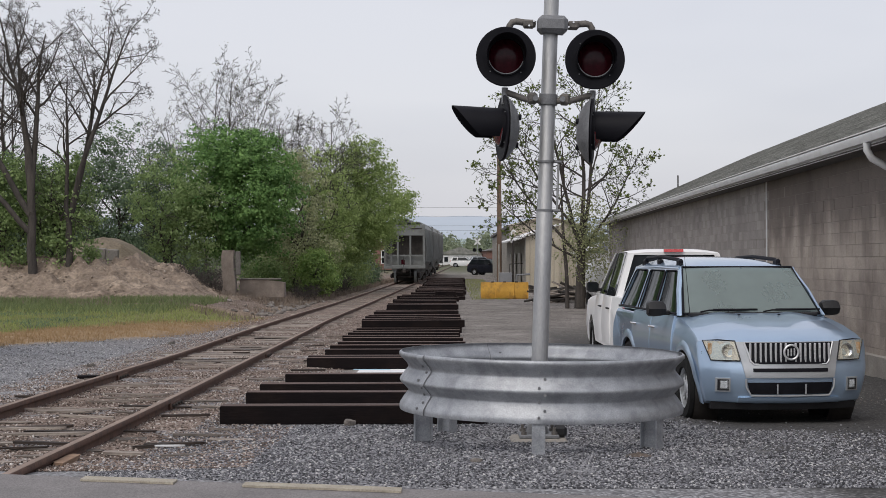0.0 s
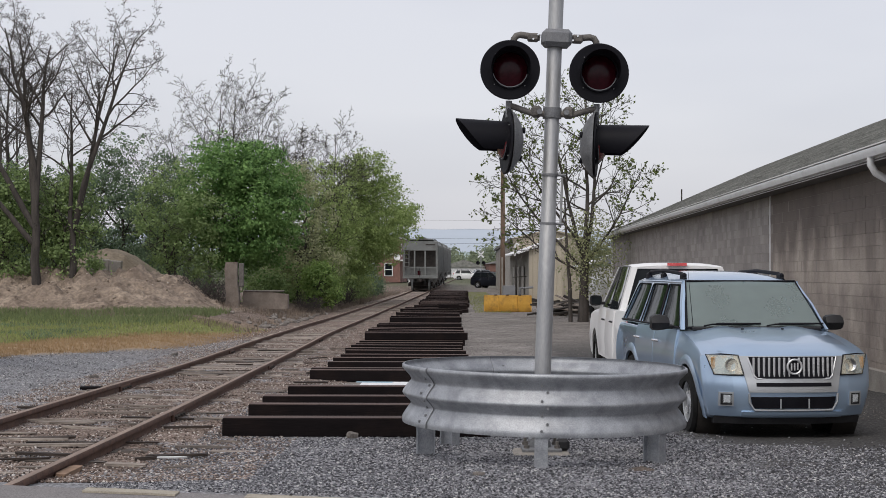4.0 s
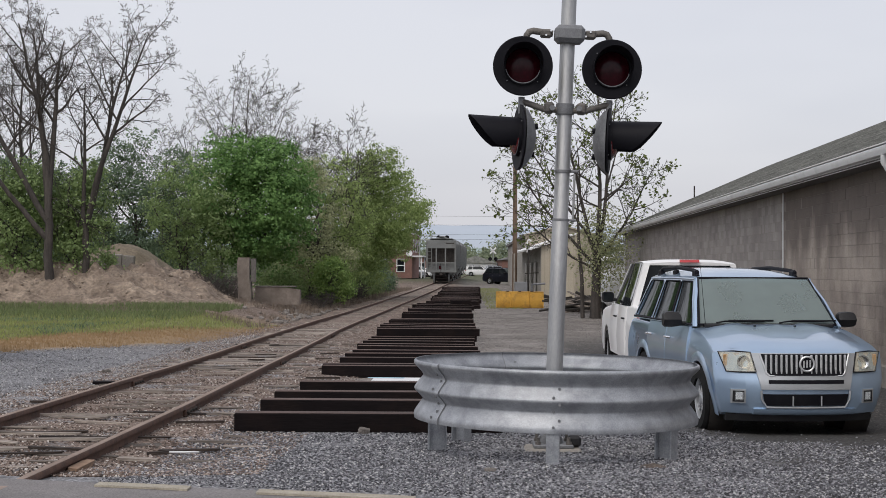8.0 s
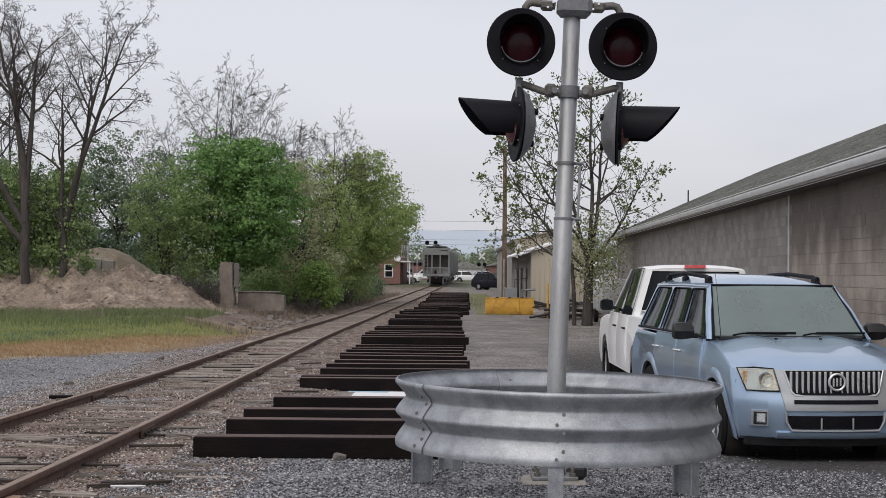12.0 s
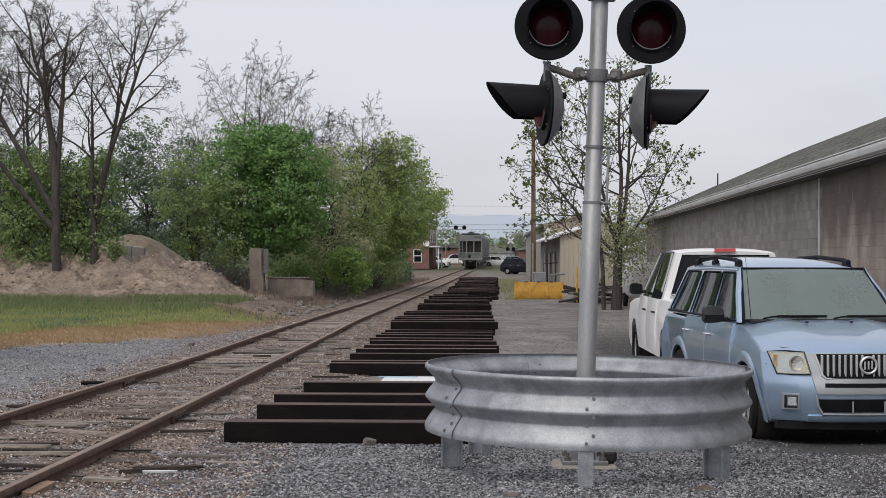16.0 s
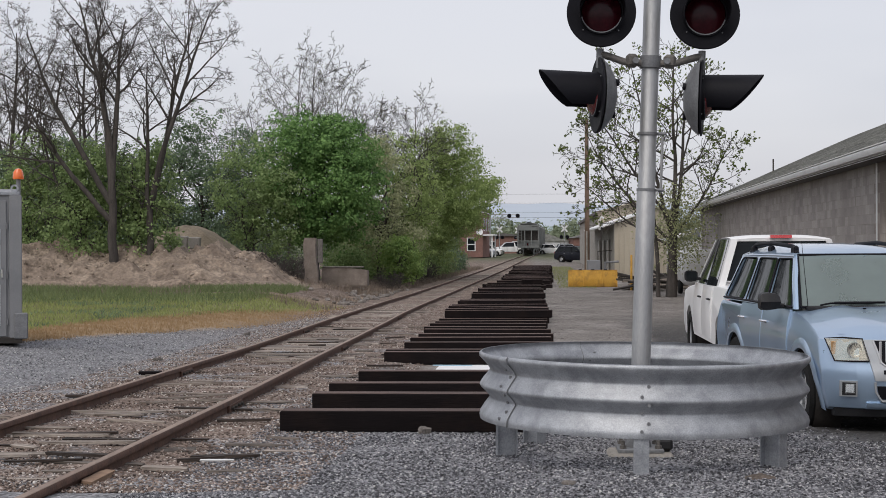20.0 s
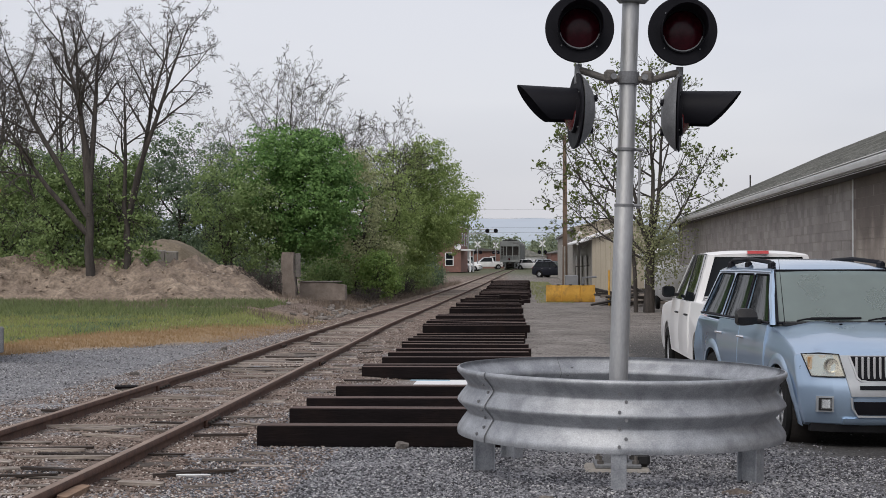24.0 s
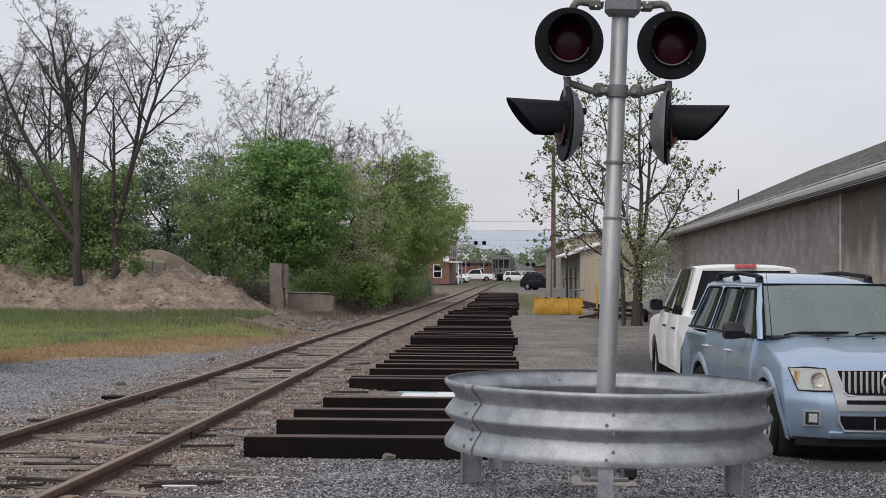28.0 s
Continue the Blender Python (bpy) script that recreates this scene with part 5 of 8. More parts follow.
    part("grille_frame", Geo().pipe([(x, B.front_y(x, z) - 0.014, z) for x, z in ((-0.458, 0.868), (-0.43, 0.78), (-0.40, 0.68), (-0.37, 0.652), (0.37, 0.652), (0.40, 0.68), (0.43, 0.78), (0.458, 0.868))], 0.010, 6), M_BRIGHT, gr, "silver grille surround")
    bd = part("badge", Geo().lathe([(0.062, 0.0), (0.082, 0.0), (0.082, 0.014), (0.072, 0.020), (0.062, 0.014)], 32, pose(0.0, B.front_y(0, 0.77) - 0.030, 0.772, 90, 0, 0), closed=True), M_BRIGHT, gr, "round chrome emblem ring")
    part("badge_field", Geo().lathe([(0.0, 0.006), (0.064, 0.006)], 24, pose(0.0, B.front_y(0, 0.77) - 0.030, 0.772, 90, 0, 0)), M_BLACK, bd)
    for k in (-1, 0, 1):
        part("badge_stroke", Geo().box(k * 0.032, B.front_y(0, 0.77) - 0.040, 0.772 + k * 0.004, 0.016, 0.008, 0.075, 0.003, None), M_BRIGHT, bd)
    sb = part("silver_panel", B.front_patch(-0.535, 0.535, 0.515, 0.875, 0.010, 0.02, 14, 8, taper=0.15), M_SILVER, o, "silver panel below the grille")
    part("slot", B.front_patch(-0.385, 0.385, 0.575, 0.612, 0.015, 0.02, 8, 2), M_BLACK, sb, "narrow black slot")
    part("intake", B.front_patch(-0.435, 0.435, 0.355, 0.470, 0.010, 0.02, 8, 3, taper=0.05), M_BLACK, sb, "black lower intake")
    part("intake_frame", Geo().pipe([(x, B.front_y(x, z) - 0.010, z) for x, z in ((-0.455, 0.505), (-0.45, 0.42), (-0.40, 0.338), (0.0, 0.335), (0.40, 0.338), (0.45, 0.42), (0.455, 0.505))], 0.012, 6), M_SILVER, sb, "silver intake surround")
    part("lower_lip", B.front_patch(-0.52, 0.52, 0.262, 0.318, 0.012, 0.03, 10, 3), paint, sb)
    for x in (-0.145, 0.145):
        part("intake_divider", Geo().box(x, B.front_y(x, 0.4) - 0.020, 0.40, 0.014, 0.012, 0.105, 0.003), M_SILVER, sb)
    part("valance", Geo().loft([[(x, B.front_y(x, 0.25) + 0.02, 0.19), (x, B.front_y(x, 0.25) - 0.0, 0.265), (x, B.front_y(x, 0.25) + 0.10, 0.265), (x, B.front_y(x, 0.25) + 0.10, 0.19)] for x in np.linspace(-0.75, 0.75, 9)]), M_PLASTIC, o, "black valance under the bumper")
    if detail:
        part("antenna", Geo().tube((-0.70, -0.98, 1.08), (-0.74, -0.90, 1.75), 0.004, 0.002, 6), M_BLACK, o, "thin black antenna")
    return o


def pickup(name, m, paint, label, group="", cab_end=0.95):
    o = thing(name, m, label, "pickup truck", group)
    front = [(-2.80, 0.36), (-2.88, 0.42), (-2.90, 0.55), (-2.90, 0.68), (-2.87, 0.75), (-2.87, 0.95), (-2.84, 1.10)]
    top = [(-2.75, 1.16), (-2.55, 1.19), (-2.0, 1.23), (-1.45, 1.26), (-1.3, 1.27), (0.0, 1.27), (1.0, 1.30), (2.0, 1.30), (2.85, 1.30)]
    rear = [(2.88, 1.25), (2.89, 1.0), (2.89, 0.75), (2.95, 0.70), (2.95, 0.55), (2.88, 0.45), (2.6, 0.45)]
    width = [(0.3, 0.95), (0.5, 0.985), (0.75, 1.0), (1.0, 0.99), (1.2, 0.965), (1.32, 0.95)]
    B = Body(1.0, front, top, rear, 0.44, (-1.88, 1.75), 0.47, width, nose=0.14, hub=0.40)
    part("body", B.shell(), paint, o, angle=32)
    part("bed_liner", Geo().box(0, 1.9, 1.305, 1.55, 1.75, 0.012), M_PLASTIC, o, "black bed cover")
    zb, zt, XB, XT = 1.26, 1.92, 0.90, 0.70
    rings = []
    for k, y in enumerate((-0.62, -0.55, -0.2, 0.4, 0.78, 0.84)):
        lift = (-0.02, 0.01, 0.04, 0.045, 0.03, 0.0)[k]
        row = [(XT * u, y, zt + lift + 0.02 - 0.04 * abs(u) ** 3.5) for u in np.linspace(-1, 1, 13)]
        row += [(XT * 0.95 * u, y, zt - 0.03) for u in np.linspace(1, -1, 13)]
        rings.append(row)
    part("roof", Geo().loft(rings), paint, o, angle=50)
    for s in (-1, 1):
        part("a_pillar", bar((s * XB, -1.38, zb - 0.02), (s * XT, -0.60, zt), 0.09, 0.05), paint, o)
        part("b_pillar", bar((s * (XB - 0.01), -0.28, zb - 0.02), (s * (XT - 0.01), -0.22, zt), 0.07, 0.04), M_BLACK, o, "black window pillar")
        part("c_pillar", Geo().loft([[(s * (x - 0.05), y - 0.14, z), (s * x, y - 0.14, z), (s * x, y + 0.08, z), (s * (x - 0.09), y + 0.10, z)] for x, y, z in ((XB, 0.92, zb - 0.02), (XT, 0.82, zt))]), paint, o)
        for nm, y0, y1, y2, y3 in (("front_side_window", -1.32, -0.31, -0.25, -0.58), ("rear_side_window", -0.25, 0.80, 0.70, -0.19)):
            c = [(s * (XB + 0.004), y0, zb - 0.01), (s * (XB + 0.004), y1, zb - 0.01), (s * (XT + 0.004), y2, zt), (s * (XT + 0.004), y3, zt)]
            part(nm, pane(c if s < 0 else [c[1], c[0], c[3], c[2]], 0.006, 0.012), M_GLASS, o, "dark side glass")
        d1 = part("front_door", B.side_patch(s, [(-1.25, -0.27, 0.50), (-1.32, -0.27, 0.70), (-1.32, -0.27, 1.25)]), paint, o)
        d2 = part("rear_door", B.side_patch(s, [(-0.25, 0.82, 0.50), (-0.25, 0.85, 1.25)]), paint, o)
        for d, y in ((d1, -0.42), (d2, 0.70)):
            x = B.half * B.w(1.05) + 0.02
            part("door_handle", Geo().pipe([(s * (x - 0.015), y - 0.09, 1.06), (s * (x + 0.018), y - 0.06, 1.065), (s * (x + 0.018), y + 0.06, 1.065), (s * (x - 0.015), y + 0.09, 1.06)], 0.014, 8), M_PLASTIC, d)
        for ya in B.axles:
            part("arch_liner", Geo().lathe([(0.465, -0.16), (0.465, 0.10)], 18, pose(s * 0.82, ya, 0.40, 0, 90, 0)), M_IRON, o)
            wheel(o, s * 0.86, ya, s, 0.40, 0.26)
        mirror_of(o, s * 0.93, -1.05, 1.36, s, M_PLASTIC)
        part("tail_lamp", Geo().box(s * 0.91, 2.85, 1.0, 0.14, 0.10, 0.42, 0.03), M_REDLAMP, o, "red tail lamp")
        part("headlight", B.front_patch(s * 0.50, s * 0.93, 0.80, 1.06, 0.012, 0.05, 6, 4), M_HEADLAMP, o, "clear headlamp")
    part("windshield", pane([(-XB + 0.05, -1.38, zb), (XB - 0.05, -1.38, zb), (XT - 0.03, -0.60, zt + 0.01), (-XT + 0.03, -0.60, zt + 0.01)], 0.006, 0.03), M_GLASS, o)
    part("rear_window", pane([(XB - 0.10, 0.93, zb + 0.03), (-XB + 0.10, 0.93, zb + 0.03), (-XT + 0.04, 0.82, zt - 0.04), (XT - 0.04, 0.82, zt - 0.04)], 0.006, 0.01), M_GLASS, o, "dark rear window")
    part("cab_back", Geo().box(0, 0.90, 1.27, 1.75, 0.10, 0.12, 0.02), paint, o)
    part("brake_lamp", Geo().loft([[(x, 0.83, zt + 0.015), (x, 0.90, zt + 0.015), (x, 0.88, zt + 0.06), (x, 0.82, zt + 0.06)] for x in (-0.15, 0.15)]), M_REDLAMP, o, "red high brake lamp at the cab roof")
    part("grille", B.front_patch(-0.48, 0.48, 0.80, 1.06, 0.012, 0.03, 8, 4), M_PLASTIC, o, "dark grille")
    part("front_bumper", B.front_patch(-0.95, 0.95, 0.46, 0.70, 0.03, 0.05, 10, 4), M_CHROME, o, "chrome front bumper")
    part("rear_bumper", Geo().box(0, 2.95, 0.58, 1.8, 0.16, 0.20, 0.04), M_CHROME, o, "chrome rear bumper")
    part("tailgate", Geo().box(0, 2.892, 1.0, 1.5, 0.03, 0.50, 0.01), paint, o)
    part("underbody", Geo().box(0, 0, 0.48, 1.4, 5.0, 0.16, 0.03), M_IRON, o, "dark underside")
    part("cab_interior", Geo().box(0, -0.2, 1.15, 1.6, 1.7, 0.3, 0.1), M_SEAT, o)
    return o


SUV_Z = float(land(3.4, 14.6))
suv("parked_suv", pose(3.225, 14.81, SUV_Z - 0.005, 0, 0, 5.5), M_BLUE, "pale blue metallic compact suv with chrome grille parked on gravel")
pickup("parked_pickup", pose(3.5, 21.3, float(land(3.5, 21)) - 0.01, 0, 0, 180.0), M_WPAINT, "white crew cab pickup truck parked behind the blue suv")


# ---- yard: pusher blade, poles, sheds, wires ----
def plow_box(m):
    o = thing("snow_pusher", m, "yellow steel snow pusher box standing on the gravel", "snow pusher")
    face = [(-0.10, 0.06), (-0.06, 0.0), (0.04, 0.0), (0.0, 0.08), (-0.06, 0.25), (-0.07, 0.45), (-0.04, 0.66), (0.03, 0.82), (0.02, 0.84), (-0.10, 0.80), (-0.13, 0.45)]
    part("blade", Geo().loft([[(x, y, z) for y, z in face] for x in (-1.2, 1.2)]), M_YELLOW, o)
    for x in (-1.2, 1.2):
        part("end_plate", Geo().loft([[(x + d, y, z) for y, z in ((-0.16, 0.02), (0.95, 0.0), (1.0, 0.10), (0.75, 0.52), (0.1, 0.80), (-0.12, 0.83))] for d in (-0.02, 0.02)]), M_YELLOW, o)
    for x in (-0.47, 0.47):
        part("rib", Geo().box(x, -0.125, 0.42, 0.05, 0.10, 0.76, 0.01), M_YELLOW, o)
    for x in (-0.62, 0.0, 0.62):
        part("hook", Geo().box(x, -0.08, 0.86, 0.16, 0.08, 0.06, 0.015), M_IRON, o)
    part("edge", Geo().box(0, -0.02, 0.03, 2.4, 0.04, 0.10, 0.01), M_IRON, o, "dark cutting edge")
    part("top_rail", Geo().box(0, -0.05, 0.83, 2.42, 0.12, 0.045, 0.01), M_YELLOW, o)


plow_box(pose(2.98, 72.0, float(land(3.0, 72.0)) + 0.002, 0, 0, -1))


def utility_pole(x, y, h, arm=False):
    o = thing("utility_pole", pose(x, y, float(land(x, y)) - 0.2), "brown wooden utility pole beside the yard lane", "utility pole")
    part("shaft", Geo().pipe([(0, 0, 0), (0.02, 0, h * 0.5), (0, 0, h)], [0.165, 0.145, 0.11], 14), M_WOODPOLE, o)
    part("guard", Geo().box(-0.02, -0.17, 1.6, 0.10, 0.05, 3.0, 0.01), M_CONC, o, "pale cable guard strip")
    if arm:
        a = part("crossarm", Geo().box(0, -0.15, h - 0.5, 2.2, 0.10, 0.12, 0.01), M_WOODPOLE, o)
        for k in (-1.0, -0.5, 0.5, 1.0):
            part("insulator", Geo().lathe([(0.0, 0.0), (0.05, 0.0), (0.06, 0.05), (0.03, 0.12), (0.0, 0.14)], 10, pose(k, -0.15, h - 0.44)), M_CONC, a)
    return o


utility_pole(3.30, 88, 10.0)


def wire(pts, name="overhead_wire"):
    solid(name, Geo().pipe(pts, 0.013, 5), M_BLACK, "thin black overhead wire sagging across the sky", "wire", "overhead wires")


for z, y, k in ((9.0, 190, 0.6), (8.2, 196, 0.8), (7.0, 205, 0.7), (6.6, 210, 0.9)):
    wire([(x, y, z - k * (1 - ((x - 8) / 68) ** 2)) for x in np.linspace(-60, 76, 26)])
    utility_pole(-60, y, z + 1.0)
    utility_pole(76, y, z + 1.0)


def siding_wall(o, x0, y0, x1, y1, z0, z1, z2, mat, pitch=0.30):
    """A ribbed metal wall between two plan points, z1 and z2 its heights at the ends."""
    n = max(2, int(math.hypot(x1 - x0, y1 - y0) / pitch))
    d = Vector((x1 - x0, y1 - y0, 0)).normalized()
    nrm = Vector((d.y, -d.x, 0))
    g = Geo()
    rings = []
    for k in range(n + 1):
        for u, off in ((0.0, 0.0), (0.68, 0.0), (0.76, 0.03), (0.92, 0.03)):
            t = min(1.0, (k + u) / (n + 1))
            p = Vector((x0 + (x1 - x0) * t, y0 + (y1 - y0) * t, 0)) - nrm * off * -1
            q = p - nrm * 0.15
            zt = z1 + (z2 - z1) * t
            rings.append([(p.x, p.y, z0), (p.x, p.y, zt), (q.x, q.y, zt), (q.x, q.y, z0)])
    return part("wall", g.loft(rings), mat, o, angle=20)


def tan_shed():
    o = thing("metal_shed", pose(0, 0, 0), "tan ribbed metal shed with a lower lean-to front behind the yard", "shed")
    g0 = -0.7
    # low front bay under a roof that rises away from the lane
    xa, ya, xb, yb = 4.75, 84.0, 4.35, 101.0
    siding_wall(o, xb, yb, xa, ya, g0, 2.85, 2.85, M_SHADESIDING)
    siding_wall(o, xa, ya, xa + 2.0, ya - 0.1, g0, 2.95, 3.56, M_TAN)
    part("front_roof", Geo().loft([[(x - 0.75, y, 2.55), (x + 2.1, y, 3.55), (x + 2.1, y, 3.63), (x - 0.75, y, 2.64)] for x, y in ((xa, ya - 0.3), (xb, yb))]), M_WHITE, o, "white metal lean-to roof")
    # taller hall behind
    xc, yc, xd, yd = 4.55, 101.0, 4.9, 150.0
    siding_wall(o, xd, yd, xc, yc, g0, 3.85, 3.85, M_SHADESIDING)
    siding_wall(o, xc, yc, xc + 2.6, yc - 0.1, g0, 3.85, 4.50, M_TAN)
    siding_wall(o, xc + 2.6, yc - 0.1, xc + 5.2, yc - 0.2, g0, 4.50, 3.85, M_TAN)
    part("roof", Geo().loft([[(x - 0.12, y, 3.83), (x + 2.6, y, 4.51), (x + 5.3, y, 3.83), (x + 5.3, y, 3.93), (x + 2.6, y, 4.61), (x - 0.12, y, 3.93)] for x, y in ((xc, yc - 0.4), (xd, yd))]), M_TAN, o, "tan metal roof")
    part("eave_trim", Geo().loft([[(x - 0.20, y, 3.72), (x - 0.13, y, 3.72), (x - 0.13, y, 3.94), (x - 0.20, y, 3.94)] for x, y in ((xc, yc - 0.3), (xd, yd))]), M_DARKWOOD, o, "dark eave trim")
    for k, y in enumerate((88.0, 92.0, 96.0)):
        x = xa + (y - ya) * (xb - xa) / (yb - ya)
        d = part("door", Geo().box(x - 0.06, y, 0.6, 0.08, 2.4, 2.5, 0.02), M_SHADESIDING, o, "grey roll door")
        for e in (-1.25, 1.25):
            part("door_jamb", Geo().box(x - 0.10, y + e, 0.6, 0.06, 0.12, 2.6), M_SHADESIDING, d)
    part("awning_pipe", Geo().pipe([(xa - 0.78, 83.7, -0.6), (xa - 0.78, 83.7, 2.5), (xa - 0.74, 83.7, 2.6)], 0.055, 8), M_IRON, o, "dark standing pipe")
    part("vent_hood", Geo().pipe([(xa - 0.88, 83.6, 2.45), (xa - 0.88, 83.6, 3.1), (xa - 0.76, 83.6, 3.2), (xa - 0.64, 83.6, 3.1)], 0.06, 8), M_WHITE, o, "white bent vent pipe")
    box = part("meter_box", Geo().box(xa - 1.25, 83.2, 0.05, 0.75, 0.5, 1.3, 0.03), M_GREYBOX, o, "grey electrical box")
    part("conduit", Geo().pipe([(xa - 1.0, 83.2, 0.6), (xa - 1.0, 83.2, 1.2), (xa - 0.2, 83.4, 1.25)], 0.03, 6), M_IRON, box)
    part("meter_pipe", Geo().pipe([(xa - 0.6, 83.3, -0.6), (xa - 0.6, 83.3, 0.55), (xa + 0.2, 83.5, 0.60)], 0.07, 8), M_CAST, o, "grey bent service pipe")


tan_shed()


def white_shed():
    """The low pale lean-to between the warehouse and the tree."""
    o = thing("lean_to", pose(0, 0, 0), "small white lean-to with a sloping roof at the warehouse end", "lean-to")
    y0 = 71.5
    part("wall", Geo().box(8.3, y0 + 2.2, 0.6, 2.6, 4.2, 2.4, 0.02), M_WHITE, o)
    part("roof", Geo().loft([[(6.7, y, 1.75), (9.7, y, 2.7), (9.7, y, 2.8), (6.7, y, 1.85)] for y in (y0 - 0.3, y0 + 4.6)]), M_WHITE, o)
    part("hood", Geo().loft([[(x, y0 - 3.2, 1.9), (x, y0 - 2.5, 2.25), (x, y0 - 2.5, 2.32), (x, y0 - 3.2, 1.97)] for x in (7.5, 9.0)]), M_CAST, o, "grey porch hood")


white_shed()


def trailer():
    o = thing("box_trailer", pose(7.05, 62.0, float(land(7, 62))), "rounded white enclosed trailer parked by the wall", "trailer")
    part("body", Geo().box(0, 0, 1.15, 1.5, 2.6, 1.5, 0.18), M_WHITE, o, angle=50)
    for s in (-1, 1):
        part("tyre", Geo().lathe([(0.0, -0.09), (0.26, -0.09), (0.30, -0.05), (0.30, 0.05), (0.26, 0.09), (0.0, 0.09)], 20, pose(s * 0.72, 0.2, 0.30, 0, 90, 0)), M_TYRE, o)
    part("tongue", Geo().pipe([(0, -1.2, 0.45), (0, -1.9, 0.42), (0, -1.9, 0.0)], 0.04, 8), M_IRON, o)


trailer()


def scrap(x, y, k, seed):
    r = np.random.default_rng(seed)
    o = thing("scrap_timber", pose(x, y, float(land(x, y))), "heap of dark scrap timber and pipes on the ground", "scrap heap", "scrap heaps by the shed")
    for _ in range(k):
        a, ln = r.uniform(-40, 40), r.uniform(0.8, 2.2)
        part("scrap_piece", Geo().box(0, 0, 0, ln, r.uniform(0.08, 0.22), r.uniform(0.05, 0.14), 0.01), M_IRON if r.random() < 0.7 else M_OLDTIE, o).matrix_basis = pose(r.normal(0, 0.7), r.normal(0, 0.8), r.uniform(0.05, 0.55), r.normal(0, 8), r.normal(0, 10), a)


scrap(5.6, 66.5, 24, 1)
scrap(6.6, 69.5, 22, 2)
scrap(5.9, 72.5, 14, 3)
for k, (px, py, ph) in enumerate(((4.55, 66.8, 1.6), (4.75, 66.4, 1.3))):
    solid("yellow_bollard" if k == 0 else "steel_post", Geo().lathe([(0.0, 0.0), (0.05, 0.0), (0.05, ph), (0.035, ph + 0.04), (0.0, ph + 0.05)], 12), M_YELLOW if k == 0 else M_IRON,
          "yellow painted steel bollard by the shed" if k == 0 else "thin dark steel post by the shed", "bollard", m=pose(px, py, float(land(px, py))))


# ---- grey equipment cabinet beside the crossing ----
def cabinet():
    o = thing("equipment_cabinet", pose(-8.34, 22.6, -0.03, 0, 0, 21), "grey steel equipment cabinet with mesh vents and an orange beacon", "cabinet")
    w, d, h = 2.2, 1.3, 2.42
    body = Geo().loft([[(x, 0.0, 0.08), (x, 0.0, h), (x, d * 0.5, h + 0.10), (x, d, h), (x, d, 0.08)] for x in (-w, 0)])
    part("body", body, M_GREYBOX, o)
    part("skid", Geo().box(-w / 2, d / 2, 0.05, w + 0.1, d + 0.1, 0.10, 0.01), M_IRON, o, "dark skid under the cabinet")
    part("corner_post", Geo().box(-0.05, -0.02, h / 2, 0.20, 0.05, h - 0.05, 0.012), M_GREYBOX, o)
    part("foot_bracket", Geo().box(0.03, 0.0, 0.28, 0.22, 0.16, 0.42, 0.02), M_CAST, o)
    part("roof_edge", Geo().box(-w / 2, -0.01, h + 0.005, w + 0.05, 0.06, 0.06, 0.01), M_GALV, o)
    for k, x in enumerate((-0.62, -1.6)):
        dr = part("door", Geo().box(x, -0.018, h / 2, 0.86, 0.035, h - 0.22, 0.01), M_GREYBOX, o)
        for z in (0.62, 1.52):
            v = part("vent", Geo().box(x + 0.03, -0.042, z, 0.62, 0.012, 0.66, 0.004), M_SILVER, dr, "silver mesh vent")
            for j in range(15):
                part("vent_bar", Geo().box(x + 0.03, -0.05, z - 0.31 + 0.044 * j, 0.60, 0.008, 0.010), M_PLASTIC, v)
            for j in range(13):
                part("vent_bar", Geo().box(x + 0.03 - 0.29 + 0.048 * j, -0.052, z, 0.010, 0.008, 0.64), M_PLASTIC, v)
        part("handle", Geo().pipe([(x + 0.36, -0.03, 1.05), (x + 0.36, -0.08, 1.07), (x + 0.36, -0.08, 1.20), (x + 0.36, -0.03, 1.22)], 0.012, 6), M_CHROME, dr)
        for z in (0.35, 1.1, 1.9):
            part("hinge", Geo().tube((x + 0.44, -0.03, z - 0.05), (x + 0.44, -0.03, z + 0.05), 0.016, seg=8), M_CAST, dr)
        part("sign_plate", Geo().box(x, -0.040, 2.03, 0.46, 0.008, 0.16, 0.003), M_SILVER, dr)
    part("lifting_eye", Geo().lathe([(0.035, -0.015), (0.065, -0.015), (0.065, 0.015), (0.035, 0.015)], 16, pose(-0.06, 0.02, h + 0.09, 90, 0, 0), closed=True), M_GALV, o)
    b = part("beacon_post", Geo().tube((0.0, 0.06, h - 0.05), (0.0, 0.06, h + 0.24), 0.035, seg=10), M_GREYBOX, o)
    part("beacon", Geo().lathe([(0.0, 0.0), (0.085, 0.0), (0.09, 0.03), (0.075, 0.12), (0.045, 0.165), (0.0, 0.18)], 18, pose(0.0, 0.06, h + 0.24)), M_ORANGE, b, "orange beacon lamp")


cabinet()


# ---- old concrete, blocks and rubble by the far side ----
M_PIER = surface("stained_brown_concrete", (0.14, 0.115, 0.095), (0.26, 0.22, 0.19), 2.0, 0.92, 0, 0.5, 40, 0.4, (0.10, 0.075, 0.06), 1.2, 0.6)


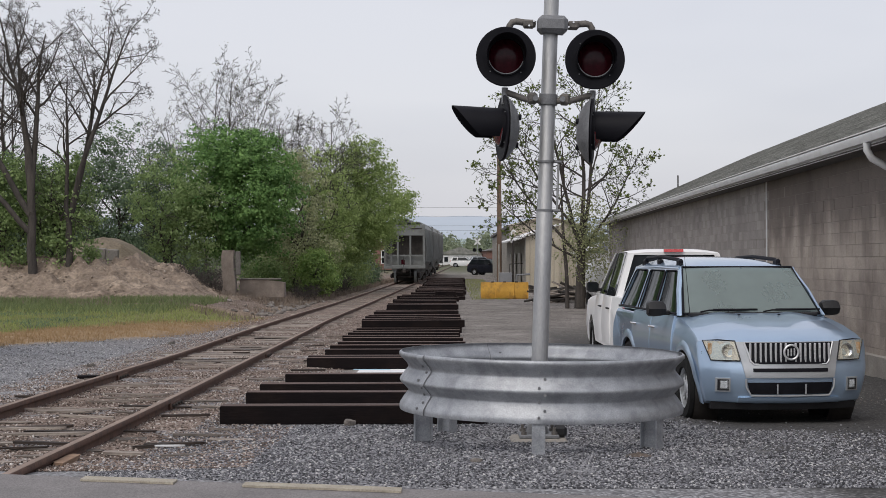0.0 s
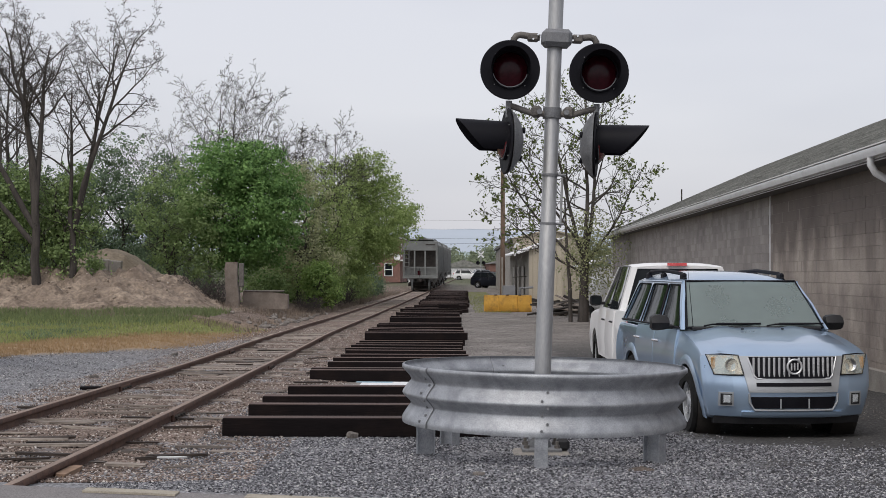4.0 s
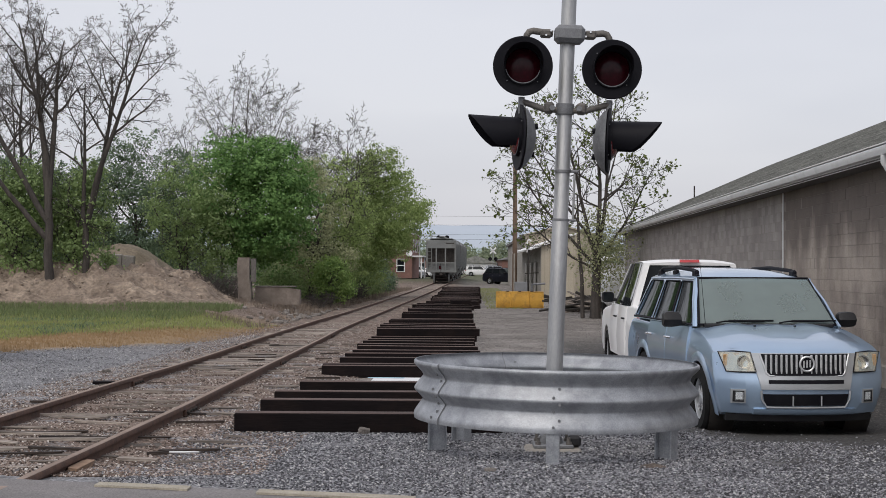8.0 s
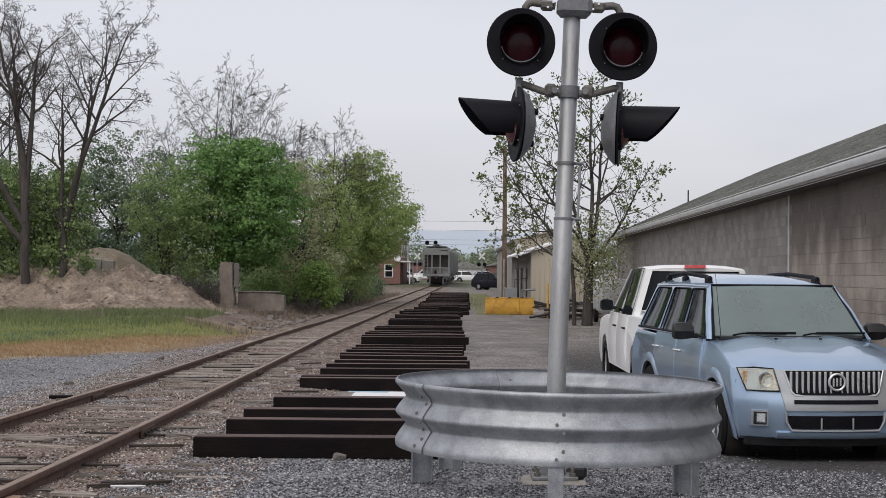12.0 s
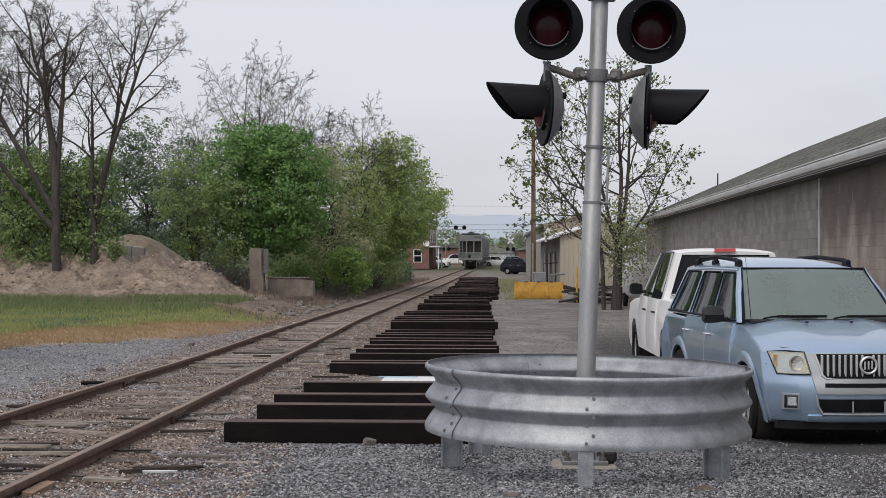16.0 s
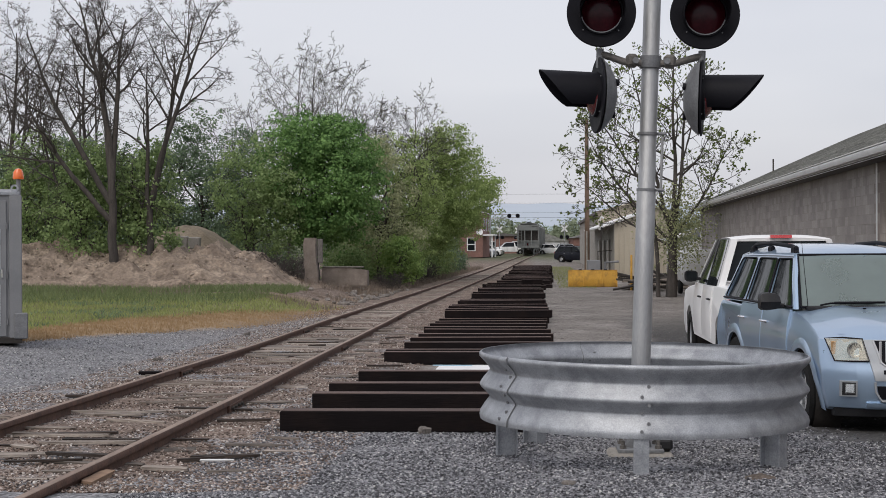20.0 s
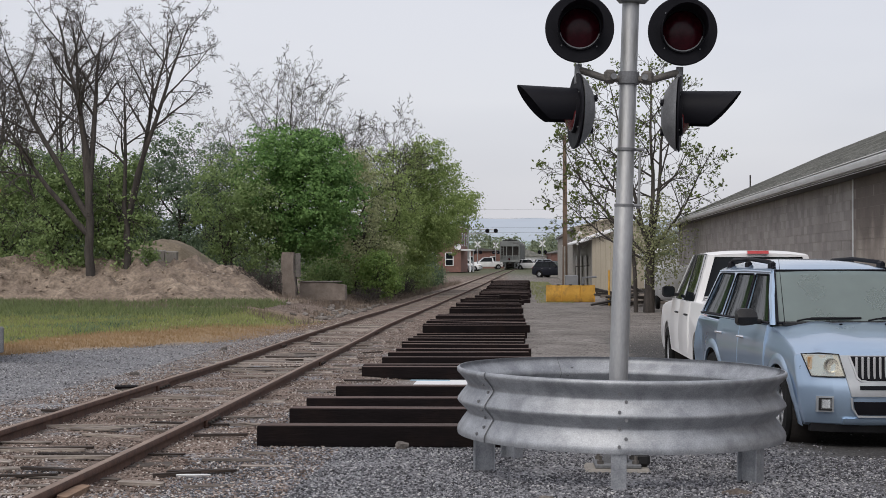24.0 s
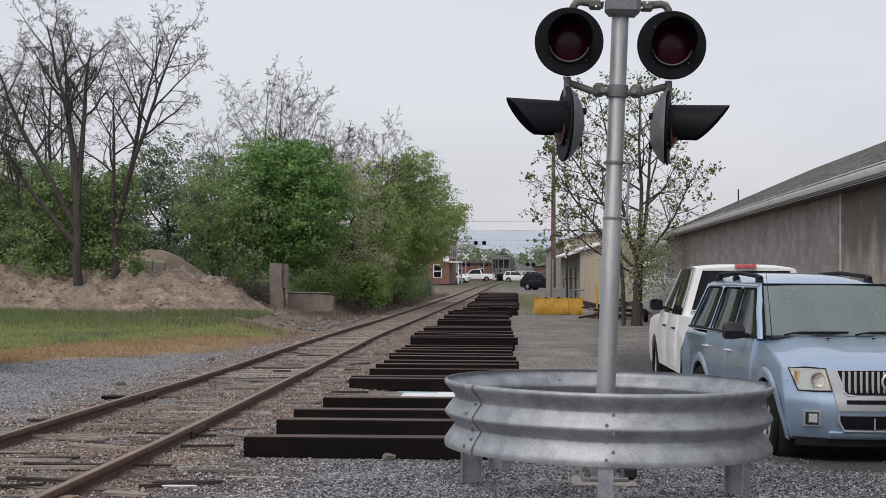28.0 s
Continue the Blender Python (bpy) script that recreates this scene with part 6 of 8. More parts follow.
def stump():
    o = thing("concrete_pier", pose(-9.3, 59.5, -0.15, 0, 0, 6), "broken old concrete pier standing in the weeds", "concrete pier")
    part("pier", Geo().loft([[(x * k + 0.05 * math.sin(z * 3 + x), y * k, z) for x, y in ((-0.27, -0.4), (0.25, -0.38), (0.27, 0.4), (-0.25, 0.42))] for z, k in ((0, 1.08), (0.6, 1.02), (1.2, 0.98), (1.75, 0.96), (2.05, 0.88))]), M_PIER, o, angle=60)
    part("rusty_plate", Geo().box(0.40, -0.25, 1.50, 0.22, 0.10, 1.0, 0.02), M_RUSTBAR, o, "rusty plate against the pier")


stump()


def low_wall():
    o = thing("low_concrete_wall", pose(-7.95, 60.5, -0.12, 0, 0, -3), "low broken concrete wall with a rough top", "wall fragment")
    part("wall", Geo().loft([[(x, -0.2, 0), (x, 0.25, 0), (x, 0.22, h), (x, -0.16, h)] for x, h in ((-1.0, 0.78), (-0.5, 0.80), (0.1, 0.74), (0.6, 0.70), (0.95, 0.62))]), M_PIER, o)
    part("cap", Geo().box(-0.1, 0.03, 0.775, 1.7, 0.46, 0.06, 0.02), M_STONE, o, "paler crumbling top")


low_wall()
STONES = []
for k in range(5):
    r = np.random.default_rng(40 + k)
    bmx = bmesh.new()
    bmesh.ops.create_icosphere(bmx, subdivisions=2, radius=0.5)
    for v in bmx.verts:
        v.co *= 1 + 0.28 * noise.noise(v.co * 2.2 + Vector((k * 9, 0, 0)))
        v.co.x = max(-0.42, min(0.40, v.co.x)) * 1.5
        v.co.y = max(-0.36, min(0.38, v.co.y)) + 0.15 * v.co.x
        v.co.z = max(-0.30, min(0.24 + 0.2 * v.co.y, v.co.z)) * 0.8
    me = bpy.data.meshes.new("rubble_stone")
    bmx.to_mesh(me)
    bmx.free()
    me.materials.append(M_STONE)
    STONES.append(me)


def rubble():
    r = np.random.default_rng(5)
    for k in range(210):
        y = min(70, max(49, r.normal(59, 6.0)))
        x = track(y)[0] - 1.75 - abs(r.normal(0, 0.75))
        if k > 150:
            x, y = r.uniform(-13, -7.5), r.normal(61, 1.5)
        s = abs(r.normal(0.03, 0.10)) + 0.06
        solid("rubble_stone", STONES[k % 5], None, "pale broken concrete rubble piece lying in the weeds", "rubble", "rubble heap by the low wall",
              m=pose(x, y, float(land(x, y)) + s * 0.18, r.normal(0, 15), r.normal(0, 15), r.uniform(0, 360)) @ Matrix.Diagonal((s, s, s, 1)))


rubble()


HEAPS = []


def heap(name, cx, cy, prof, depth, mat, label, seed, x0, dx, rough=1.0):
    """A ridge of tipped earth; prof gives its height at even steps from x0."""
    g = Geo()
    nx, ny = 280, 70
    w = dx * (len(prof) - 1)
    for j in range(ny + 1):
        v = j / ny
        fall = min(1.0, v * 3.4) ** 0.7 * min(1.0, (1 - v) * 2.5) ** 0.7
        for i in range(nx + 1):
            x = x0 + w * i / nx
            h = lerp(x, [x0 + dx * k for k in range(len(prof))], prof)
            y = cy + (v - 0.35) * depth
            crag = abs(noise.noise((x * 0.9, y * 0.9, seed + 4))) + 0.5 * abs(noise.noise((x * 1.9, y * 1.9, seed + 7))) + 0.15 * abs(noise.noise((x * 4.2, y * 4.2, seed + 9))) - 0.34
            z = h * fall + (0.30 * noise.noise((x * 0.8, y * 0.8, seed)) + 0.7 * crag) * min(1, h * fall) * rough
            g.v.append((x, y, -0.12 + max(z, -0.1)))
    for j in range(ny):
        for i in range(nx):
            a = j * (nx + 1) + i
            g.f.append((a, a + 1, a + nx + 2, a + nx + 1))
    solid(name, g, mat, label, "earth mound", kind="structure", angle=60)
    HEAPS.append(np.array(g.v))


heap("earth_mound", 0, 57.5, [0.9, 1.2, 1.5, 1.6, 1.5, 1.3, 1.25, 1.1, 0.8, 1.2, 1.7, 1.75, 1.5, 1.45, 1.5, 1.45, 1.5, 1.55, 1.3, 0.75, 0.2, 0.0], 11.0, M_DIRT, "tipped heap of brown earth and broken rubble behind grass", 3, -33.0, 1.17)
heap("earth_mound_rear", 0, 67.0, [0, 0.5, 1.2, 2.0, 2.55, 2.7, 2.4, 1.8, 1.2, 0.7, 0.3, 0], 8.0, M_SAND, "taller smooth pile of tan earth", 8, -20.6, 0.85, 0.12)
for k, (bx, bz) in enumerate(((-16.3, 1.60), (-15.75, 1.64), (-15.2, 1.58), (-26.5, 1.2), (-25.6, 1.2), (-24.7, 1.15))):
    solid("concrete_block", Geo().box(0, 0, 0, 0.53, 0.5, 0.52, 0.03), M_CONC, "pale precast concrete block set in the earth heap", "concrete block", "concrete blocks in the heap", m=pose(bx, 63.5 if k < 3 else 63.0, bz + 0.14, 2, 3, 4))


# ---- hopper train rolling away ----
def wheelset(car, y):
    ax = part("wheelset", Geo().tube((-0.9, y, 0.42), (0.9, y, 0.42), 0.075, seg=10), M_IRON, car)
    for s in (-1, 1):
        part("rail_wheel", Geo().lathe([(0.0, -0.05), (0.10, -0.06), (0.36, -0.03), (0.455, -0.05), (0.455, -0.08), (0.49, -0.08), (0.42, 0.07), (0.36, 0.03), (0.10, 0.08), (0.0, 0.07)], 24, pose(s * 0.755, y, 0.42, 0, s * 90, 0)), M_HOPPER if abs(y) > 6 else M_IRON, ax, "worn steel wheel")
    return ax


def hopper_car(name, label, paint):
    """A covered hopper car; its tail faces -y and the rail head is z = 0."""
    o = thing(name, pose(0, 0, 0), label, "hopper car", "cars of the freight train")
    L = 7.4
    body = Geo().loft([[(-1.5, y, zb), (-1.5, y, 3.95), (-1.15, y, 4.42), (1.15, y, 4.42), (1.5, y, 3.95), (1.5, y, zb), (0.7, y, zb - (0.0 if abs(y) > 5.5 else 1.4)), (-0.7, y, zb - (0.0 if abs(y) > 5.5 else 1.4))]
                       for y, zb in ((-L + 1.0, 3.3), (-L + 1.9, 2.5), (-L + 3.2, 1.7), (-3.5, 1.5), (3.5, 1.5), (L - 3.2, 1.7), (L - 1.9, 2.5), (L - 1.0, 3.3))])
    part("body", body, paint, o, angle=25)
    part("roof_cap", Geo().box(0, 0, 4.44, 2.2, 2 * L - 0.6, 0.07, 0.02), paint, o)
    for y in np.arange(-6.0, 6.1, 2.0):
        part("roof_hatch", Geo().box(0, y, 4.53, 0.9, 1.4, 0.12, 0.03), paint, o)
    part("running_board", Geo().box(0, 0, 4.66, 0.5, 2 * L - 0.2, 0.04), M_CAST, o)
    for y in np.arange(-6.2, 6.3, 1.24):
        for s in (-1, 1):
            part("side_rib", Geo().box(s * 1.545, y, 2.75, 0.09, 0.11, 2.4, 0.01), paint, o)
    part("centre_sill", Geo().box(0, 0, 1.0, 0.55, 2 * L - 0.3, 0.36, 0.03), M_IRON, o)
    for e in (-1, 1):
        ye = e * (L - 0.12)
        f = part("end_sill", Geo().box(0, ye, 1.18, 3.05, 0.22, 0.26, 0.02), paint, o)
        part("top_plate", Geo().box(0, ye, 3.86, 3.0, 0.16, 0.80, 0.03), paint, f)
        for x in (-1.42, -0.50, 0.42, 1.42):
            part("end_post", Geo().box(x, ye, 2.45, 0.13 if abs(x) < 1 else 0.18, 0.14, 2.4, 0.01), paint, f)
        part("end_rail", Geo().box(0, ye, 2.02, 3.0, 0.10, 0.09, 0.01), paint, f)
        # Dark sheet and an added dark panel give the shade inside the end openings.
        part("slope_sheet", Geo().loft([[(x, e * (L - 2.9), 1.3), (x, e * (L - 0.75), 3.4), (x, e * (L - 0.78), 3.5), (x, e * (L - 3.0), 1.4)] for x in (-1.36, 1.36)]), M_IRON, f, "dark sloping end sheet with shade in its colour")
        part("recess", Geo().box(0, e * (L - 0.78), 2.35, 2.75, 0.05, 2.3), M_IRON, f, "dark panel added for the shade in the end recess")
        part("lower_panel", Geo().box(0, ye + e * -0.25, 1.62, 2.9, 0.06, 0.75, 0.02), paint, f, "lower end panel")
        for k in range(7):
            part("rung", Geo().tube((-1.42, ye + e * 0.13, 1.35 + 0.36 * k), (-0.98, ye + e * 0.13, 1.35 + 0.36 * k), 0.018, seg=6), paint, f)
        part("ladder_stile", Geo().box(-0.98, ye + e * 0.12, 2.5, 0.06, 0.05, 2.6), paint, f)
        for k, (x, w) in enumerate(((0.62, 0.34), (1.02, 0.52))):
            part("marking_bar", Geo().box(x, ye + e * 0.087, 3.98, w, 0.012, 0.10), M_IRON, f, "dark lettering bar")
        part("coupler", Geo().box(0, e * (L + 0.22), 0.88, 0.24, 0.65, 0.28, 0.05), M_IRON, o)
        part("air_hose", Geo().pipe([(0.4, e * L, 1.0), (0.45, e * (L + 0.25), 0.75), (0.40, e * (L + 0.3), 0.45)], 0.035, 8), M_TYRE, o)
        tr = part("truck_bolster", Geo().box(0, e * 5.4, 0.62, 2.1, 0.36, 0.26, 0.05), M_IRON, o)
        for s in (-1, 1):
            part("side_frame", Geo().box(s * 1.02, e * 5.4, 0.5, 0.16, 2.3, 0.30, 0.05), M_IRON, tr, "iron truck side frame")
        for d in (-0.87, 0.87):
            wheelset(o, e * 5.4 + d)
        for s in (-1, 1):
            part("end_step", Geo().box(s * 1.35, ye, 0.75, 0.32, 0.10, 0.05).box(s * 1.5, ye, 0.90, 0.04, 0.08, 0.36), M_IRON, o)
    return o


M_HOPPER_B = surface("darker_grey_car_paint", (0.17, 0.175, 0.17), (0.23, 0.235, 0.23), 0.8, 0.75, 0, 0.1, 20, 0.3, (0.11, 0.10, 0.09), 0.7, 0.5)
HOPPERS = [hopper_car("hopper_car", "pale grey covered hopper car at the tail of a train", M_HOPPER),
           hopper_car("hopper_car", "dark grey covered hopper car coupled in the train", M_HOPPER_B),
           hopper_car("hopper_car", "grey covered hopper car far along the train", M_HOPPER_B)]
flag = part("marker_flag", Geo().pipe([(-0.05, -7.75, 1.15), (-0.05, -7.78, 1.95)], 0.02, 6), M_IRON, HOPPERS[0])
part("flag_cloth", Geo().loft([[(-0.22, -7.80, 1.35 + z), (-0.05, -7.78, 1.38 + z), (0.04, -7.82, 1.33 + z)] for z in (0.0, 0.18, 0.36)], closed=False, caps=False), M_LENS, flag, "red marker flag")


# ---- the town beyond the yard ----
def brick_house():
    o = thing("brick_house", pose(-11.0, 192, 0.1, 0, 0, -4), "two-storey red brick house with white trim behind the trees", "house")
    part("wall", Geo().box(0, 0, 3.0, 9.6, 9, 6.0, 0.02), M_BRICK, o)
    part("roof", Geo().box(0, 0, 6.15, 10.4, 9.8, 0.3, 0.05), M_DARKWOOD, o, "flat dark roof")
    part("cornice", Geo().box(0, 0, 5.9, 9.9, 9.3, 0.22, 0.03), M_WHITE, o, "white cornice")
    for x in (-3.3, -1.1, 1.1, 3.3):
        for z in (1.7, 4.5):
            w = part("window", Geo().box(x, -4.53, z, 1.15, 0.08, 1.75, 0.01), M_WHITE, o, "white framed window")
            for e in (-0.42, 0.42):
                part("pane", Geo().box(x, -4.575, z + e, 0.9, 0.02, 0.72), M_GLASS, w)
    for y in (-2.8, 0.2, 3.0):
        w = part("window", Geo().box(4.83, y, 4.3, 0.08, 1.1, 1.7, 0.01), M_WHITE, o, "white framed window")
        part("pane", Geo().box(4.875, y, 4.3, 0.02, 0.85, 1.45), M_GLASS, w)
    part("porch_roof", Geo().box(5.4, -2.0, 2.9, 1.6, 5.0, 0.2, 0.03), M_WHITE, o, "white porch roof")
    for y in (-4.2, 0.2):
        part("porch_post", Geo().box(6.0, y, 1.4, 0.16, 0.16, 2.8), M_WHITE, o)
    part("dish", Geo().lathe([(0.0, 0.0), (0.3, 0.04), (0.45, 0.12)], 16, pose(4.4, -4.7, 3.3, 80, 0, 20)), M_WHITE, o, "white dish on the wall")


brick_house()


def long_house(x, y, w, d, h, ridge, mat, roofmat, label, turn=0):
    o = thing("far_building", pose(x, y, 0.2, 0, 0, turn), label, "building", "buildings of the town")
    part("wall", Geo().box(0, 0, h / 2, w, d, h, 0.02), mat, o)
    part("roof", Geo().loft([[(-w / 2 - 0.4, s * (d / 2 + 0.4), h - 0.05), (0, s * (d / 2 + 0.4), h + ridge), (w / 2 + 0.4, s * (d / 2 + 0.4), h - 0.05)] for s in (-1, 1)]), roofmat, o)
    n = max(2, int(w / 3))
    for k in range(n):
        wx_ = -w / 2 + w * (k + 0.5) / n
        win = part("window", Geo().box(wx_, -d / 2 - 0.03, h * 0.52, 1.0, 0.06, 1.2, 0.01), M_WHITE, o)
        part("pane", Geo().box(wx_, -d / 2 - 0.065, h * 0.52, 0.8, 0.02, 1.0), M_GLASS, win)


long_house(-5.2, 262, 8.0, 7, 3.2, 0.5, M_BRICK, M_DARKWOOD, "long low red brick building beyond the cross street")
long_house(3.0, 305, 9.0, 9, 2.4, 1.5, M_WHITE, M_SHINGLE, "white cottage with a grey gable roof in the town")
long_house(11.5, 300, 7.5, 8, 3.0, 0.9, M_BRICK, M_DARKWOOD, "low red brick town building under trees", 8)
long_house(21.0, 290, 8.5, 8, 3.4, 1.4, M_TAN, M_SHINGLE, "tan town building with a shingle roof", -6)
long_house(-14.5, 285, 9.0, 8, 3.6, 1.5, M_WHITE, M_SHINGLE, "white town house with a grey roof", 10)


def far_signal(x, y, turn):
    o = thing("far_crossing_signal", pose(x, y, float(land(x, y)), 0, 0, turn), "distant railway crossing signal with white crossed boards", "crossing signal", "crossing signals at the far street")
    part("mast", Geo().tube((0, 0, 0), (0, 0, 4.6), 0.07, seg=10), M_POLE, o)
    for a in (-45, 45):
        part("crossed_board", Geo().box(0, -0.10, 0, 1.25, 0.03, 0.22, 0, pose(0, 0, 3.95, 0, a, 0)), M_WHITE, o, "white crossed board")
    for s in (-1, 1):
        d = part("lamp_head", Geo().lathe([(0.0, 0.0), (0.28, 0.0), (0.28, 0.03), (0.15, 0.05), (0.15, 0.25), (0.0, 0.08)], 16, pose(s * 0.42, -0.12, 2.75, 90, 0, 0)), M_BLACK, o)
        part("arm", Geo().box(s * 0.2, -0.05, 2.75, 0.4, 0.06, 0.06), M_CAST, d)


far_signal(4.55, 206, -12)
far_signal(-5.0, 216, 12)
far_signal(-2.5, 238, 160)


def cantilever():
    o = thing("signal_cantilever", pose(-6.6, 222, 0.1), "far silver crossing cantilever with black lamp heads over the street", "signal cantilever")
    part("mast", Geo().tube((0, 0, 0), (0, 0, 6.6), 0.14, seg=10), M_POLE, o)
    for a, b in ((5.7, 5.9), (6.4, 6.3)):
        part("boom", Geo().tube((0, 0, a), (4.6, 0, b), 0.07, seg=8), M_POLE, o)
    for x in (3.0, 4.3):
        part("lamp_head", Geo().lathe([(0.0, 0.0), (0.33, 0.0), (0.33, 0.04), (0.16, 0.05), (0.16, 0.3), (0.0, 0.08)], 16, pose(x, -0.15, 6.15, 90, 0, 0)), M_BLACK, o)


cantilever()
suv("parked_dark_suv", pose(4.5, 150, float(land(4.5, 150)), 0, 0, 58), M_NAVY, "dark blue suv parked at the far end of the yard", detail=False)
pickup("far_pickup", pose(-3.9, 236, float(land(-4, 236)), 0, 0, -82), M_WPAINT, "white pickup truck on the far cross street")
suv("far_car", pose(-7.2, 198, float(land(-7, 198)), 0, 0, 70), M_SILVER, "silver car parked beside the brick house", False, "cars parked in the town")
suv("far_car", pose(-6.4, 212, float(land(-6, 212)), 0, 0, 75), M_WPAINT, "white car parked by the far street", False, "cars parked in the town")
suv("far_car", pose(2.9, 228, float(land(3, 228)), 0, 0, 80), M_WPAINT, "white car on the far cross street", False, "cars parked in the town")
suv("far_car", pose(5.9, 233, float(land(6, 233)), 0, 0, 100), M_SILVER, "grey car on the far cross street", False, "cars parked in the town")


# Distance haze is put into this pale colour, which also glows a little.
def haze_colour(name, c, glow):
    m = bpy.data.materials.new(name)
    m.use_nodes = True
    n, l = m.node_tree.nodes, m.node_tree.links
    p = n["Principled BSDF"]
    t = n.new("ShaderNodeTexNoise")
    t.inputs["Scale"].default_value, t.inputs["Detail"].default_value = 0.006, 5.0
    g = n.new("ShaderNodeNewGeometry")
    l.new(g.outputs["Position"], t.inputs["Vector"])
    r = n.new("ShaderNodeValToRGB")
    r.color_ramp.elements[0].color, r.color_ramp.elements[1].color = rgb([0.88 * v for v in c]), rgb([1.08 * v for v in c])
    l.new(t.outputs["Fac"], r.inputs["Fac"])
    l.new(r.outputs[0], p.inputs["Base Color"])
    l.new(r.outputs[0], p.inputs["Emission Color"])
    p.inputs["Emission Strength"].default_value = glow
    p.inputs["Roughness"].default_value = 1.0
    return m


def ridge(y, h, seed, mat, name, label):
    g = Geo()
    xs = np.linspace(-2600, 2600, 160)
    for x in xs:
        z = h * (0.82 + 0.22 * noise.noise((x * 0.0016, seed, 0)) + 0.05 * noise.noise((x * 0.009, seed, 3)))
        g.v += [(x, y, -5), (x, y + 60, z * 0.75), (x, y + 200, z), (x, y + 900, -5)]
    for i in range(len(xs) - 1):
        for k in range(3):
            a = 4 * i + k
            g.f.append((a, a + 4, a + 5, a + 1))
    solid(name, g, mat, label, "backdrop", kind="structure", angle=80)


ridge(3300, 128, 2, haze_colour("hazy_blue_hill", (0.30, 0.335, 0.385), 0.50), "backdrop_hills", "hazy blue distant ridge of hills")
ridge(2000, 40, 9, haze_colour("hazy_green_hill", (0.23, 0.28, 0.28), 0.40), "backdrop_foothills", "hazy grey-green wooded foothills")


# ---- trees and scrub ----
def grow(r, base, height, spread, lean=(0, 0), levels=4, kids=4, trunk=0.2, up=0.5, wig=0.12, first=0.35, ratios=(0.62, 0.62, 0.62, 0.62), thin=0.008, stem=0.5):
    """Limbs of a tree as lists of (points, radii), and the ends of its twigs."""
    limbs, tips = [], []

    def limb(p, d, ln, rad, lev):
        n = 5 if lev < 2 else 4
        pts, rads = [p.copy()], [rad]
        q, dd = p.copy(), d.copy()
        for k in range(n):
            dd = (dd + Vector(r.normal(0, wig * (0.35, 0.9, 1.15, 1.3, 1.4, 1.4)[lev], 3)) + Vector((0, 0, up * (0.10 if lev < 2 else 0.03)))).normalized()
            q = q + dd * (ln / n)
            pts.append(q.copy())
            rads.append(max(thin, rad * (1 - 0.55 * (k + 1) / n)))
        limbs.append((pts, rads, lev))
        if lev >= levels:
            tips.extend([pts[-1], pts[-2]])
            return
        m = kids + int(r.integers(0, 2)) if lev else kids + 2
        for c in range(m):
            t = first + (1 - first) * (c + r.uniform(0.2, 1.0)) / m if lev == 0 else r.uniform(0.25, 1.0)
            f = min(t * n, n - 0.001)
            i = int(f)
            o = pts[i].lerp(pts[i + 1], f - i)
            a = r.uniform(0, 2 * math.pi)
            side = (dd.orthogonal().normalized() * math.cos(a) + dd.cross(dd.orthogonal().normalized()) * math.sin(a))
            nd = (dd * r.uniform(0.55, 0.95) + side * spread * (1.0 if lev == 0 else 1.7) * r.uniform(0.6, 1.2) + Vector((0, 0, up * (0.5 if lev == 0 else 0.12)))).normalized()
            limb(o, nd, ln * ratios[lev] * r.uniform(0.75, 1.2), rads[i] * (0.68 if lev == 0 else 0.58), lev + 1)
        tips.append(pts[-1])

    d0 = Vector((lean[0], lean[1], 1)).normalized()
    limb(Vector(base), d0, height * stem, trunk, 0)
    return limbs, tips


def limb_geo(limbs):
    g = Geo()
    for pts, rads, lev in limbs:
        g.pipe(pts, rads, 8 if lev == 0 else (5 if lev < 2 else 3), caps=False)
    return g


def leaf_mesh(name, c, size, mat, r, flat=0.35, face=None):
    """Small folded leaves at the points c, as one mesh."""
    n = len(c)
    c = np.asarray(c, dtype=float)
    if face is None:
        nrm = r.normal(size=(n, 3))
    else:
        nrm = face + r.normal(0, 0.55, (n, 3)) + np.array([0, 0, 0.35])
    nrm /= np.linalg.norm(nrm, axis=1)[:, None] + 1e-9
    a = np.cross(nrm, r.normal(size=(n, 3)))
    a /= np.linalg.norm(a, axis=1)[:, None] + 1e-9
    b = np.cross(nrm, a)
    b /= np.linalg.norm(b, axis=1)[:, None] + 1e-9
    s = size * r.uniform(0.6, 1.3, (n, 1))
    v = np.stack([c - a * s * 0.5, c + b * s * flat, c + a * s * 0.5, c - b * s * flat], 1).reshape(-1, 3)
    me = bpy.data.meshes.new(name)
    me.vertices.add(4 * n)
    me.vertices.foreach_set("co", v.ravel())
    me.loops.add(4 * n)
    me.loops.foreach_set("vertex_index", np.arange(4 * n, dtype=np.int32))
    me.polygons.add(n)
    me.polygons.foreach_set("loop_start", np.arange(0, 4 * n, 4, dtype=np.int32))
    me.update()
    me.validate()
    me.materials.append(mat)
    return me


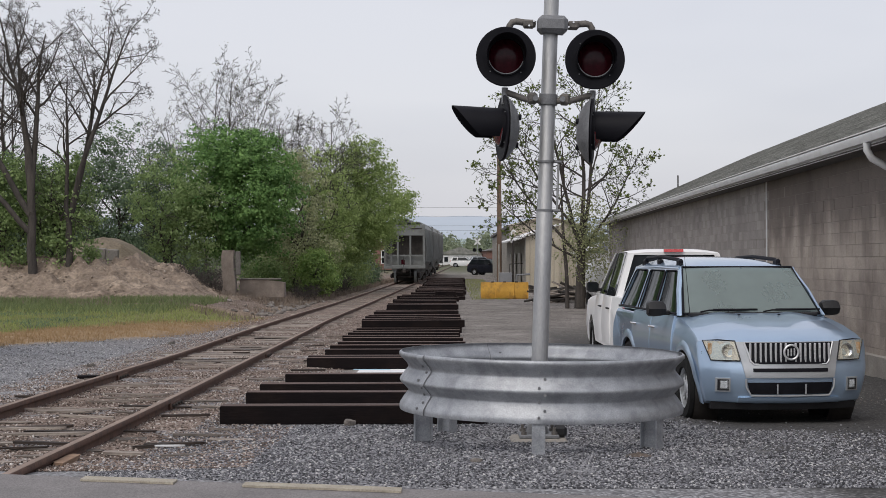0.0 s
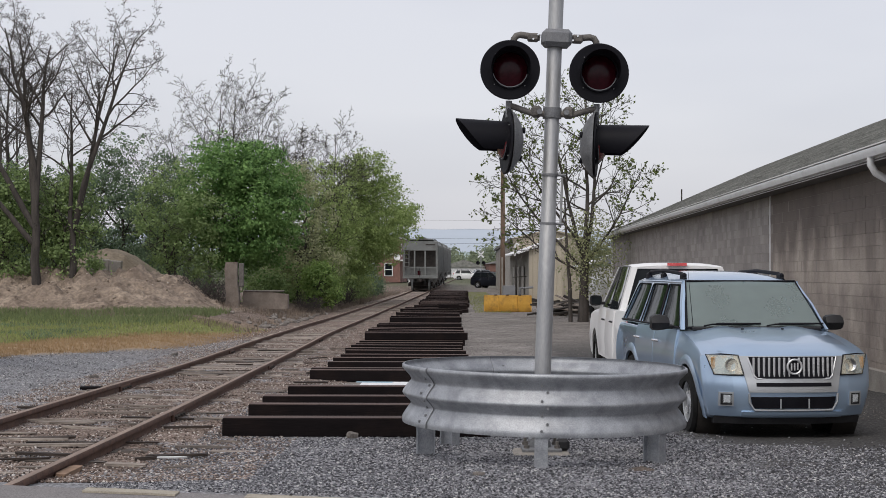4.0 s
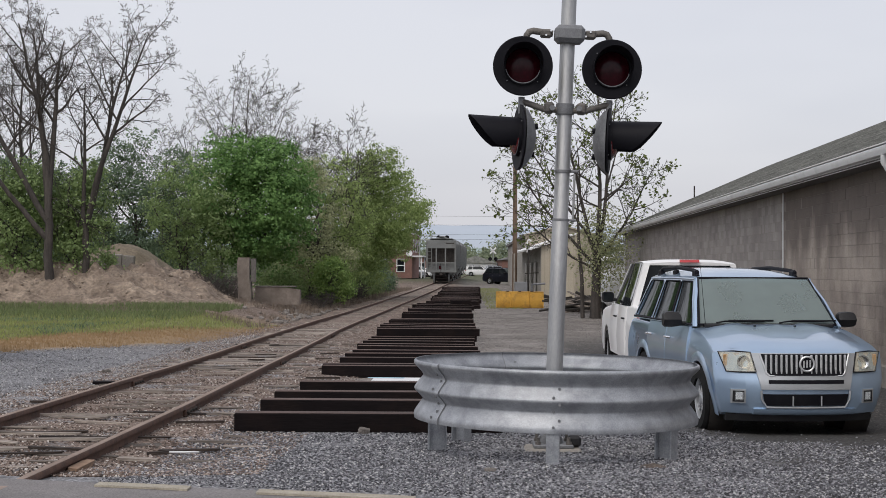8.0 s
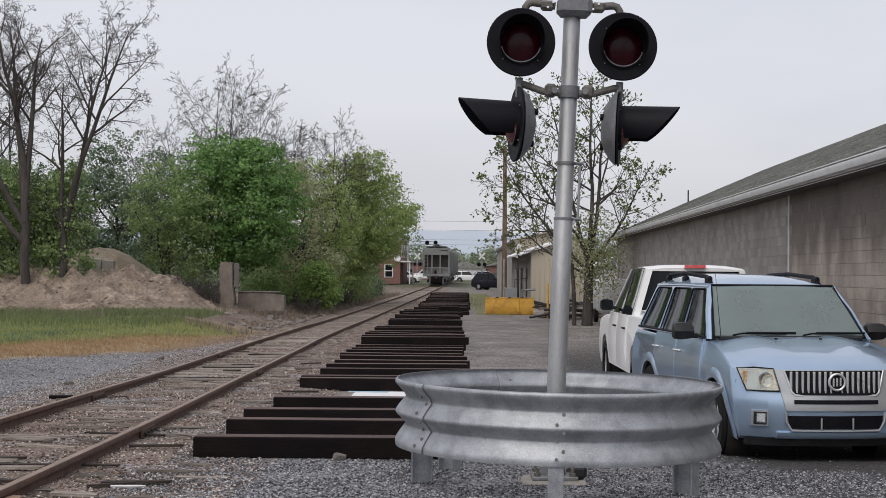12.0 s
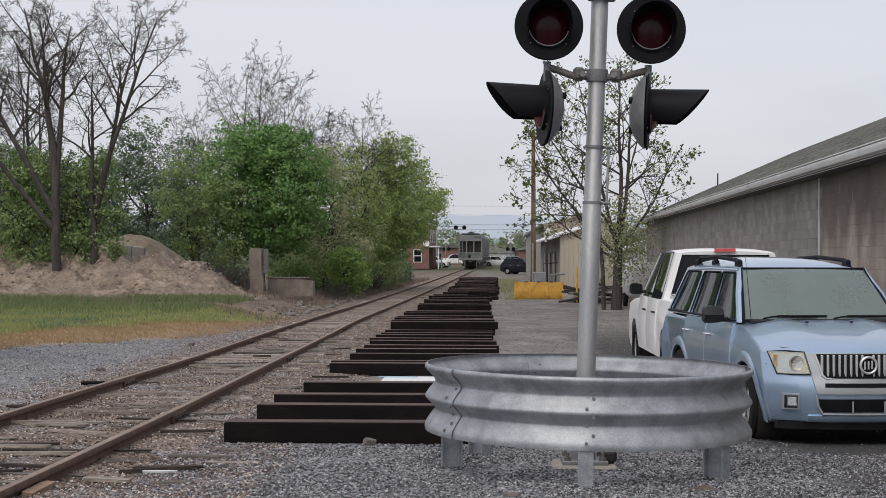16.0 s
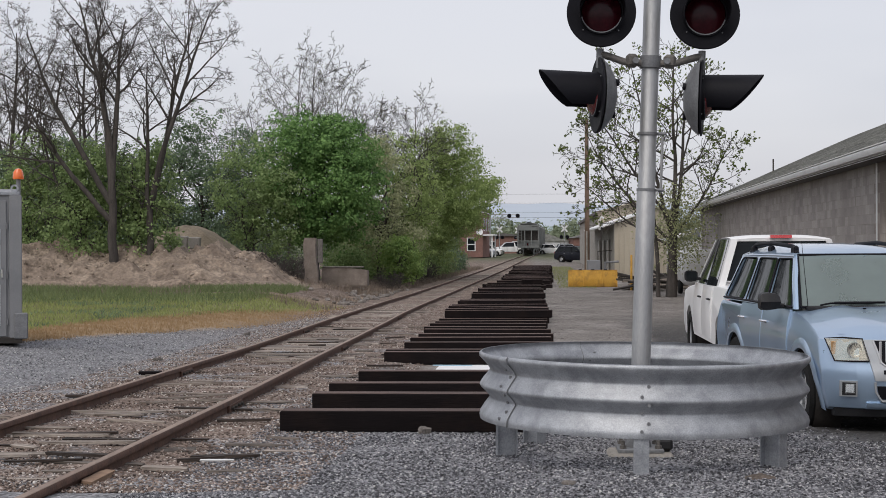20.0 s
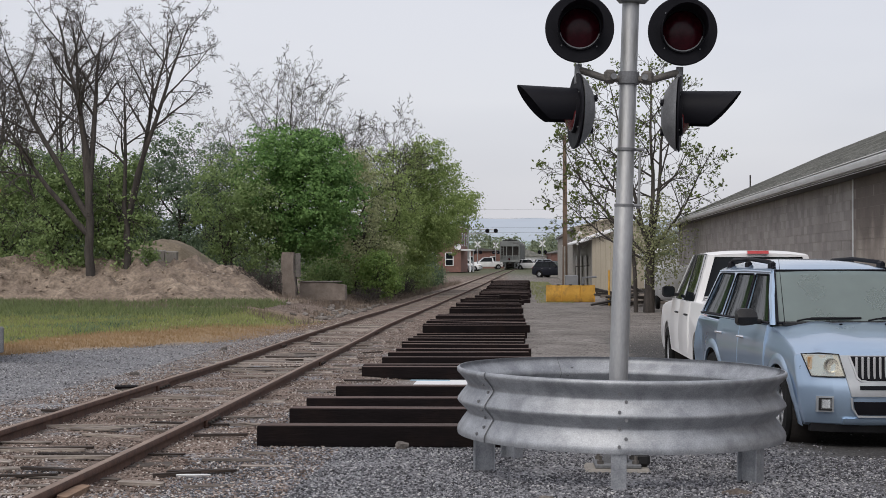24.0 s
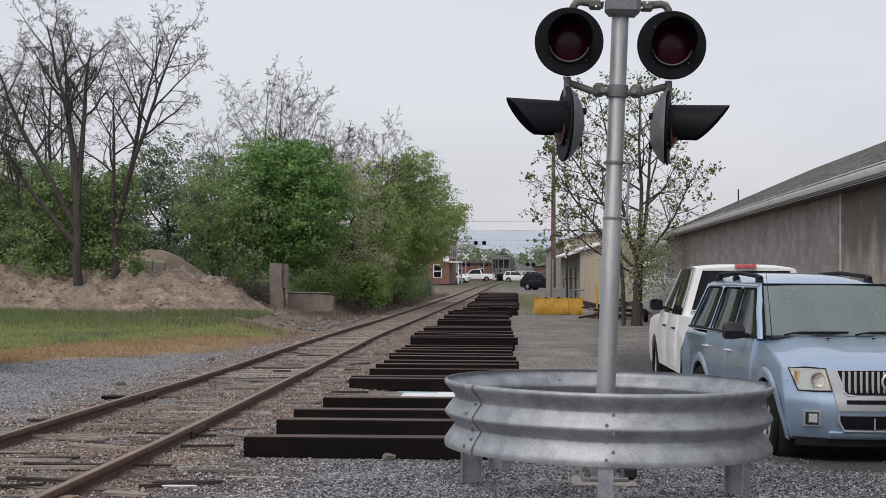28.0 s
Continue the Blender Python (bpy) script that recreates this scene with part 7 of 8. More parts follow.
def cloud(r, blobs, n, clump=0.45, per=26):
    """Leaf places: clumps spread over the skins of ellipsoids (x, y, z, rx, ry, rz)."""
    out, face = [], []
    vol = np.array([b[3] * b[4] + b[4] * b[5] + b[3] * b[5] for b in blobs])
    pick = r.choice(len(blobs), int(n / per), p=vol / vol.sum())
    for k in pick:
        x, y, z, rx, ry, rz = blobs[k]
        d = r.normal(size=3)
        d /= np.linalg.norm(d)
        q = 1 - abs(r.normal(0, 0.22))
        q *= 1 + 0.28 * noise.noise(Vector(d) * 2.3 + Vector((k, x, z)))
        m = np.array([x, y, z]) + d * np.array([rx, ry, rz]) * q
        away = r.normal(0, clump, (per, 3)) * np.array([1, 1, 0.7])
        out.append(m + away)
        face.append(away / (np.linalg.norm(away, axis=1)[:, None] + 1e-9) * 0.8 + d * 0.6)
    return np.concatenate(out), np.concatenate(face)


GOLD = 2.39996


def branch(r, out, tips, p, d, ln, rad, lev, levels, count, angle, ratio, lift, wig, thin, first):
    """One limb and all that grows from it; children wind round it and shorten towards its tip."""
    n = (8, 6, 5, 4, 3)[min(lev, 4)]
    pts, rads, ways = [p.copy()], [rad], []
    q, dd = p.copy(), d.copy()
    for k in range(n):
        dd = (dd + Vector(r.normal(0, wig * (0.5, 0.9, 1.2, 1.5, 1.6)[min(lev, 4)], 3)) + Vector((0, 0, lift[min(lev, len(lift) - 1)]))).normalized()
        q = q + dd * (ln / n)
        pts.append(q.copy())
        ways.append(dd.copy())
        rads.append(max(thin, rad * (1 - 0.82 * ((k + 1) / n) ** 1.3)))
    out.append((pts, rads, lev))
    tips.append(pts[-1])
    if lev >= levels:
        tips.append(pts[-2])
        return
    m = count[lev]
    turn = r.uniform(0, 6.28)
    t0 = first if lev == 0 else 0.18
    for c in range(m):
        t = t0 + (0.98 - t0) * (c + r.uniform(0.1, 0.9)) / m
        f = min(t * n, n - 0.001)
        i = int(f)
        o = pts[i].lerp(pts[i + 1], f - i)
        w = ways[i]
        u = w.orthogonal().normalized()
        a = turn + GOLD * c + r.normal(0, 0.35)
        side = u * math.cos(a) + w.cross(u) * math.sin(a)
        ang = radians(angle[lev] * r.uniform(0.7, 1.2))
        here = rads[i] + (rads[i + 1] - rads[i]) * (f - i)
        branch(r, out, tips, o, (w * math.cos(ang) + side * math.sin(ang)).normalized(), ln * ratio[lev] * (1.15 - 0.65 * t) * r.uniform(0.75, 1.2), max(thin, here * (0.62 if lev == 0 else 0.66)), lev + 1, levels, count, angle, ratio, lift, wig, thin, first)


UPRIGHT = dict(count=(8, 6, 5, 5), angle=(46, 46, 48, 46), ratio=(0.46, 0.46, 0.44, 0.50), lift=(0.05, 0.06, 0.0, -0.02), wig=0.13, thin=0.0065, first=0.44)
FAN = dict(count=(7, 6, 5, 3), angle=(44, 44, 46, 44), ratio=(0.50, 0.48, 0.46, 0.50), lift=(0.06, 0.06, 0.02, 0.0), wig=0.10, thin=0.0085, first=0.38)
BRAMBLE = dict(count=(9, 6, 3, 0), angle=(55, 50, 50, 45), ratio=(0.60, 0.55, 0.5, 0.5), lift=(0.0, -0.03, -0.03, 0.0), wig=0.20, thin=0.006, first=0.05)


def bare_tree(x, y, h, seed, label, leaders=((0, 0, 0.0, 1.0),), trunk=0.16, style=UPRIGHT, levels=4, pods=1200, pod=0.06, group="bare trees behind the yard", mat=None, name="bare_tree"):
    """leaders: (height where it leaves the trunk, lean in x, lean in y, share of the tree's height)."""
    r = np.random.default_rng(seed)
    o = thing(name, pose(x, y, float(land(x, y)) - 0.05), label, "tree" if h > 3 else "shrub", group)
    limbs, tips = [], []
    fork = max(b[0] for b in leaders)
    if fork > 0:
        pts = [Vector((0.05 * math.sin(2 * k + seed), 0.04 * math.cos(k + seed), fork * k / 6)) for k in range(7)]
        limbs.append((pts, [trunk * (1.25 - 0.35 * k / 6) for k in range(7)], 0))
    for z0, lx, ly, share in leaders:
        start = Vector((0, 0, z0)) if fork == 0 else limbs[0][0][min(6, int(round(6 * z0 / fork)))].copy()
        d = Vector((lx, ly, 1.0))
        ln = (h * share - z0) * (1 + 0.35 * (abs(lx) + abs(ly)))
        branch(r, limbs, tips, start, d.normalized(), ln, trunk * (0.52 + 0.36 * share), 0, levels, **style)
    k = h / max(p.z for p in tips)
    limbs, tips = [([p * k for p in pts], rads, lev) for pts, rads, lev in limbs], [p * k for p in tips]
    if name == "bramble":
        part("thicket", limb_geo(limbs), M_BARK, o, angle=0)["kind"] = "stuff"
        return o
    part("trunk", limb_geo([b for b in limbs if b[2] < 2]), M_BARK, o, angle=60)
    part("twig_crown", limb_geo([b for b in limbs if b[2] >= 2]), M_BARK, o, "fine dark leafless twigs", angle=0)["kind"] = "stuff"
    if pods:
        t = np.array([tuple(p) for p in tips])
        c = t[r.integers(0, len(t), pods)] + r.normal(0, 0.09, (pods, 3))
        part("bud_foliage", leaf_mesh("bud_foliage", c, pod, mat or M_PODS, r), None, o, "sparse dark buds and pods")["kind"] = "stuff"
    return o


def green_tree(x, y, seed, blobs, n, mat, label, trunk=0.16, h=5.0, size=0.125, open_=0.0, group="leafy trees beyond the track"):
    """blobs are given about the tree's foot; open_ thins the crown so that its limbs show."""
    r = np.random.default_rng(seed)
    z = float(land(x, y))
    o = thing("leafy_tree", pose(x, y, z - 0.05), label, "tree", group)
    top = max(b[2] + b[5] for b in blobs)
    limbs, _ = grow(r, (0, 0, 0), top, 0.8, (r.normal(0, 0.05), 0), 3, 4, trunk, first=0.25, wig=0.15, thin=0.010)
    k = 0.97 * top / max(max(q.z for q in pts) for pts, _, _ in limbs)
    limbs = [([q * k for q in pts], rads, lev) for pts, rads, lev in limbs]
    part("trunk", limb_geo([b for b in limbs if b[2] < 2]), M_BARK, o, angle=60)
    part("branch_crown", limb_geo([b for b in limbs if b[2] >= 2]), M_BARK, o, "thin dark branches", angle=0)["kind"] = "stuff"
    area = np.array([b[3] * b[4] + b[4] * b[5] + b[3] * b[5] for b in blobs])
    out, face = [], []
    for _ in range(int(n * 0.036 * (1 - open_))):
        bx, by, bz, rx, ry, rz = blobs[int(r.choice(len(blobs), p=area / area.sum()))]
        d = r.normal(size=3)
        d /= np.linalg.norm(d)
        q = r.choice([r.uniform(0.45, 0.9), r.uniform(0.85, 1.05), r.uniform(1.0, 1.22)], p=(0.35, 0.47, 0.18))
        q *= 1 + 0.22 * noise.noise(Vector(d) * 2.3 + Vector((bx, x, bz)))
        s = r.uniform(0.24, 0.58) * (0.6 if q > 1.06 else 1.0)
        per = int(210 * s * s) + 14
        away = r.normal(0, 0.55 * s, (per, 3)) * np.array([1, 1, 0.6])
        c = np.array([bx, by, bz]) + d * np.array([rx, ry, rz]) * q
        c[2] = max(c[2], 0.45)
        out.append(c + away)
        face.append(away / (np.linalg.norm(away, axis=1)[:, None] + 1e-9) * 0.7 + d * 0.5)
    part("crown", leaf_mesh("crown", np.concatenate(out), size, mat, r, face=np.concatenate(face)), None, o)["kind"] = "stuff"
    return o


# tall locusts in front of the earth heap
M_PODS = leafy("dark_seed_pod", (0.035, 0.028, 0.026), (0.09, 0.07, 0.06), 0.1)
M_MAPLE = leafy("deep_green_maple_leaf", (0.045, 0.115, 0.03), (0.28, 0.46, 0.15), 0.38)
bare_tree(-16.7, 56.0, 12.9, 11, "tall bare locust tree with several dark upright leaders", ((3.6, -0.12, 0.05, 0.94), (4.4, 0.0, 0.0, 1.0), (4.4, 0.12, -0.06, 0.92), (3.6, -0.60, 0.1, 0.82), (2.9, -0.95, -0.2, 0.62)), 0.17, pods=1500)
bare_tree(-15.4, 56.8, 12.7, 13, "bare dark locust tree leaning over the bushes", ((3.6, 0.16, 0.0, 1.0), (3.6, 0.26, 0.1, 0.93), (2.4, -0.06, -0.1, 0.78)), 0.14, pods=1000)
bare_tree(-18.6, 58.5, 12.0, 12, "bare locust tree in thin seed pods at the heap", ((2.2, -0.06, 0.0, 1.0), (1.6, -0.4, 0.0, 0.7)), 0.12, pods=700)
bare_tree(-23.4, 62.0, 12.2, 14, "bare spreading tree at the yard edge", ((2.2, -0.25, 0, 0.9), (2.6, 0.06, 0, 1.0), (2.0, 0.30, 0, 0.82)), 0.15, pods=1500)
bare_tree(-24.0, 76.0, 14.0, 16, "bare fine-twigged tree behind the heap", ((1.0, -0.12, 0, 1.0), (1.0, 0.12, 0, 0.95)), 0.13, FAN, pods=900, mat=M_LEAFBROWN)
bare_tree(-28.5, 78.0, 13.0, 17, "bare fine-twigged tree behind the heap", ((1.0, -0.10, 0, 1.0), (1.0, 0.14, 0, 0.9)), 0.13, FAN, pods=900, mat=M_LEAFBROWN)
bare_tree(-28.6, 66.0, 11.5, 15, "bare spreading tree at the yard edge", ((1.6, -0.2, 0, 0.9), (1.6, 0.2, 0, 1.0)), 0.15, pods=900)
# greyer tops rising behind the green
for k, (bx, by, bh, ln) in enumerate(((-17.0, 81, 9.6, -0.08), (-15.2, 82, 11.2, -0.05), (-13.9, 81, 13.6, -0.02), (-12.3, 80, 13.8, 0.01), (-10.9, 81, 12.4, 0.04), (-9.7, 82, 10.6, 0.06), (-7.6, 83, 9.4, -0.03), (-6.7, 82, 11.8, 0.0), (-6.3, 86, 9.6, 0.10), (-6.2, 90, 7.6, 0.28))):
    bare_tree(bx, by, bh, 30 + k, "thin bare tree top with reddish buds above the green", ((1.2, ln - 0.05, 0, 1.0), (1.6, ln + 0.12, 0, 0.86)), 0.08, FAN, 4 if k < 8 else 3, 450, 0.07, "bare tree tops", M_LEAFBROWN)
# dry brambles at the foot of the heap and the trees
for k, (bx, by, bh) in enumerate(((-11.2, 59.6, 1.7), (-10.4, 60.2, 1.5), (-9.9, 59.4, 1.2), (-12.4, 58.2, 1.0), (-6.6, 66.0, 1.0), (-6.9, 70.0, 1.2), (-6.4, 75.0, 1.3), (-5.9, 82.0, 1.2))):
    bare_tree(bx, by, bh, 60 + k, "leafless brown bramble thicket on the bank", ((0, -0.4, 0.2, 1.0), (0, 0.3, -0.3, 1.0), (0, 0.0, 0.4, 1.0), (0, 0.6, 0.2, 0.8), (0, -0.8, -0.2, 0.8)), 0.02, BRAMBLE, 3, 0, group="brambles along the bank", name="bramble")
# leafy trees, from the road end to the far end
M_SPRING = leafy("light_spring_leaf", (0.10, 0.20, 0.05), (0.40, 0.52, 0.17), 0.42)
green_tree(-6.55, 70.0, 91, [(0, 0, 1.5, 0.85, 0.8, 0.95), (0.35, 0.6, 0.9, 0.6, 0.8, 0.6), (-0.3, 0.2, 1.9, 0.6, 0.6, 0.6)], 3800, M_SPRING, "light green leafy bush beside the rails", 0.04, 0, 0.12, 0.0)
green_tree(-10.1, 66.5, 51, [(0, 0, 5.0, 2.9, 2.8, 2.7), (0.9, -0.4, 4.2, 2.3, 2.2, 2.4), (-0.5, 0, 6.5, 2.0, 2.0, 1.5), (1.0, 0, 6.0, 1.8, 1.8, 1.7), (0.2, 0, 2.9, 2.2, 2.0, 1.5)], 23000, M_MAPLE, "full deep green maple tree in fresh leaf", 0.16, size=0.145)
green_tree(-12.9, 65.0, 61, [(0, 0, 4.2, 1.9, 1.8, 2.4), (0.9, 0, 3.0, 1.7, 1.5, 1.9), (1.4, -0.6, 4.6, 1.3, 1.0, 1.6)], 7500, M_LEAF, "lighter green young tree beside the maple", 0.12, size=0.13, open_=0.1)
green_tree(-17.0, 73, 52, [(0, 0, 5.4, 2.2, 2.0, 3.0), (0.6, -0.5, 3.4, 2.2, 2.0, 2.4), (-1.0, 0, 6.4, 1.3, 1.3, 1.6)], 10500, M_LEAFD, "dark green airy tree with sky showing through", 0.14, 0, 0.13, 0.12)
green_tree(-14.6, 74, 53, [(0, 0, 4.8, 2.0, 2.0, 3.0), (-1.2, 0, 3.4, 1.8, 1.8, 2.2)], 8500, M_LEAFD, "dark green airy tree with sky showing through", 0.14, 0, 0.13, 0.12)
green_tree(-18.4, 57.4, 54, [(0, 0, 2.8, 1.5, 1.4, 2.2), (0.6, 0, 4.5, 1.2, 1.2, 1.5)], 7000, M_LEAF, "bushy green young tree under the locusts", 0.10, 0, 0.13, 0.0)
green_tree(-15.8, 57.6, 55, [(0, 0, 2.6, 1.2, 1.2, 2.1), (0.1, 0, 4.4, 1.0, 1.0, 1.5)], 5600, M_LEAF, "bushy green young tree under the locusts", 0.10, 0, 0.13, 0.0)
green_tree(-21.5, 60, 65, [(0, 0, 3.2, 1.7, 1.5, 2.5), (0.4, 0, 5.0, 1.3, 1.2, 1.6)], 7000, M_LEAF, "bushy green young tree under the locusts", 0.10, 0, 0.13, 0.0)
green_tree(-25.2, 69, 56, [(0, 0, 3.4, 2.6, 2.2, 2.6), (-2.2, 0, 4.2, 2.0, 2.0, 2.6)], 8500, M_LEAFD, "dark green tree at the yard edge", 0.12, 0, 0.14, 0.0)
green_tree(-23.4, 71, 63, [(0, 0, 4.2, 2.4, 2.2, 3.2), (-1.5, 0, 2.6, 2.2, 2.0, 2.2)], 10000, M_LEAFD, "dense dark green tree behind the locusts", 0.12, 0, 0.16)
green_tree(-20.2, 71.5, 64, [(0, 0, 3.6, 2.2, 2.0, 2.8)], 7500, M_LEAFD, "dense dark green tree behind the locusts", 0.12, 0, 0.16)
green_tree(-29.5, 70, 57, [(0, 0, 4.0, 3.0, 2.6, 3.2)], 7000, M_LEAFD, "green tree at the yard edge", 0.12, 0, 0.16)
green_tree(-7.9, 73.5, 58, [(0, 0, 4.3, 1.8, 1.9, 3.0), (0.4, -0.6, 2.3, 2.1, 1.8, 1.8), (-0.4, 0, 6.2, 1.1, 1.2, 1.3)], 10500, M_LEAFBROWN, "olive green open scrubby tree beyond the rails", 0.12, 0, 0.135, 0.30)
green_tree(-6.6, 77, 62, [(0, 0, 4.6, 1.7, 1.7, 3.4), (-0.4, 0.4, 2.8, 1.5, 1.5, 1.6)], 9000, M_LEAFY, "yellow-green scrubby tree beyond the rails", 0.12, 0, 0.135, 0.2)
green_tree(-6.7, 84, 59, [(1.5, 0, 5.6, 2.3, 2.2, 3.4), (2.9, 0, 5.2, 1.7, 1.8, 2.4), (0.1, 0, 5.8, 1.6, 1.6, 2.8), (1.8, 0, 7.8, 1.3, 1.3, 1.3), (0.8, 0.5, 3.0, 1.8, 1.6, 1.8)], 20000, M_LEAFY, "tall yellow-green tree leaning over the rails", 0.16, 0, 0.135, 0.1)
green_tree(-6.6, 90, 60, [(2.5, 0, 5.0, 1.3, 1.5, 2.0), (3.5, 0, 5.6, 0.9, 1.0, 1.0), (1.0, 0, 4.0, 1.6, 1.5, 2.4)], 9500, M_LEAFY, "yellow-green tree reaching out over the rails", 0.12, 0, 0.135, 0.15)
# low scrub along the far side of the track
for k, (bx, by, rx_, hz, mt) in enumerate(((-7.9, 79, 1.6, 2.0, M_LEAF), (-6.9, 84, 1.5, 2.2, M_LEAF), (-6.6, 90, 1.3, 2.4, M_LEAFY), (-7.6, 86, 1.6, 3.2, M_LEAF), (-6.4, 87, 1.2, 2.8, M_LEAF), (-5.9, 93, 1.1, 2.8, M_LEAF), (-6.0, 97, 1.1, 2.4, M_LEAF), (-9.4, 78, 1.6, 2.4, M_LEAF), (-7.5, 74.5, 1.2, 1.7, M_LEAFY), (-8.5, 71, 1.2, 1.3, M_LEAF), (-7.2, 81, 1.2, 1.8, M_LEAFY), (-6.2, 96, 1.2, 1.6, M_LEAFBROWN), (-6.2, 102, 1.1, 1.7, M_LEAFD), (-9.3, 75, 1.4, 1.3, M_LEAFBROWN), (-13.6, 70.5, 1.6, 1.5, M_LEAFD), (-23.3, 69.5, 1.8, 1.7, M_LEAFD), (-16.3, 70.5, 1.5, 1.8, M_LEAFD), (-7.2, 110, 1.5, 2.4, M_LEAFD), (-9.0, 118, 2.2, 3.6, M_LEAFD), (-8.6, 97, 2.4, 3.4, M_LEAFD), (-11.0, 88, 2.6, 3.2, M_LEAFD), (-20.0, 80, 3.2, 3.4, M_LEAFD), (-27.0, 80, 3.2, 3.4, M_LEAFD), (-33.0, 76, 3.2, 3.6, M_LEAFD))):
    bx -= 0.8 if -8.6 < bx and by < 100 else 0.0
    r_ = np.random.default_rng(80 + k)
    c_, f_ = cloud(r_, [(0, 0, hz * 0.55, rx_, rx_, hz * 0.75), (rx_ * 0.5, 0, hz * 0.4, rx_ * 0.8, rx_ * 0.8, hz * 0.6)], int(3400 * rx_), 0.24)
    solid("bush", leaf_mesh("bush", c_, 0.13, mt, r_, face=f_), None,
          "dense green roadside bush" if mt is not M_LEAFBROWN else "brownish dry roadside bush", "bush", "bushes along the track", m=pose(bx, by, float(land(bx, by))))


# the thin-leaved tree behind the mast
M_NEWLEAF = leafy("new_leaf", (0.08, 0.11, 0.03), (0.20, 0.24, 0.08), 0.4)
def yard_tree():
    x, y = 5.62, 58.5
    r = np.random.default_rng(21)
    z = float(land(x, y))
    o = thing("young_leaf_tree", pose(x, y, z), "many-stemmed tree with sparse new leaves beside the warehouse", "tree")
    allt = []
    trunks, twigs = [], []
    trunks.append(([Vector((-0.03, 0, 0)), Vector((0.0, 0, 0.9)), Vector((0.03, 0, 1.8)), Vector((0.05, 0, 3.3))], [0.24, 0.20, 0.185, 0.15], 0))
    trunks.append(([Vector((-0.55, 0, 0)), Vector((-0.58, 0, 1.5)), Vector((-0.72, 0, 3.2)), Vector((-0.8, 0, 5.2))], [0.09, 0.08, 0.065, 0.03], 0))
    style = dict(count=(9, 6, 4, 0), angle=(50, 48, 46, 45), ratio=(0.46, 0.48, 0.5, 0.5), lift=(0.03, 0.03, 0.0, 0.0), wig=0.10, thin=0.009, first=0.25)
    # leaders: height of the fork, lean, length, radius
    for sz_, ln, length, tr in ((2.4, (-0.30, 0.0), 7.2, 0.085), (3.0, (0.03, 0.05), 7.0, 0.095), (2.6, (0.22, -0.05), 6.8, 0.09), (2.4, (0.95, 0.1), 4.9, 0.065), (2.2, (-1.25, 0.0), 5.6, 0.07), (3.0, (-0.75, 0.2), 6.0, 0.065), (2.0, (-1.9, -0.2), 4.6, 0.05)):
        limbs, tips = [], []
        branch(r, limbs, tips, Vector((0.03, 0, sz_)), Vector((ln[0], ln[1], 1)).normalized(), length, tr, 0, 3, **style)
        trunks += [b for b in limbs if b[2] < 2]
        twigs += [b for b in limbs if b[2] >= 2]
        allt += [tuple(p) for p in tips]
    part("trunk", limb_geo(trunks), M_BARK, o, angle=60)
    part("twig_crown", limb_geo(twigs), M_BARK, o, angle=0)["kind"] = "stuff"
    t = np.array(allt)
    t = t[t[:, 2] > 3.0]
    c = np.repeat(t[r.integers(0, len(t), 900)], 4, 0) + r.normal(0, 0.085, (3600, 3))
    part("leaves", leaf_mesh("leaves", c, 0.14, M_NEWLEAF, r), None, o, "small clusters of new leaves")["kind"] = "stuff"
    vine = np.stack([r.normal(0.30, 0.58, 3600), r.normal(0, 0.45, 3600), r.triangular(0.9, 2.9, 5.0, 3600)], 1)
    vine[:, 0] *= np.interp(vine[:, 2], [0.8, 2.5, 5.0], [0.6, 1.2, 0.9])
    part("climber", leaf_mesh("climber", vine, 0.11, M_LEAFBROWN, r), None, o, "green climber round the stems")["kind"] = "stuff"


yard_tree()


# far woods of the town
# leaf colours greyed so that distance haze is part of them
M_FARLEAF = leafy("far_hazy_leaf", (0.19, 0.225, 0.145), (0.31, 0.355, 0.235), 0.35)


def reversed_args(cf, size, mat, r):
    return cf[0], size, mat, r, 0.35, cf[1]


def far_woods():
    r = np.random.default_rng(33)
    blobs = []
    for k in range(220):
        x = r.uniform(-80, 100)
        y = r.uniform(330, 420)
        h = r.uniform(4.5, 8.5)
        blobs.append((x, y, h * 0.5, r.uniform(3, 6), 4.0, h * 0.55))
    solid("far_woods", leaf_mesh("far_woods", *reversed_args(cloud(r, blobs, 90000, 0.9, 30), 0.8, M_FARLEAF, r)), None, "green woods behind the far town", "woods", kind="stuff")
    blobs = [(r.uniform(-120, -30), r.uniform(86, 130), r.uniform(2, 4), r.uniform(3, 5), 3.0, r.uniform(3, 5)) for _ in range(40)]
    solid("side_woods", leaf_mesh("side_woods", *reversed_args(cloud(r, blobs, 26000, 0.6, 26), 0.4, M_LEAFD, r)), None, "dark woods behind the earth heap", "woods", kind="stuff")


far_woods()


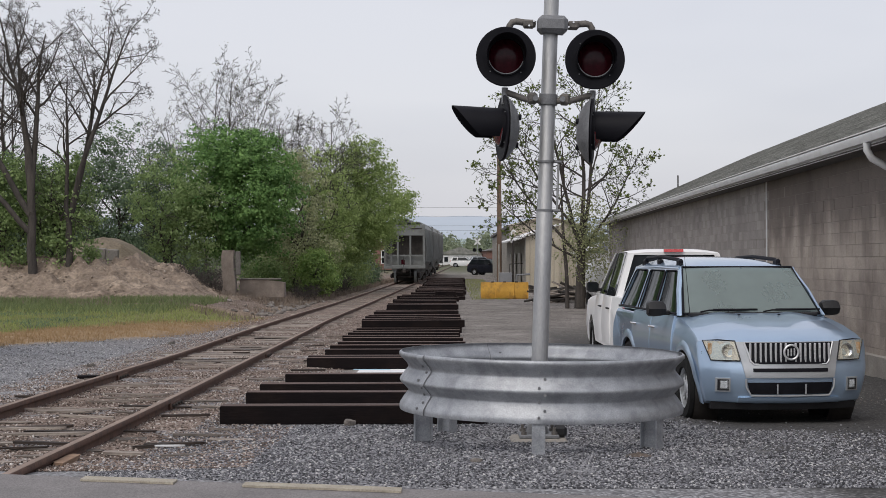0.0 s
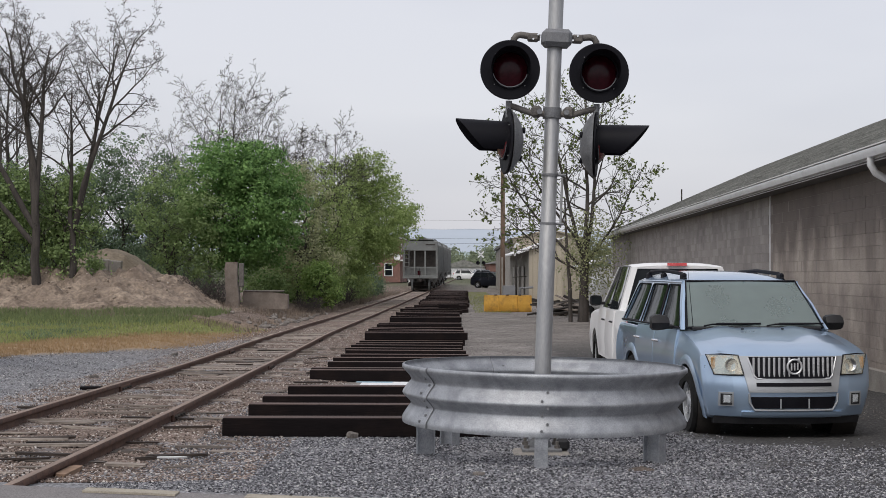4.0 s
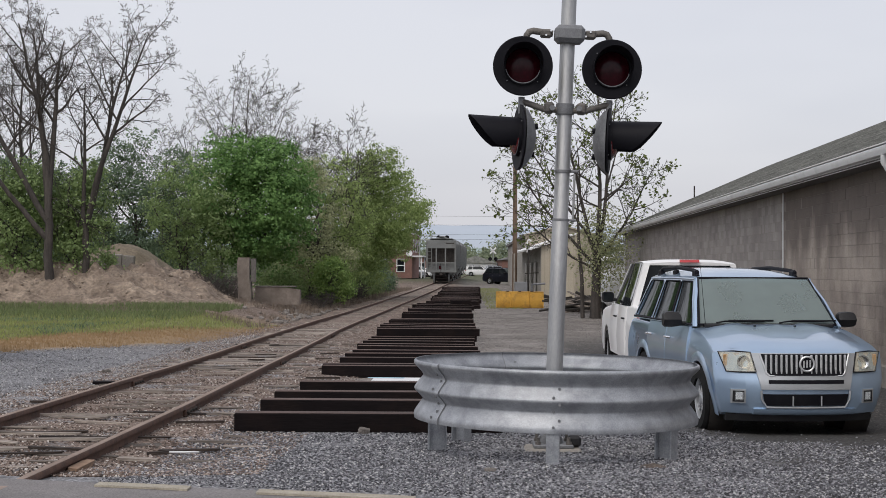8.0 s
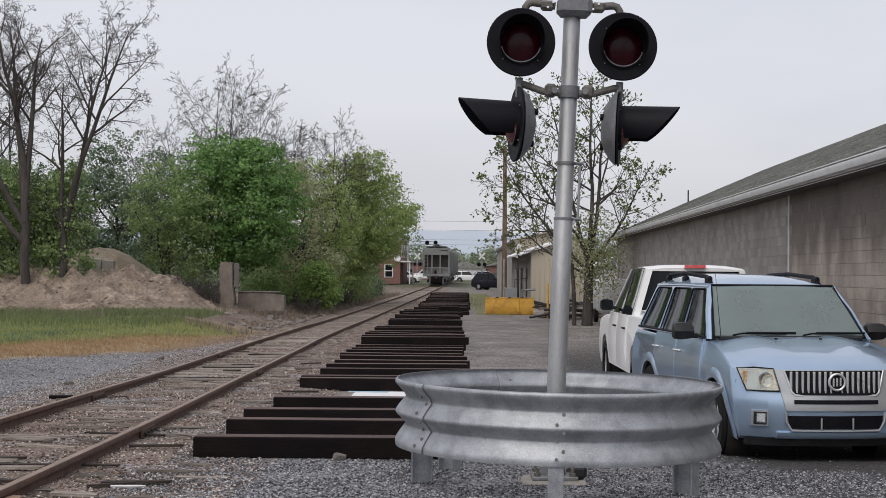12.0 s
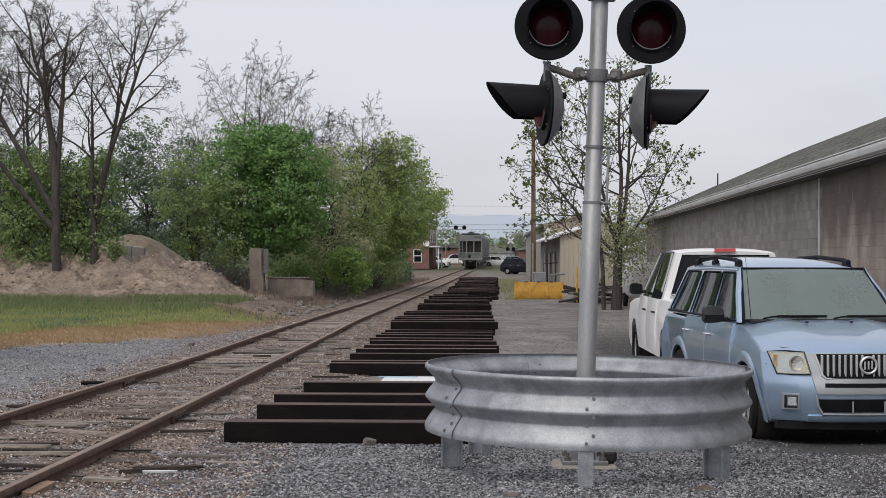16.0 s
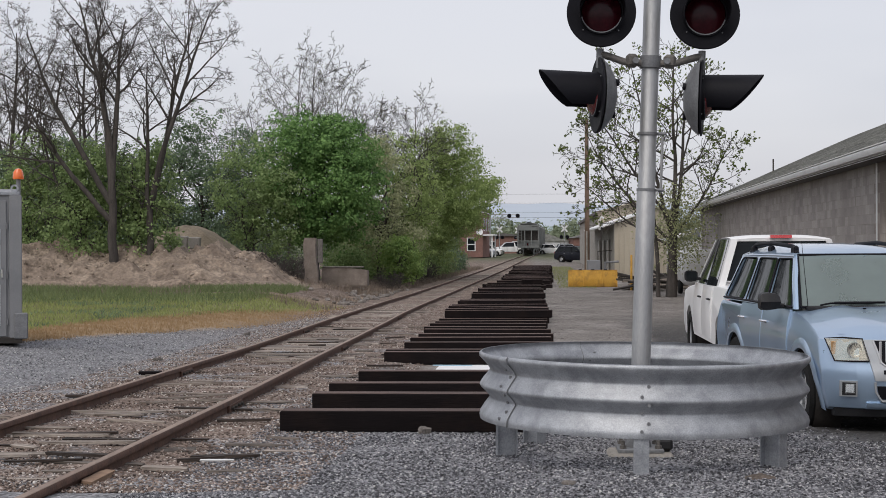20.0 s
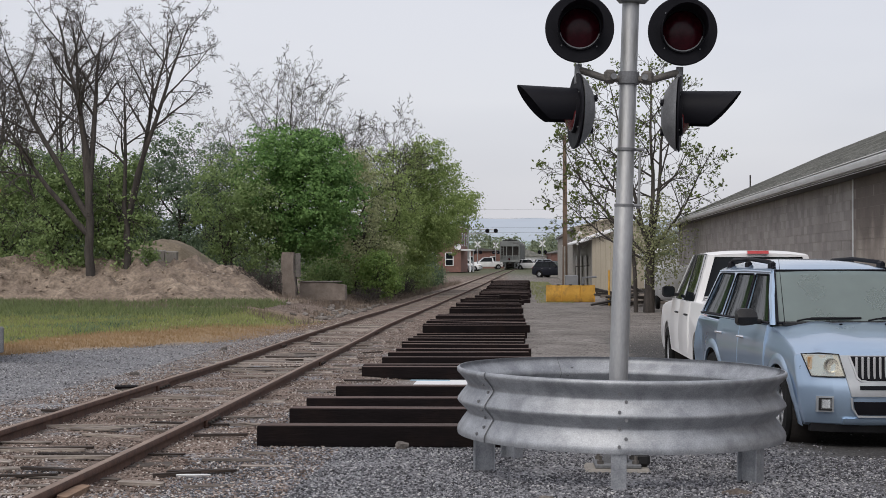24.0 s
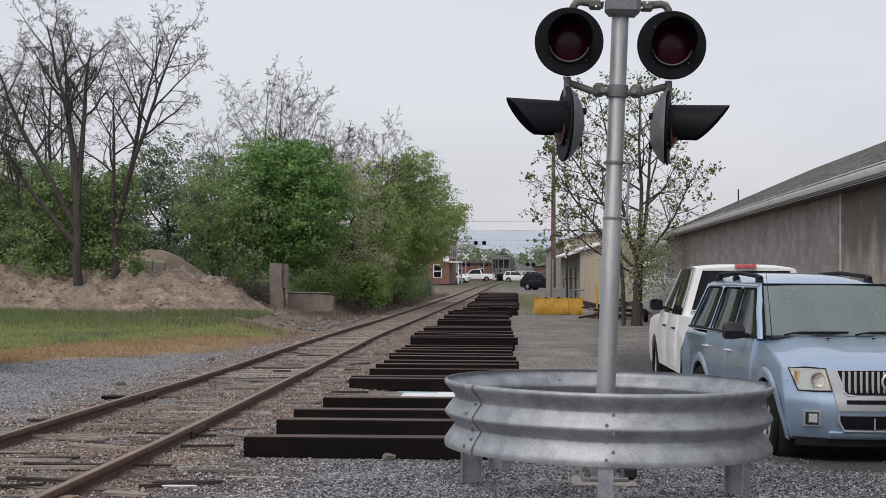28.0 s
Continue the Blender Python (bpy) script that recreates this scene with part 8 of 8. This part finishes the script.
# grass, weeds and dry stalks
def blades(name, places, hmin, hmax, mat, label, seed, wide=0.012, bend=0.35):
    r = np.random.default_rng(seed)
    p = np.asarray(places)
    n = len(p)
    h = r.uniform(hmin, hmax, n)
    a = r.uniform(0, 2 * math.pi, n)
    d = np.stack([np.cos(a), np.sin(a)], 1) * (wide * r.uniform(0.6, 1.5, n))[:, None]
    b = r.normal(0, bend, (n, 2)) * h[:, None]
    z = land(p[:, 0], p[:, 1]) - 0.02
    v = np.zeros((n, 3, 3))
    v[:, 0] = np.stack([p[:, 0] - d[:, 0], p[:, 1] - d[:, 1], z], 1)
    v[:, 1] = np.stack([p[:, 0] + d[:, 0], p[:, 1] + d[:, 1], z], 1)
    v[:, 2] = np.stack([p[:, 0] + b[:, 0], p[:, 1] + b[:, 1], z + h], 1)
    me = bpy.data.meshes.new(name)
    me.vertices.add(3 * n)
    me.vertices.foreach_set("co", v.ravel())
    me.loops.add(3 * n)
    me.loops.foreach_set("vertex_index", np.arange(3 * n, dtype=np.int32))
    me.polygons.add(n)
    me.polygons.foreach_set("loop_start", np.arange(0, 3 * n, 3, dtype=np.int32))
    me.update()
    me.validate()
    me.materials.append(mat)
    return solid(name, me, None, label, "grass", kind="stuff")


M_WEEDGREEN = leafy("dull_green_weed", (0.11, 0.145, 0.065), (0.25, 0.295, 0.135), 0.4)


def lawn():
    r = np.random.default_rng(3)
    q = np.stack([r.uniform(-22, -5.8, 260000), r.uniform(20, 47, 260000)], 1)
    e = q[:, 1] - 5.5 * (q[:, 0] + 8.4) + np.array([3.0 * noise.noise((x * 0.35, y * 0.35, 1)) for x, y in q])
    side = q[:, 0] < -6.9 + 0.6 * r.normal(size=len(q))
    green = q[side & (e > 24.8 + 8.5 * np.clip((q[:, 0] + 14) / 5, 0, 1))]
    dry = q[side & (e > 24.5) & (e < 27 + 8.0 * np.clip((q[:, 0] + 15) / 6, 0, 1))]
    mixed = r.random(len(green)) < 0.22
    blades("withered_grass", green[mixed][:16000], 0.04, 0.12, M_WEED, "withered straw blades in the lawn", 9, 0.012)
    green = green[~mixed]
    blades("lawn_grass", green[:70000], 0.05, 0.13, M_GRASS, "short green lawn grass", 1, 0.014)
    blades("scorched_grass", dry[:26000], 0.03, 0.09, M_DRYGRASS, "scorched orange-brown grass along the gravel", 2, 0.012)
    w = np.stack([r.uniform(-32, -8.5, 60000), r.uniform(38, 54, 60000)], 1)
    w = w[r.random(60000) < np.interp(w[:, 1], [38, 42, 46], [0.06, 0.45, 1.0])]
    k = np.array([noise.noise((x * 0.25, y * 0.25, 5)) for x, y in w])
    blades("tall_weeds", w[k > -0.10][:36000], 0.06, 0.30, M_WEEDGREEN, "taller dark green weeds before the earth heap", 4, 0.022, 0.5)
    w = np.stack([r.uniform(-22, -9.0, 60000), r.uniform(27, 48, 60000)], 1)
    k = np.array([noise.noise((x * 0.55, y * 0.4, 11)) for x, y in w])
    e = w[:, 1] - 5.5 * (w[:, 0] + 8.4)
    blades("weed_tufts", w[(k > 0.16) & (e > 31)][:12000], 0.04, 0.13, M_LEAFD, "low dark green weed tufts in the lawn", 12, 0.02, 0.6)
    s = np.stack([r.uniform(-24, -6.4, 30000), r.uniform(44, 64, 30000)], 1)
    s = s[(s[:, 1] > 50) | (s[:, 0] > -13 + 3 * r.normal(size=30000))]
    k = np.array([noise.noise((x * 0.3, y * 0.3, 8)) for x, y in s])
    blades("dry_stalks", s[k > 0.12][:4500], 0.08, 0.38, M_WEED, "dry grey-brown weed stalks and brambles", 5, 0.014, 0.35)
    s = np.stack([r.uniform(-7.6, -5.6, 9000), r.uniform(58, 118, 9000)], 1)
    s[:, 0] += np.interp(s[:, 1], [58, 80, 118], [-0.6, 0.0, 1.6])
    blades("track_weeds", s, 0.06, 0.36, M_WEED, "dry brown weeds along the track side", 6, 0.016, 0.4)
    s = np.stack([r.uniform(1.3, 3.2, 4000), r.uniform(70, 125, 4000)], 1)
    blades("lane_grass", s, 0.04, 0.13, M_GRASS, "thin yellowed grass by the tie stack", 7, 0.02, 0.4)


lawn()


# ---- loose stone, debris and wall blocks ----
def stones(name, x, y, rad, mat, label, seed, lift=0.25, z=None):
    r = np.random.default_rng(seed)
    n = len(x)
    base = np.array([(1, 0, 0), (-1, 0, 0), (0, 1, 0), (0, -1, 0), (0, 0, 1), (0, 0, -1)], float)
    tri = np.array([(0, 2, 4), (2, 1, 4), (1, 3, 4), (3, 0, 4), (2, 0, 5), (1, 2, 5), (3, 1, 5), (0, 3, 5)])
    q = r.normal(size=(n, 4))
    q /= np.linalg.norm(q, axis=1)[:, None]
    w, i, j, k = q.T
    R = np.stack([np.stack([1 - 2 * (j * j + k * k), 2 * (i * j - k * w), 2 * (i * k + j * w)], 1),
                  np.stack([2 * (i * j + k * w), 1 - 2 * (i * i + k * k), 2 * (j * k - i * w)], 1),
                  np.stack([2 * (i * k - j * w), 2 * (j * k + i * w), 1 - 2 * (i * i + j * j)], 1)], 1)
    v = base[None] * r.uniform(0.6, 1.25, (n, 6, 1)) * rad[:, None, None]
    v = np.einsum("nab,nkb->nka", R, v)
    v[:, :, 2] *= 0.75
    c = np.stack([x, y, (land(x, y) if z is None else z) + rad * lift], 1)
    v = v + c[:, None, :]
    f = tri[None] + 6 * np.arange(n)[:, None, None]
    me = bpy.data.meshes.new(name)
    me.vertices.add(6 * n)
    me.vertices.foreach_set("co", v.ravel())
    me.loops.add(24 * n)
    me.loops.foreach_set("vertex_index", f.ravel().astype(np.int32))
    me.polygons.add(8 * n)
    me.polygons.foreach_set("loop_start", np.arange(0, 24 * n, 3, dtype=np.int32))
    me.update()
    me.validate()
    me.materials.append(mat)
    return solid(name, me, None, label, "gravel", kind="stuff")


def stone_material(name, stops):
    m = bpy.data.materials.new(name)
    m.use_nodes = True
    n, l = m.node_tree.nodes, m.node_tree.links
    p = n["Principled BSDF"]
    g = n.new("ShaderNodeNewGeometry")
    t = n.new("ShaderNodeValToRGB")
    e = t.color_ramp.elements
    while len(e) < len(stops):
        e.new(0.5)
    for k, (pos, c) in enumerate(stops):
        e[k].position, e[k].color = pos, rgb(c)
    l.new(g.outputs["Random Per Island"], t.inputs["Fac"])
    nz = n.new("ShaderNodeTexNoise")
    nz.inputs["Scale"].default_value = 140.0
    l.new(g.outputs["Position"], nz.inputs["Vector"])
    mx = n.new("ShaderNodeMix")
    mx.data_type, mx.blend_type = "RGBA", "OVERLAY"
    mx.inputs["Factor"].default_value = 0.35
    l.new(t.outputs[0], mx.inputs["A"])
    l.new(nz.outputs["Fac"], mx.inputs["B"])
    l.new(mx.outputs["Result"], p.inputs["Base Color"])
    p.inputs["Roughness"].default_value = 0.85
    return m


M_CHIPS = stone_material("crushed_grey_stone", ((0.0, (0.024, 0.024, 0.028)), (0.35, (0.085, 0.086, 0.096)), (0.68, (0.215, 0.217, 0.236)), (0.90, (0.40, 0.40, 0.42)), (1.0, (0.60, 0.59, 0.585))))
M_PALECHIPS = stone_material("pale_crushed_stone", ((0.0, (0.09, 0.09, 0.096)), (0.3, (0.20, 0.20, 0.21)), (0.65, (0.33, 0.33, 0.345)), (0.92, (0.45, 0.45, 0.46)), (1.0, (0.62, 0.61, 0.60))))
M_BALLAST = stone_material("brown_ballast_stone", ((0.0, (0.045, 0.034, 0.028)), (0.42, (0.165, 0.117, 0.094)), (0.80, (0.34, 0.27, 0.23)), (1.0, (0.70, 0.66, 0.62))))


M_LANESTONE = stone_material("dusty_lane_stone", ((0.0, (0.07, 0.063, 0.058)), (0.5, (0.15, 0.135, 0.125)), (0.9, (0.25, 0.23, 0.21)), (1.0, (0.40, 0.38, 0.36))))
M_CLOD = stone_material("earth_clod", ((0.0, (0.13, 0.10, 0.075)), (0.5, (0.24, 0.19, 0.148)), (0.85, (0.34, 0.28, 0.225)), (1.0, (0.52, 0.46, 0.40))))


def scatter():
    r = np.random.default_rng(9)
    n = 96000
    x, y = r.uniform(-3.4, 6.4, n), 7.6 + 8.4 * r.random(n) ** 1.5
    keep = y > 8.42 - 0.24 * (x + 3.0) + 0.08 * r.normal(size=n)
    keep &= ~((np.abs(x - np.interp(y, FINE, TRX)) < 1.35))
    keep &= ~((x > 2.3 + 0.3 * r.normal(size=n)) & (y > 11.3 + 0.3 * r.normal(size=n)) & (r.random(n) < 0.99))
    stones("loose_gravel", x[keep], y[keep], r.uniform(0.005, 0.0155, keep.sum()), M_CHIPS, "loose grey crushed stone by the road", 1)
    n = 60000
    x, y = r.uniform(-2.9, 3.4, n), 7.9 + 3.8 * r.random(n) ** 1.3
    keep = (y > 8.36 - 0.24 * (x + 3.0)) & ~(np.abs(x - np.interp(y, FINE, TRX)) < 1.2)
    stones("stone_chips", x[keep], y[keep], r.uniform(0.004, 0.010, keep.sum()), M_CHIPS, "fine grey stone chips by the road", 6, 0.1)
    n = 48000
    x, y = r.uniform(-15.5, -5.2, n), 12 + 26 * r.random(n) ** 1.4
    e = y - 5.5 * (x + 8.4)
    keep = e < 25
    stones("far_side_gravel", x[keep], y[keep], r.uniform(0.009, 0.022, keep.sum()), M_PALECHIPS, "loose grey crushed stone beyond the track", 2)
    n = 62000
    y = 8.6 + 40 * r.random(n) ** 1.6
    x = np.interp(y, FINE, TRX) + r.uniform(-2.2, 2.3, n)
    stones("ballast", x, y, r.uniform(0.006, 0.018, n), M_BALLAST, "brown dirty ballast between and beside the rails", 3)
    for k, hv in enumerate(HEAPS[:1]):
        hv = hv[hv[:, 2] > 0.15]
        pick = hv[r.integers(0, len(hv), 3600)] + r.normal(0, 0.06, (3600, 3))
        stones("earth_clods", pick[:, 0], pick[:, 1], 0.015 + 0.085 * r.random(3600) ** 4, M_CLOD, "clods and broken lumps on the earth heap", 20 + k, 0.0, pick[:, 2])
    n = 16000
    x, y = r.uniform(0.4, 5.6, n), 15 + 62 * r.random(n) ** 1.3
    stones("lane_stone", x, y, r.uniform(0.006, 0.014, n), M_LANESTONE, "scattered stone on the yard lane", 4)


scatter()


def plank(x, y, z, ln, w, h, turn, tilt=0.0, mat=None, name="broken_timber", label="weathered splinter of broken timber lying by the rails"):
    o = solid(name, Geo().loft([[(-ln / 2 + e, -w / 2 * a, 0), (-ln / 2 + e, w / 2, 0), (-ln / 2 + e, w / 2 * a, h), (-ln / 2 + e, -w / 2, h * 0.9)] for e, a in ((0.0, 0.5), (0.06, 1.0), (ln * 0.5, 0.9), (ln - 0.08, 1.0), (ln, 0.4))]), mat or M_OLDTIE, label, "timber", "timber scraps along the track", m=pose(x, y, z, tilt, tilt, turn))
    return o


M_SKY = surface("pale_blue_print", (0.30, 0.48, 0.58), (0.36, 0.54, 0.64), 6.0, 0.6, 0, 0, 60, 0.1)


M_HUMP = surface("damp_brown_dirt", (0.075, 0.06, 0.05), (0.15, 0.12, 0.10), 9.0, 0.95, 0, 0.9, 60, 0.6)


M_WEDGE = surface("tan_cut_wood", (0.20, 0.125, 0.08), (0.33, 0.22, 0.15), 4.0, 0.85, 0, 0.3, 40, 0.4, stretch=(3, 0.4, 3))
M_SPLINTER = surface("dark_rotten_timber", (0.018, 0.014, 0.012), (0.07, 0.052, 0.043), 4.0, 0.9, 0, 0.7, 40, 0.6, stretch=(0.3, 3, 3), vary=0.3)


def debris():
    r = np.random.default_rng(17)
    for k in range(95):
        y = 9.3 + 24 * r.random() ** 1.5
        cx, cz = track(y)
        inside = r.random() < 0.62
        x = cx + (r.uniform(-0.62, 0.62) if inside else r.choice([-1.35, 1.35, 1.6]) + r.normal(0, 0.2))
        plank(x, y, cz - 0.122 + r.uniform(0, 0.02), r.uniform(0.25, 1.25 if inside else 0.55), r.uniform(0.02, 0.09), r.uniform(0.010, 0.03), r.normal(0, 13), r.normal(0, 1.2), M_SPLINTER if k % 3 == 0 else None)
    plank(-5.1, 18.6, track(18.6)[1] - 0.15, 0.30, 0.14, 0.085, 8, 0, M_TIE, "tie_stub", "short dark tie stub beside the rail")
    plank(-2.94, 9.25, -0.075, 0.50, 0.09, 0.055, 89, 0, M_WEDGE, "wood_wedge", "short tan wooden wedge against the rail")
    plank(-2.25, 9.8, -0.005, 0.24, 0.04, 0.012, 3, 0, M_WHITE, "white_scrap", "white plastic scrap on the gravel")
    o = thing("white_board", pose(-0.95, 19.6, float(land(-0.95, 19.6)) + 0.05, 2, 0, -3), "white board lying flat between the dark ties", "board")
    part("sheet", Geo().box(0, 0, 0.02, 0.78, 0.5, 0.03, 0.006), M_WHITE, o)
    part("stripe", Geo().box(-0.2, 0.16, 0.038, 0.55, 0.09, 0.004), M_SKY, o, "pale blue stripe")
    st = solid("field_stone", STONES[1], None, "single dark stone lying against the first tie", "stone", m=pose(-0.95, 12.05, float(land(-0.9, 12)) + 0.03, 4, 8, 30) @ Matrix.Diagonal((0.10, 0.09, 0.13, 1)))
    for k, (x, y, s) in enumerate(((-5.7, 13.6, 0.09), (-9.4, 17.0, 0.12), (-11.2, 19.5, 0.10), (0.2, 8.9, 0.07), (-5.9, 22, 0.12), (-6.1, 30, 0.16))):
        solid("field_stone", STONES[k % 5], None, "larger grey stone lying on the gravel", "stone", "larger stones on the gravel", m=pose(x, y, float(land(x, y)) + 0.2 * s, 9, 5, 50 * k) @ Matrix.Diagonal((s, s, s, 1)))
    # a gravel hump at the foot of one post
    g = Geo()
    n = 20
    for j in range(n + 1):
        for i in range(n + 1):
            u, v = -1 + 2 * i / n, -1 + 2 * j / n
            h = max(0.0, 1 - u * u - v * v)
            g.v.append((u * 0.13, v * 0.12, 0.03 * h ** 1.2 - 0.012 + 0.02 * h * noise.noise((u * 5, v * 5, 0))))
    for j in range(n):
        for i in range(n):
            a = j * (n + 1) + i
            g.f.append((a, a + 1, a + n + 2, a + n + 1))
    solid("dirt_hump", g, M_HUMP, "small hump of brown dirt at a guard post foot", "dirt", kind="structure", m=pose(1.46, 9.28, float(land(1.46, 9.28)) + 0.006))


debris()


def wall_blocks():
    """Running-bond blocks, 0.4 by 0.2 m, proud of the mortar."""
    full = mesh_of("block", Geo().box(0, 0, 0, 0.028, 0.394, 0.194, 0.003), M_BLOCK)
    wall = WAREHOUSE.children[0]
    rest, near = Geo(), Geo()
    courses = 18
    turn = math.degrees(math.atan(-WDX))
    for c in range(courses):
        z = WZT - 0.10 - 0.2 * c
        y = 6.2 + (0.2 if c % 2 else 0.0)
        while y < W1 - 0.3:
            yc = y + 0.2
            foot = lerp(yc, [W0, 30, W1], [0.10, -0.02, -0.2])
            if z - 0.09 > foot - 0.12 and abs(yc - 28.705) > 0.24:
                j = rng.normal(0, 0.0012)
                if 17.4 < yc < 24.4:
                    b = part("block", full, None, wall)
                    b.matrix_basis = pose(wx(yc, 0.021 + j), yc, z, 0, 0, turn)
                else:
                    (near if yc < 28.7 else rest).box(wx(yc, 0.021 + j), yc, z, 0.028, 0.394, 0.194)
            y += 0.4
    b = part("block_rest", rest, M_BLOCK_FAR, wall, "weathered grey concrete blocks", angle=0)
    tagged(b, kind="stuff")
    b = part("block_near_rest", near, M_BLOCK_NEAR, wall, "weathered brown stained concrete blocks", angle=0)
    tagged(b, kind="stuff")


wall_blocks()


# ---- what moves: the train rolls away along the track ----
def motions():
    for k, car in enumerate(HOPPERS):
        rows = []
        for i in range(29):
            y = 110.5 + 4.85 * i + 15.6 * k
            (xa, za), (xb, zb) = track(y - 5.4), track(y + 5.4)
            yaw = math.degrees(math.atan2(-(xb - xa), 10.8))
            rows.append((float(i), pose((xa + xb) / 2, y, (za + zb) / 2, math.degrees(math.atan2(zb - za, 10.8)), 0, yaw)))
        walk(car, rows)


motions()
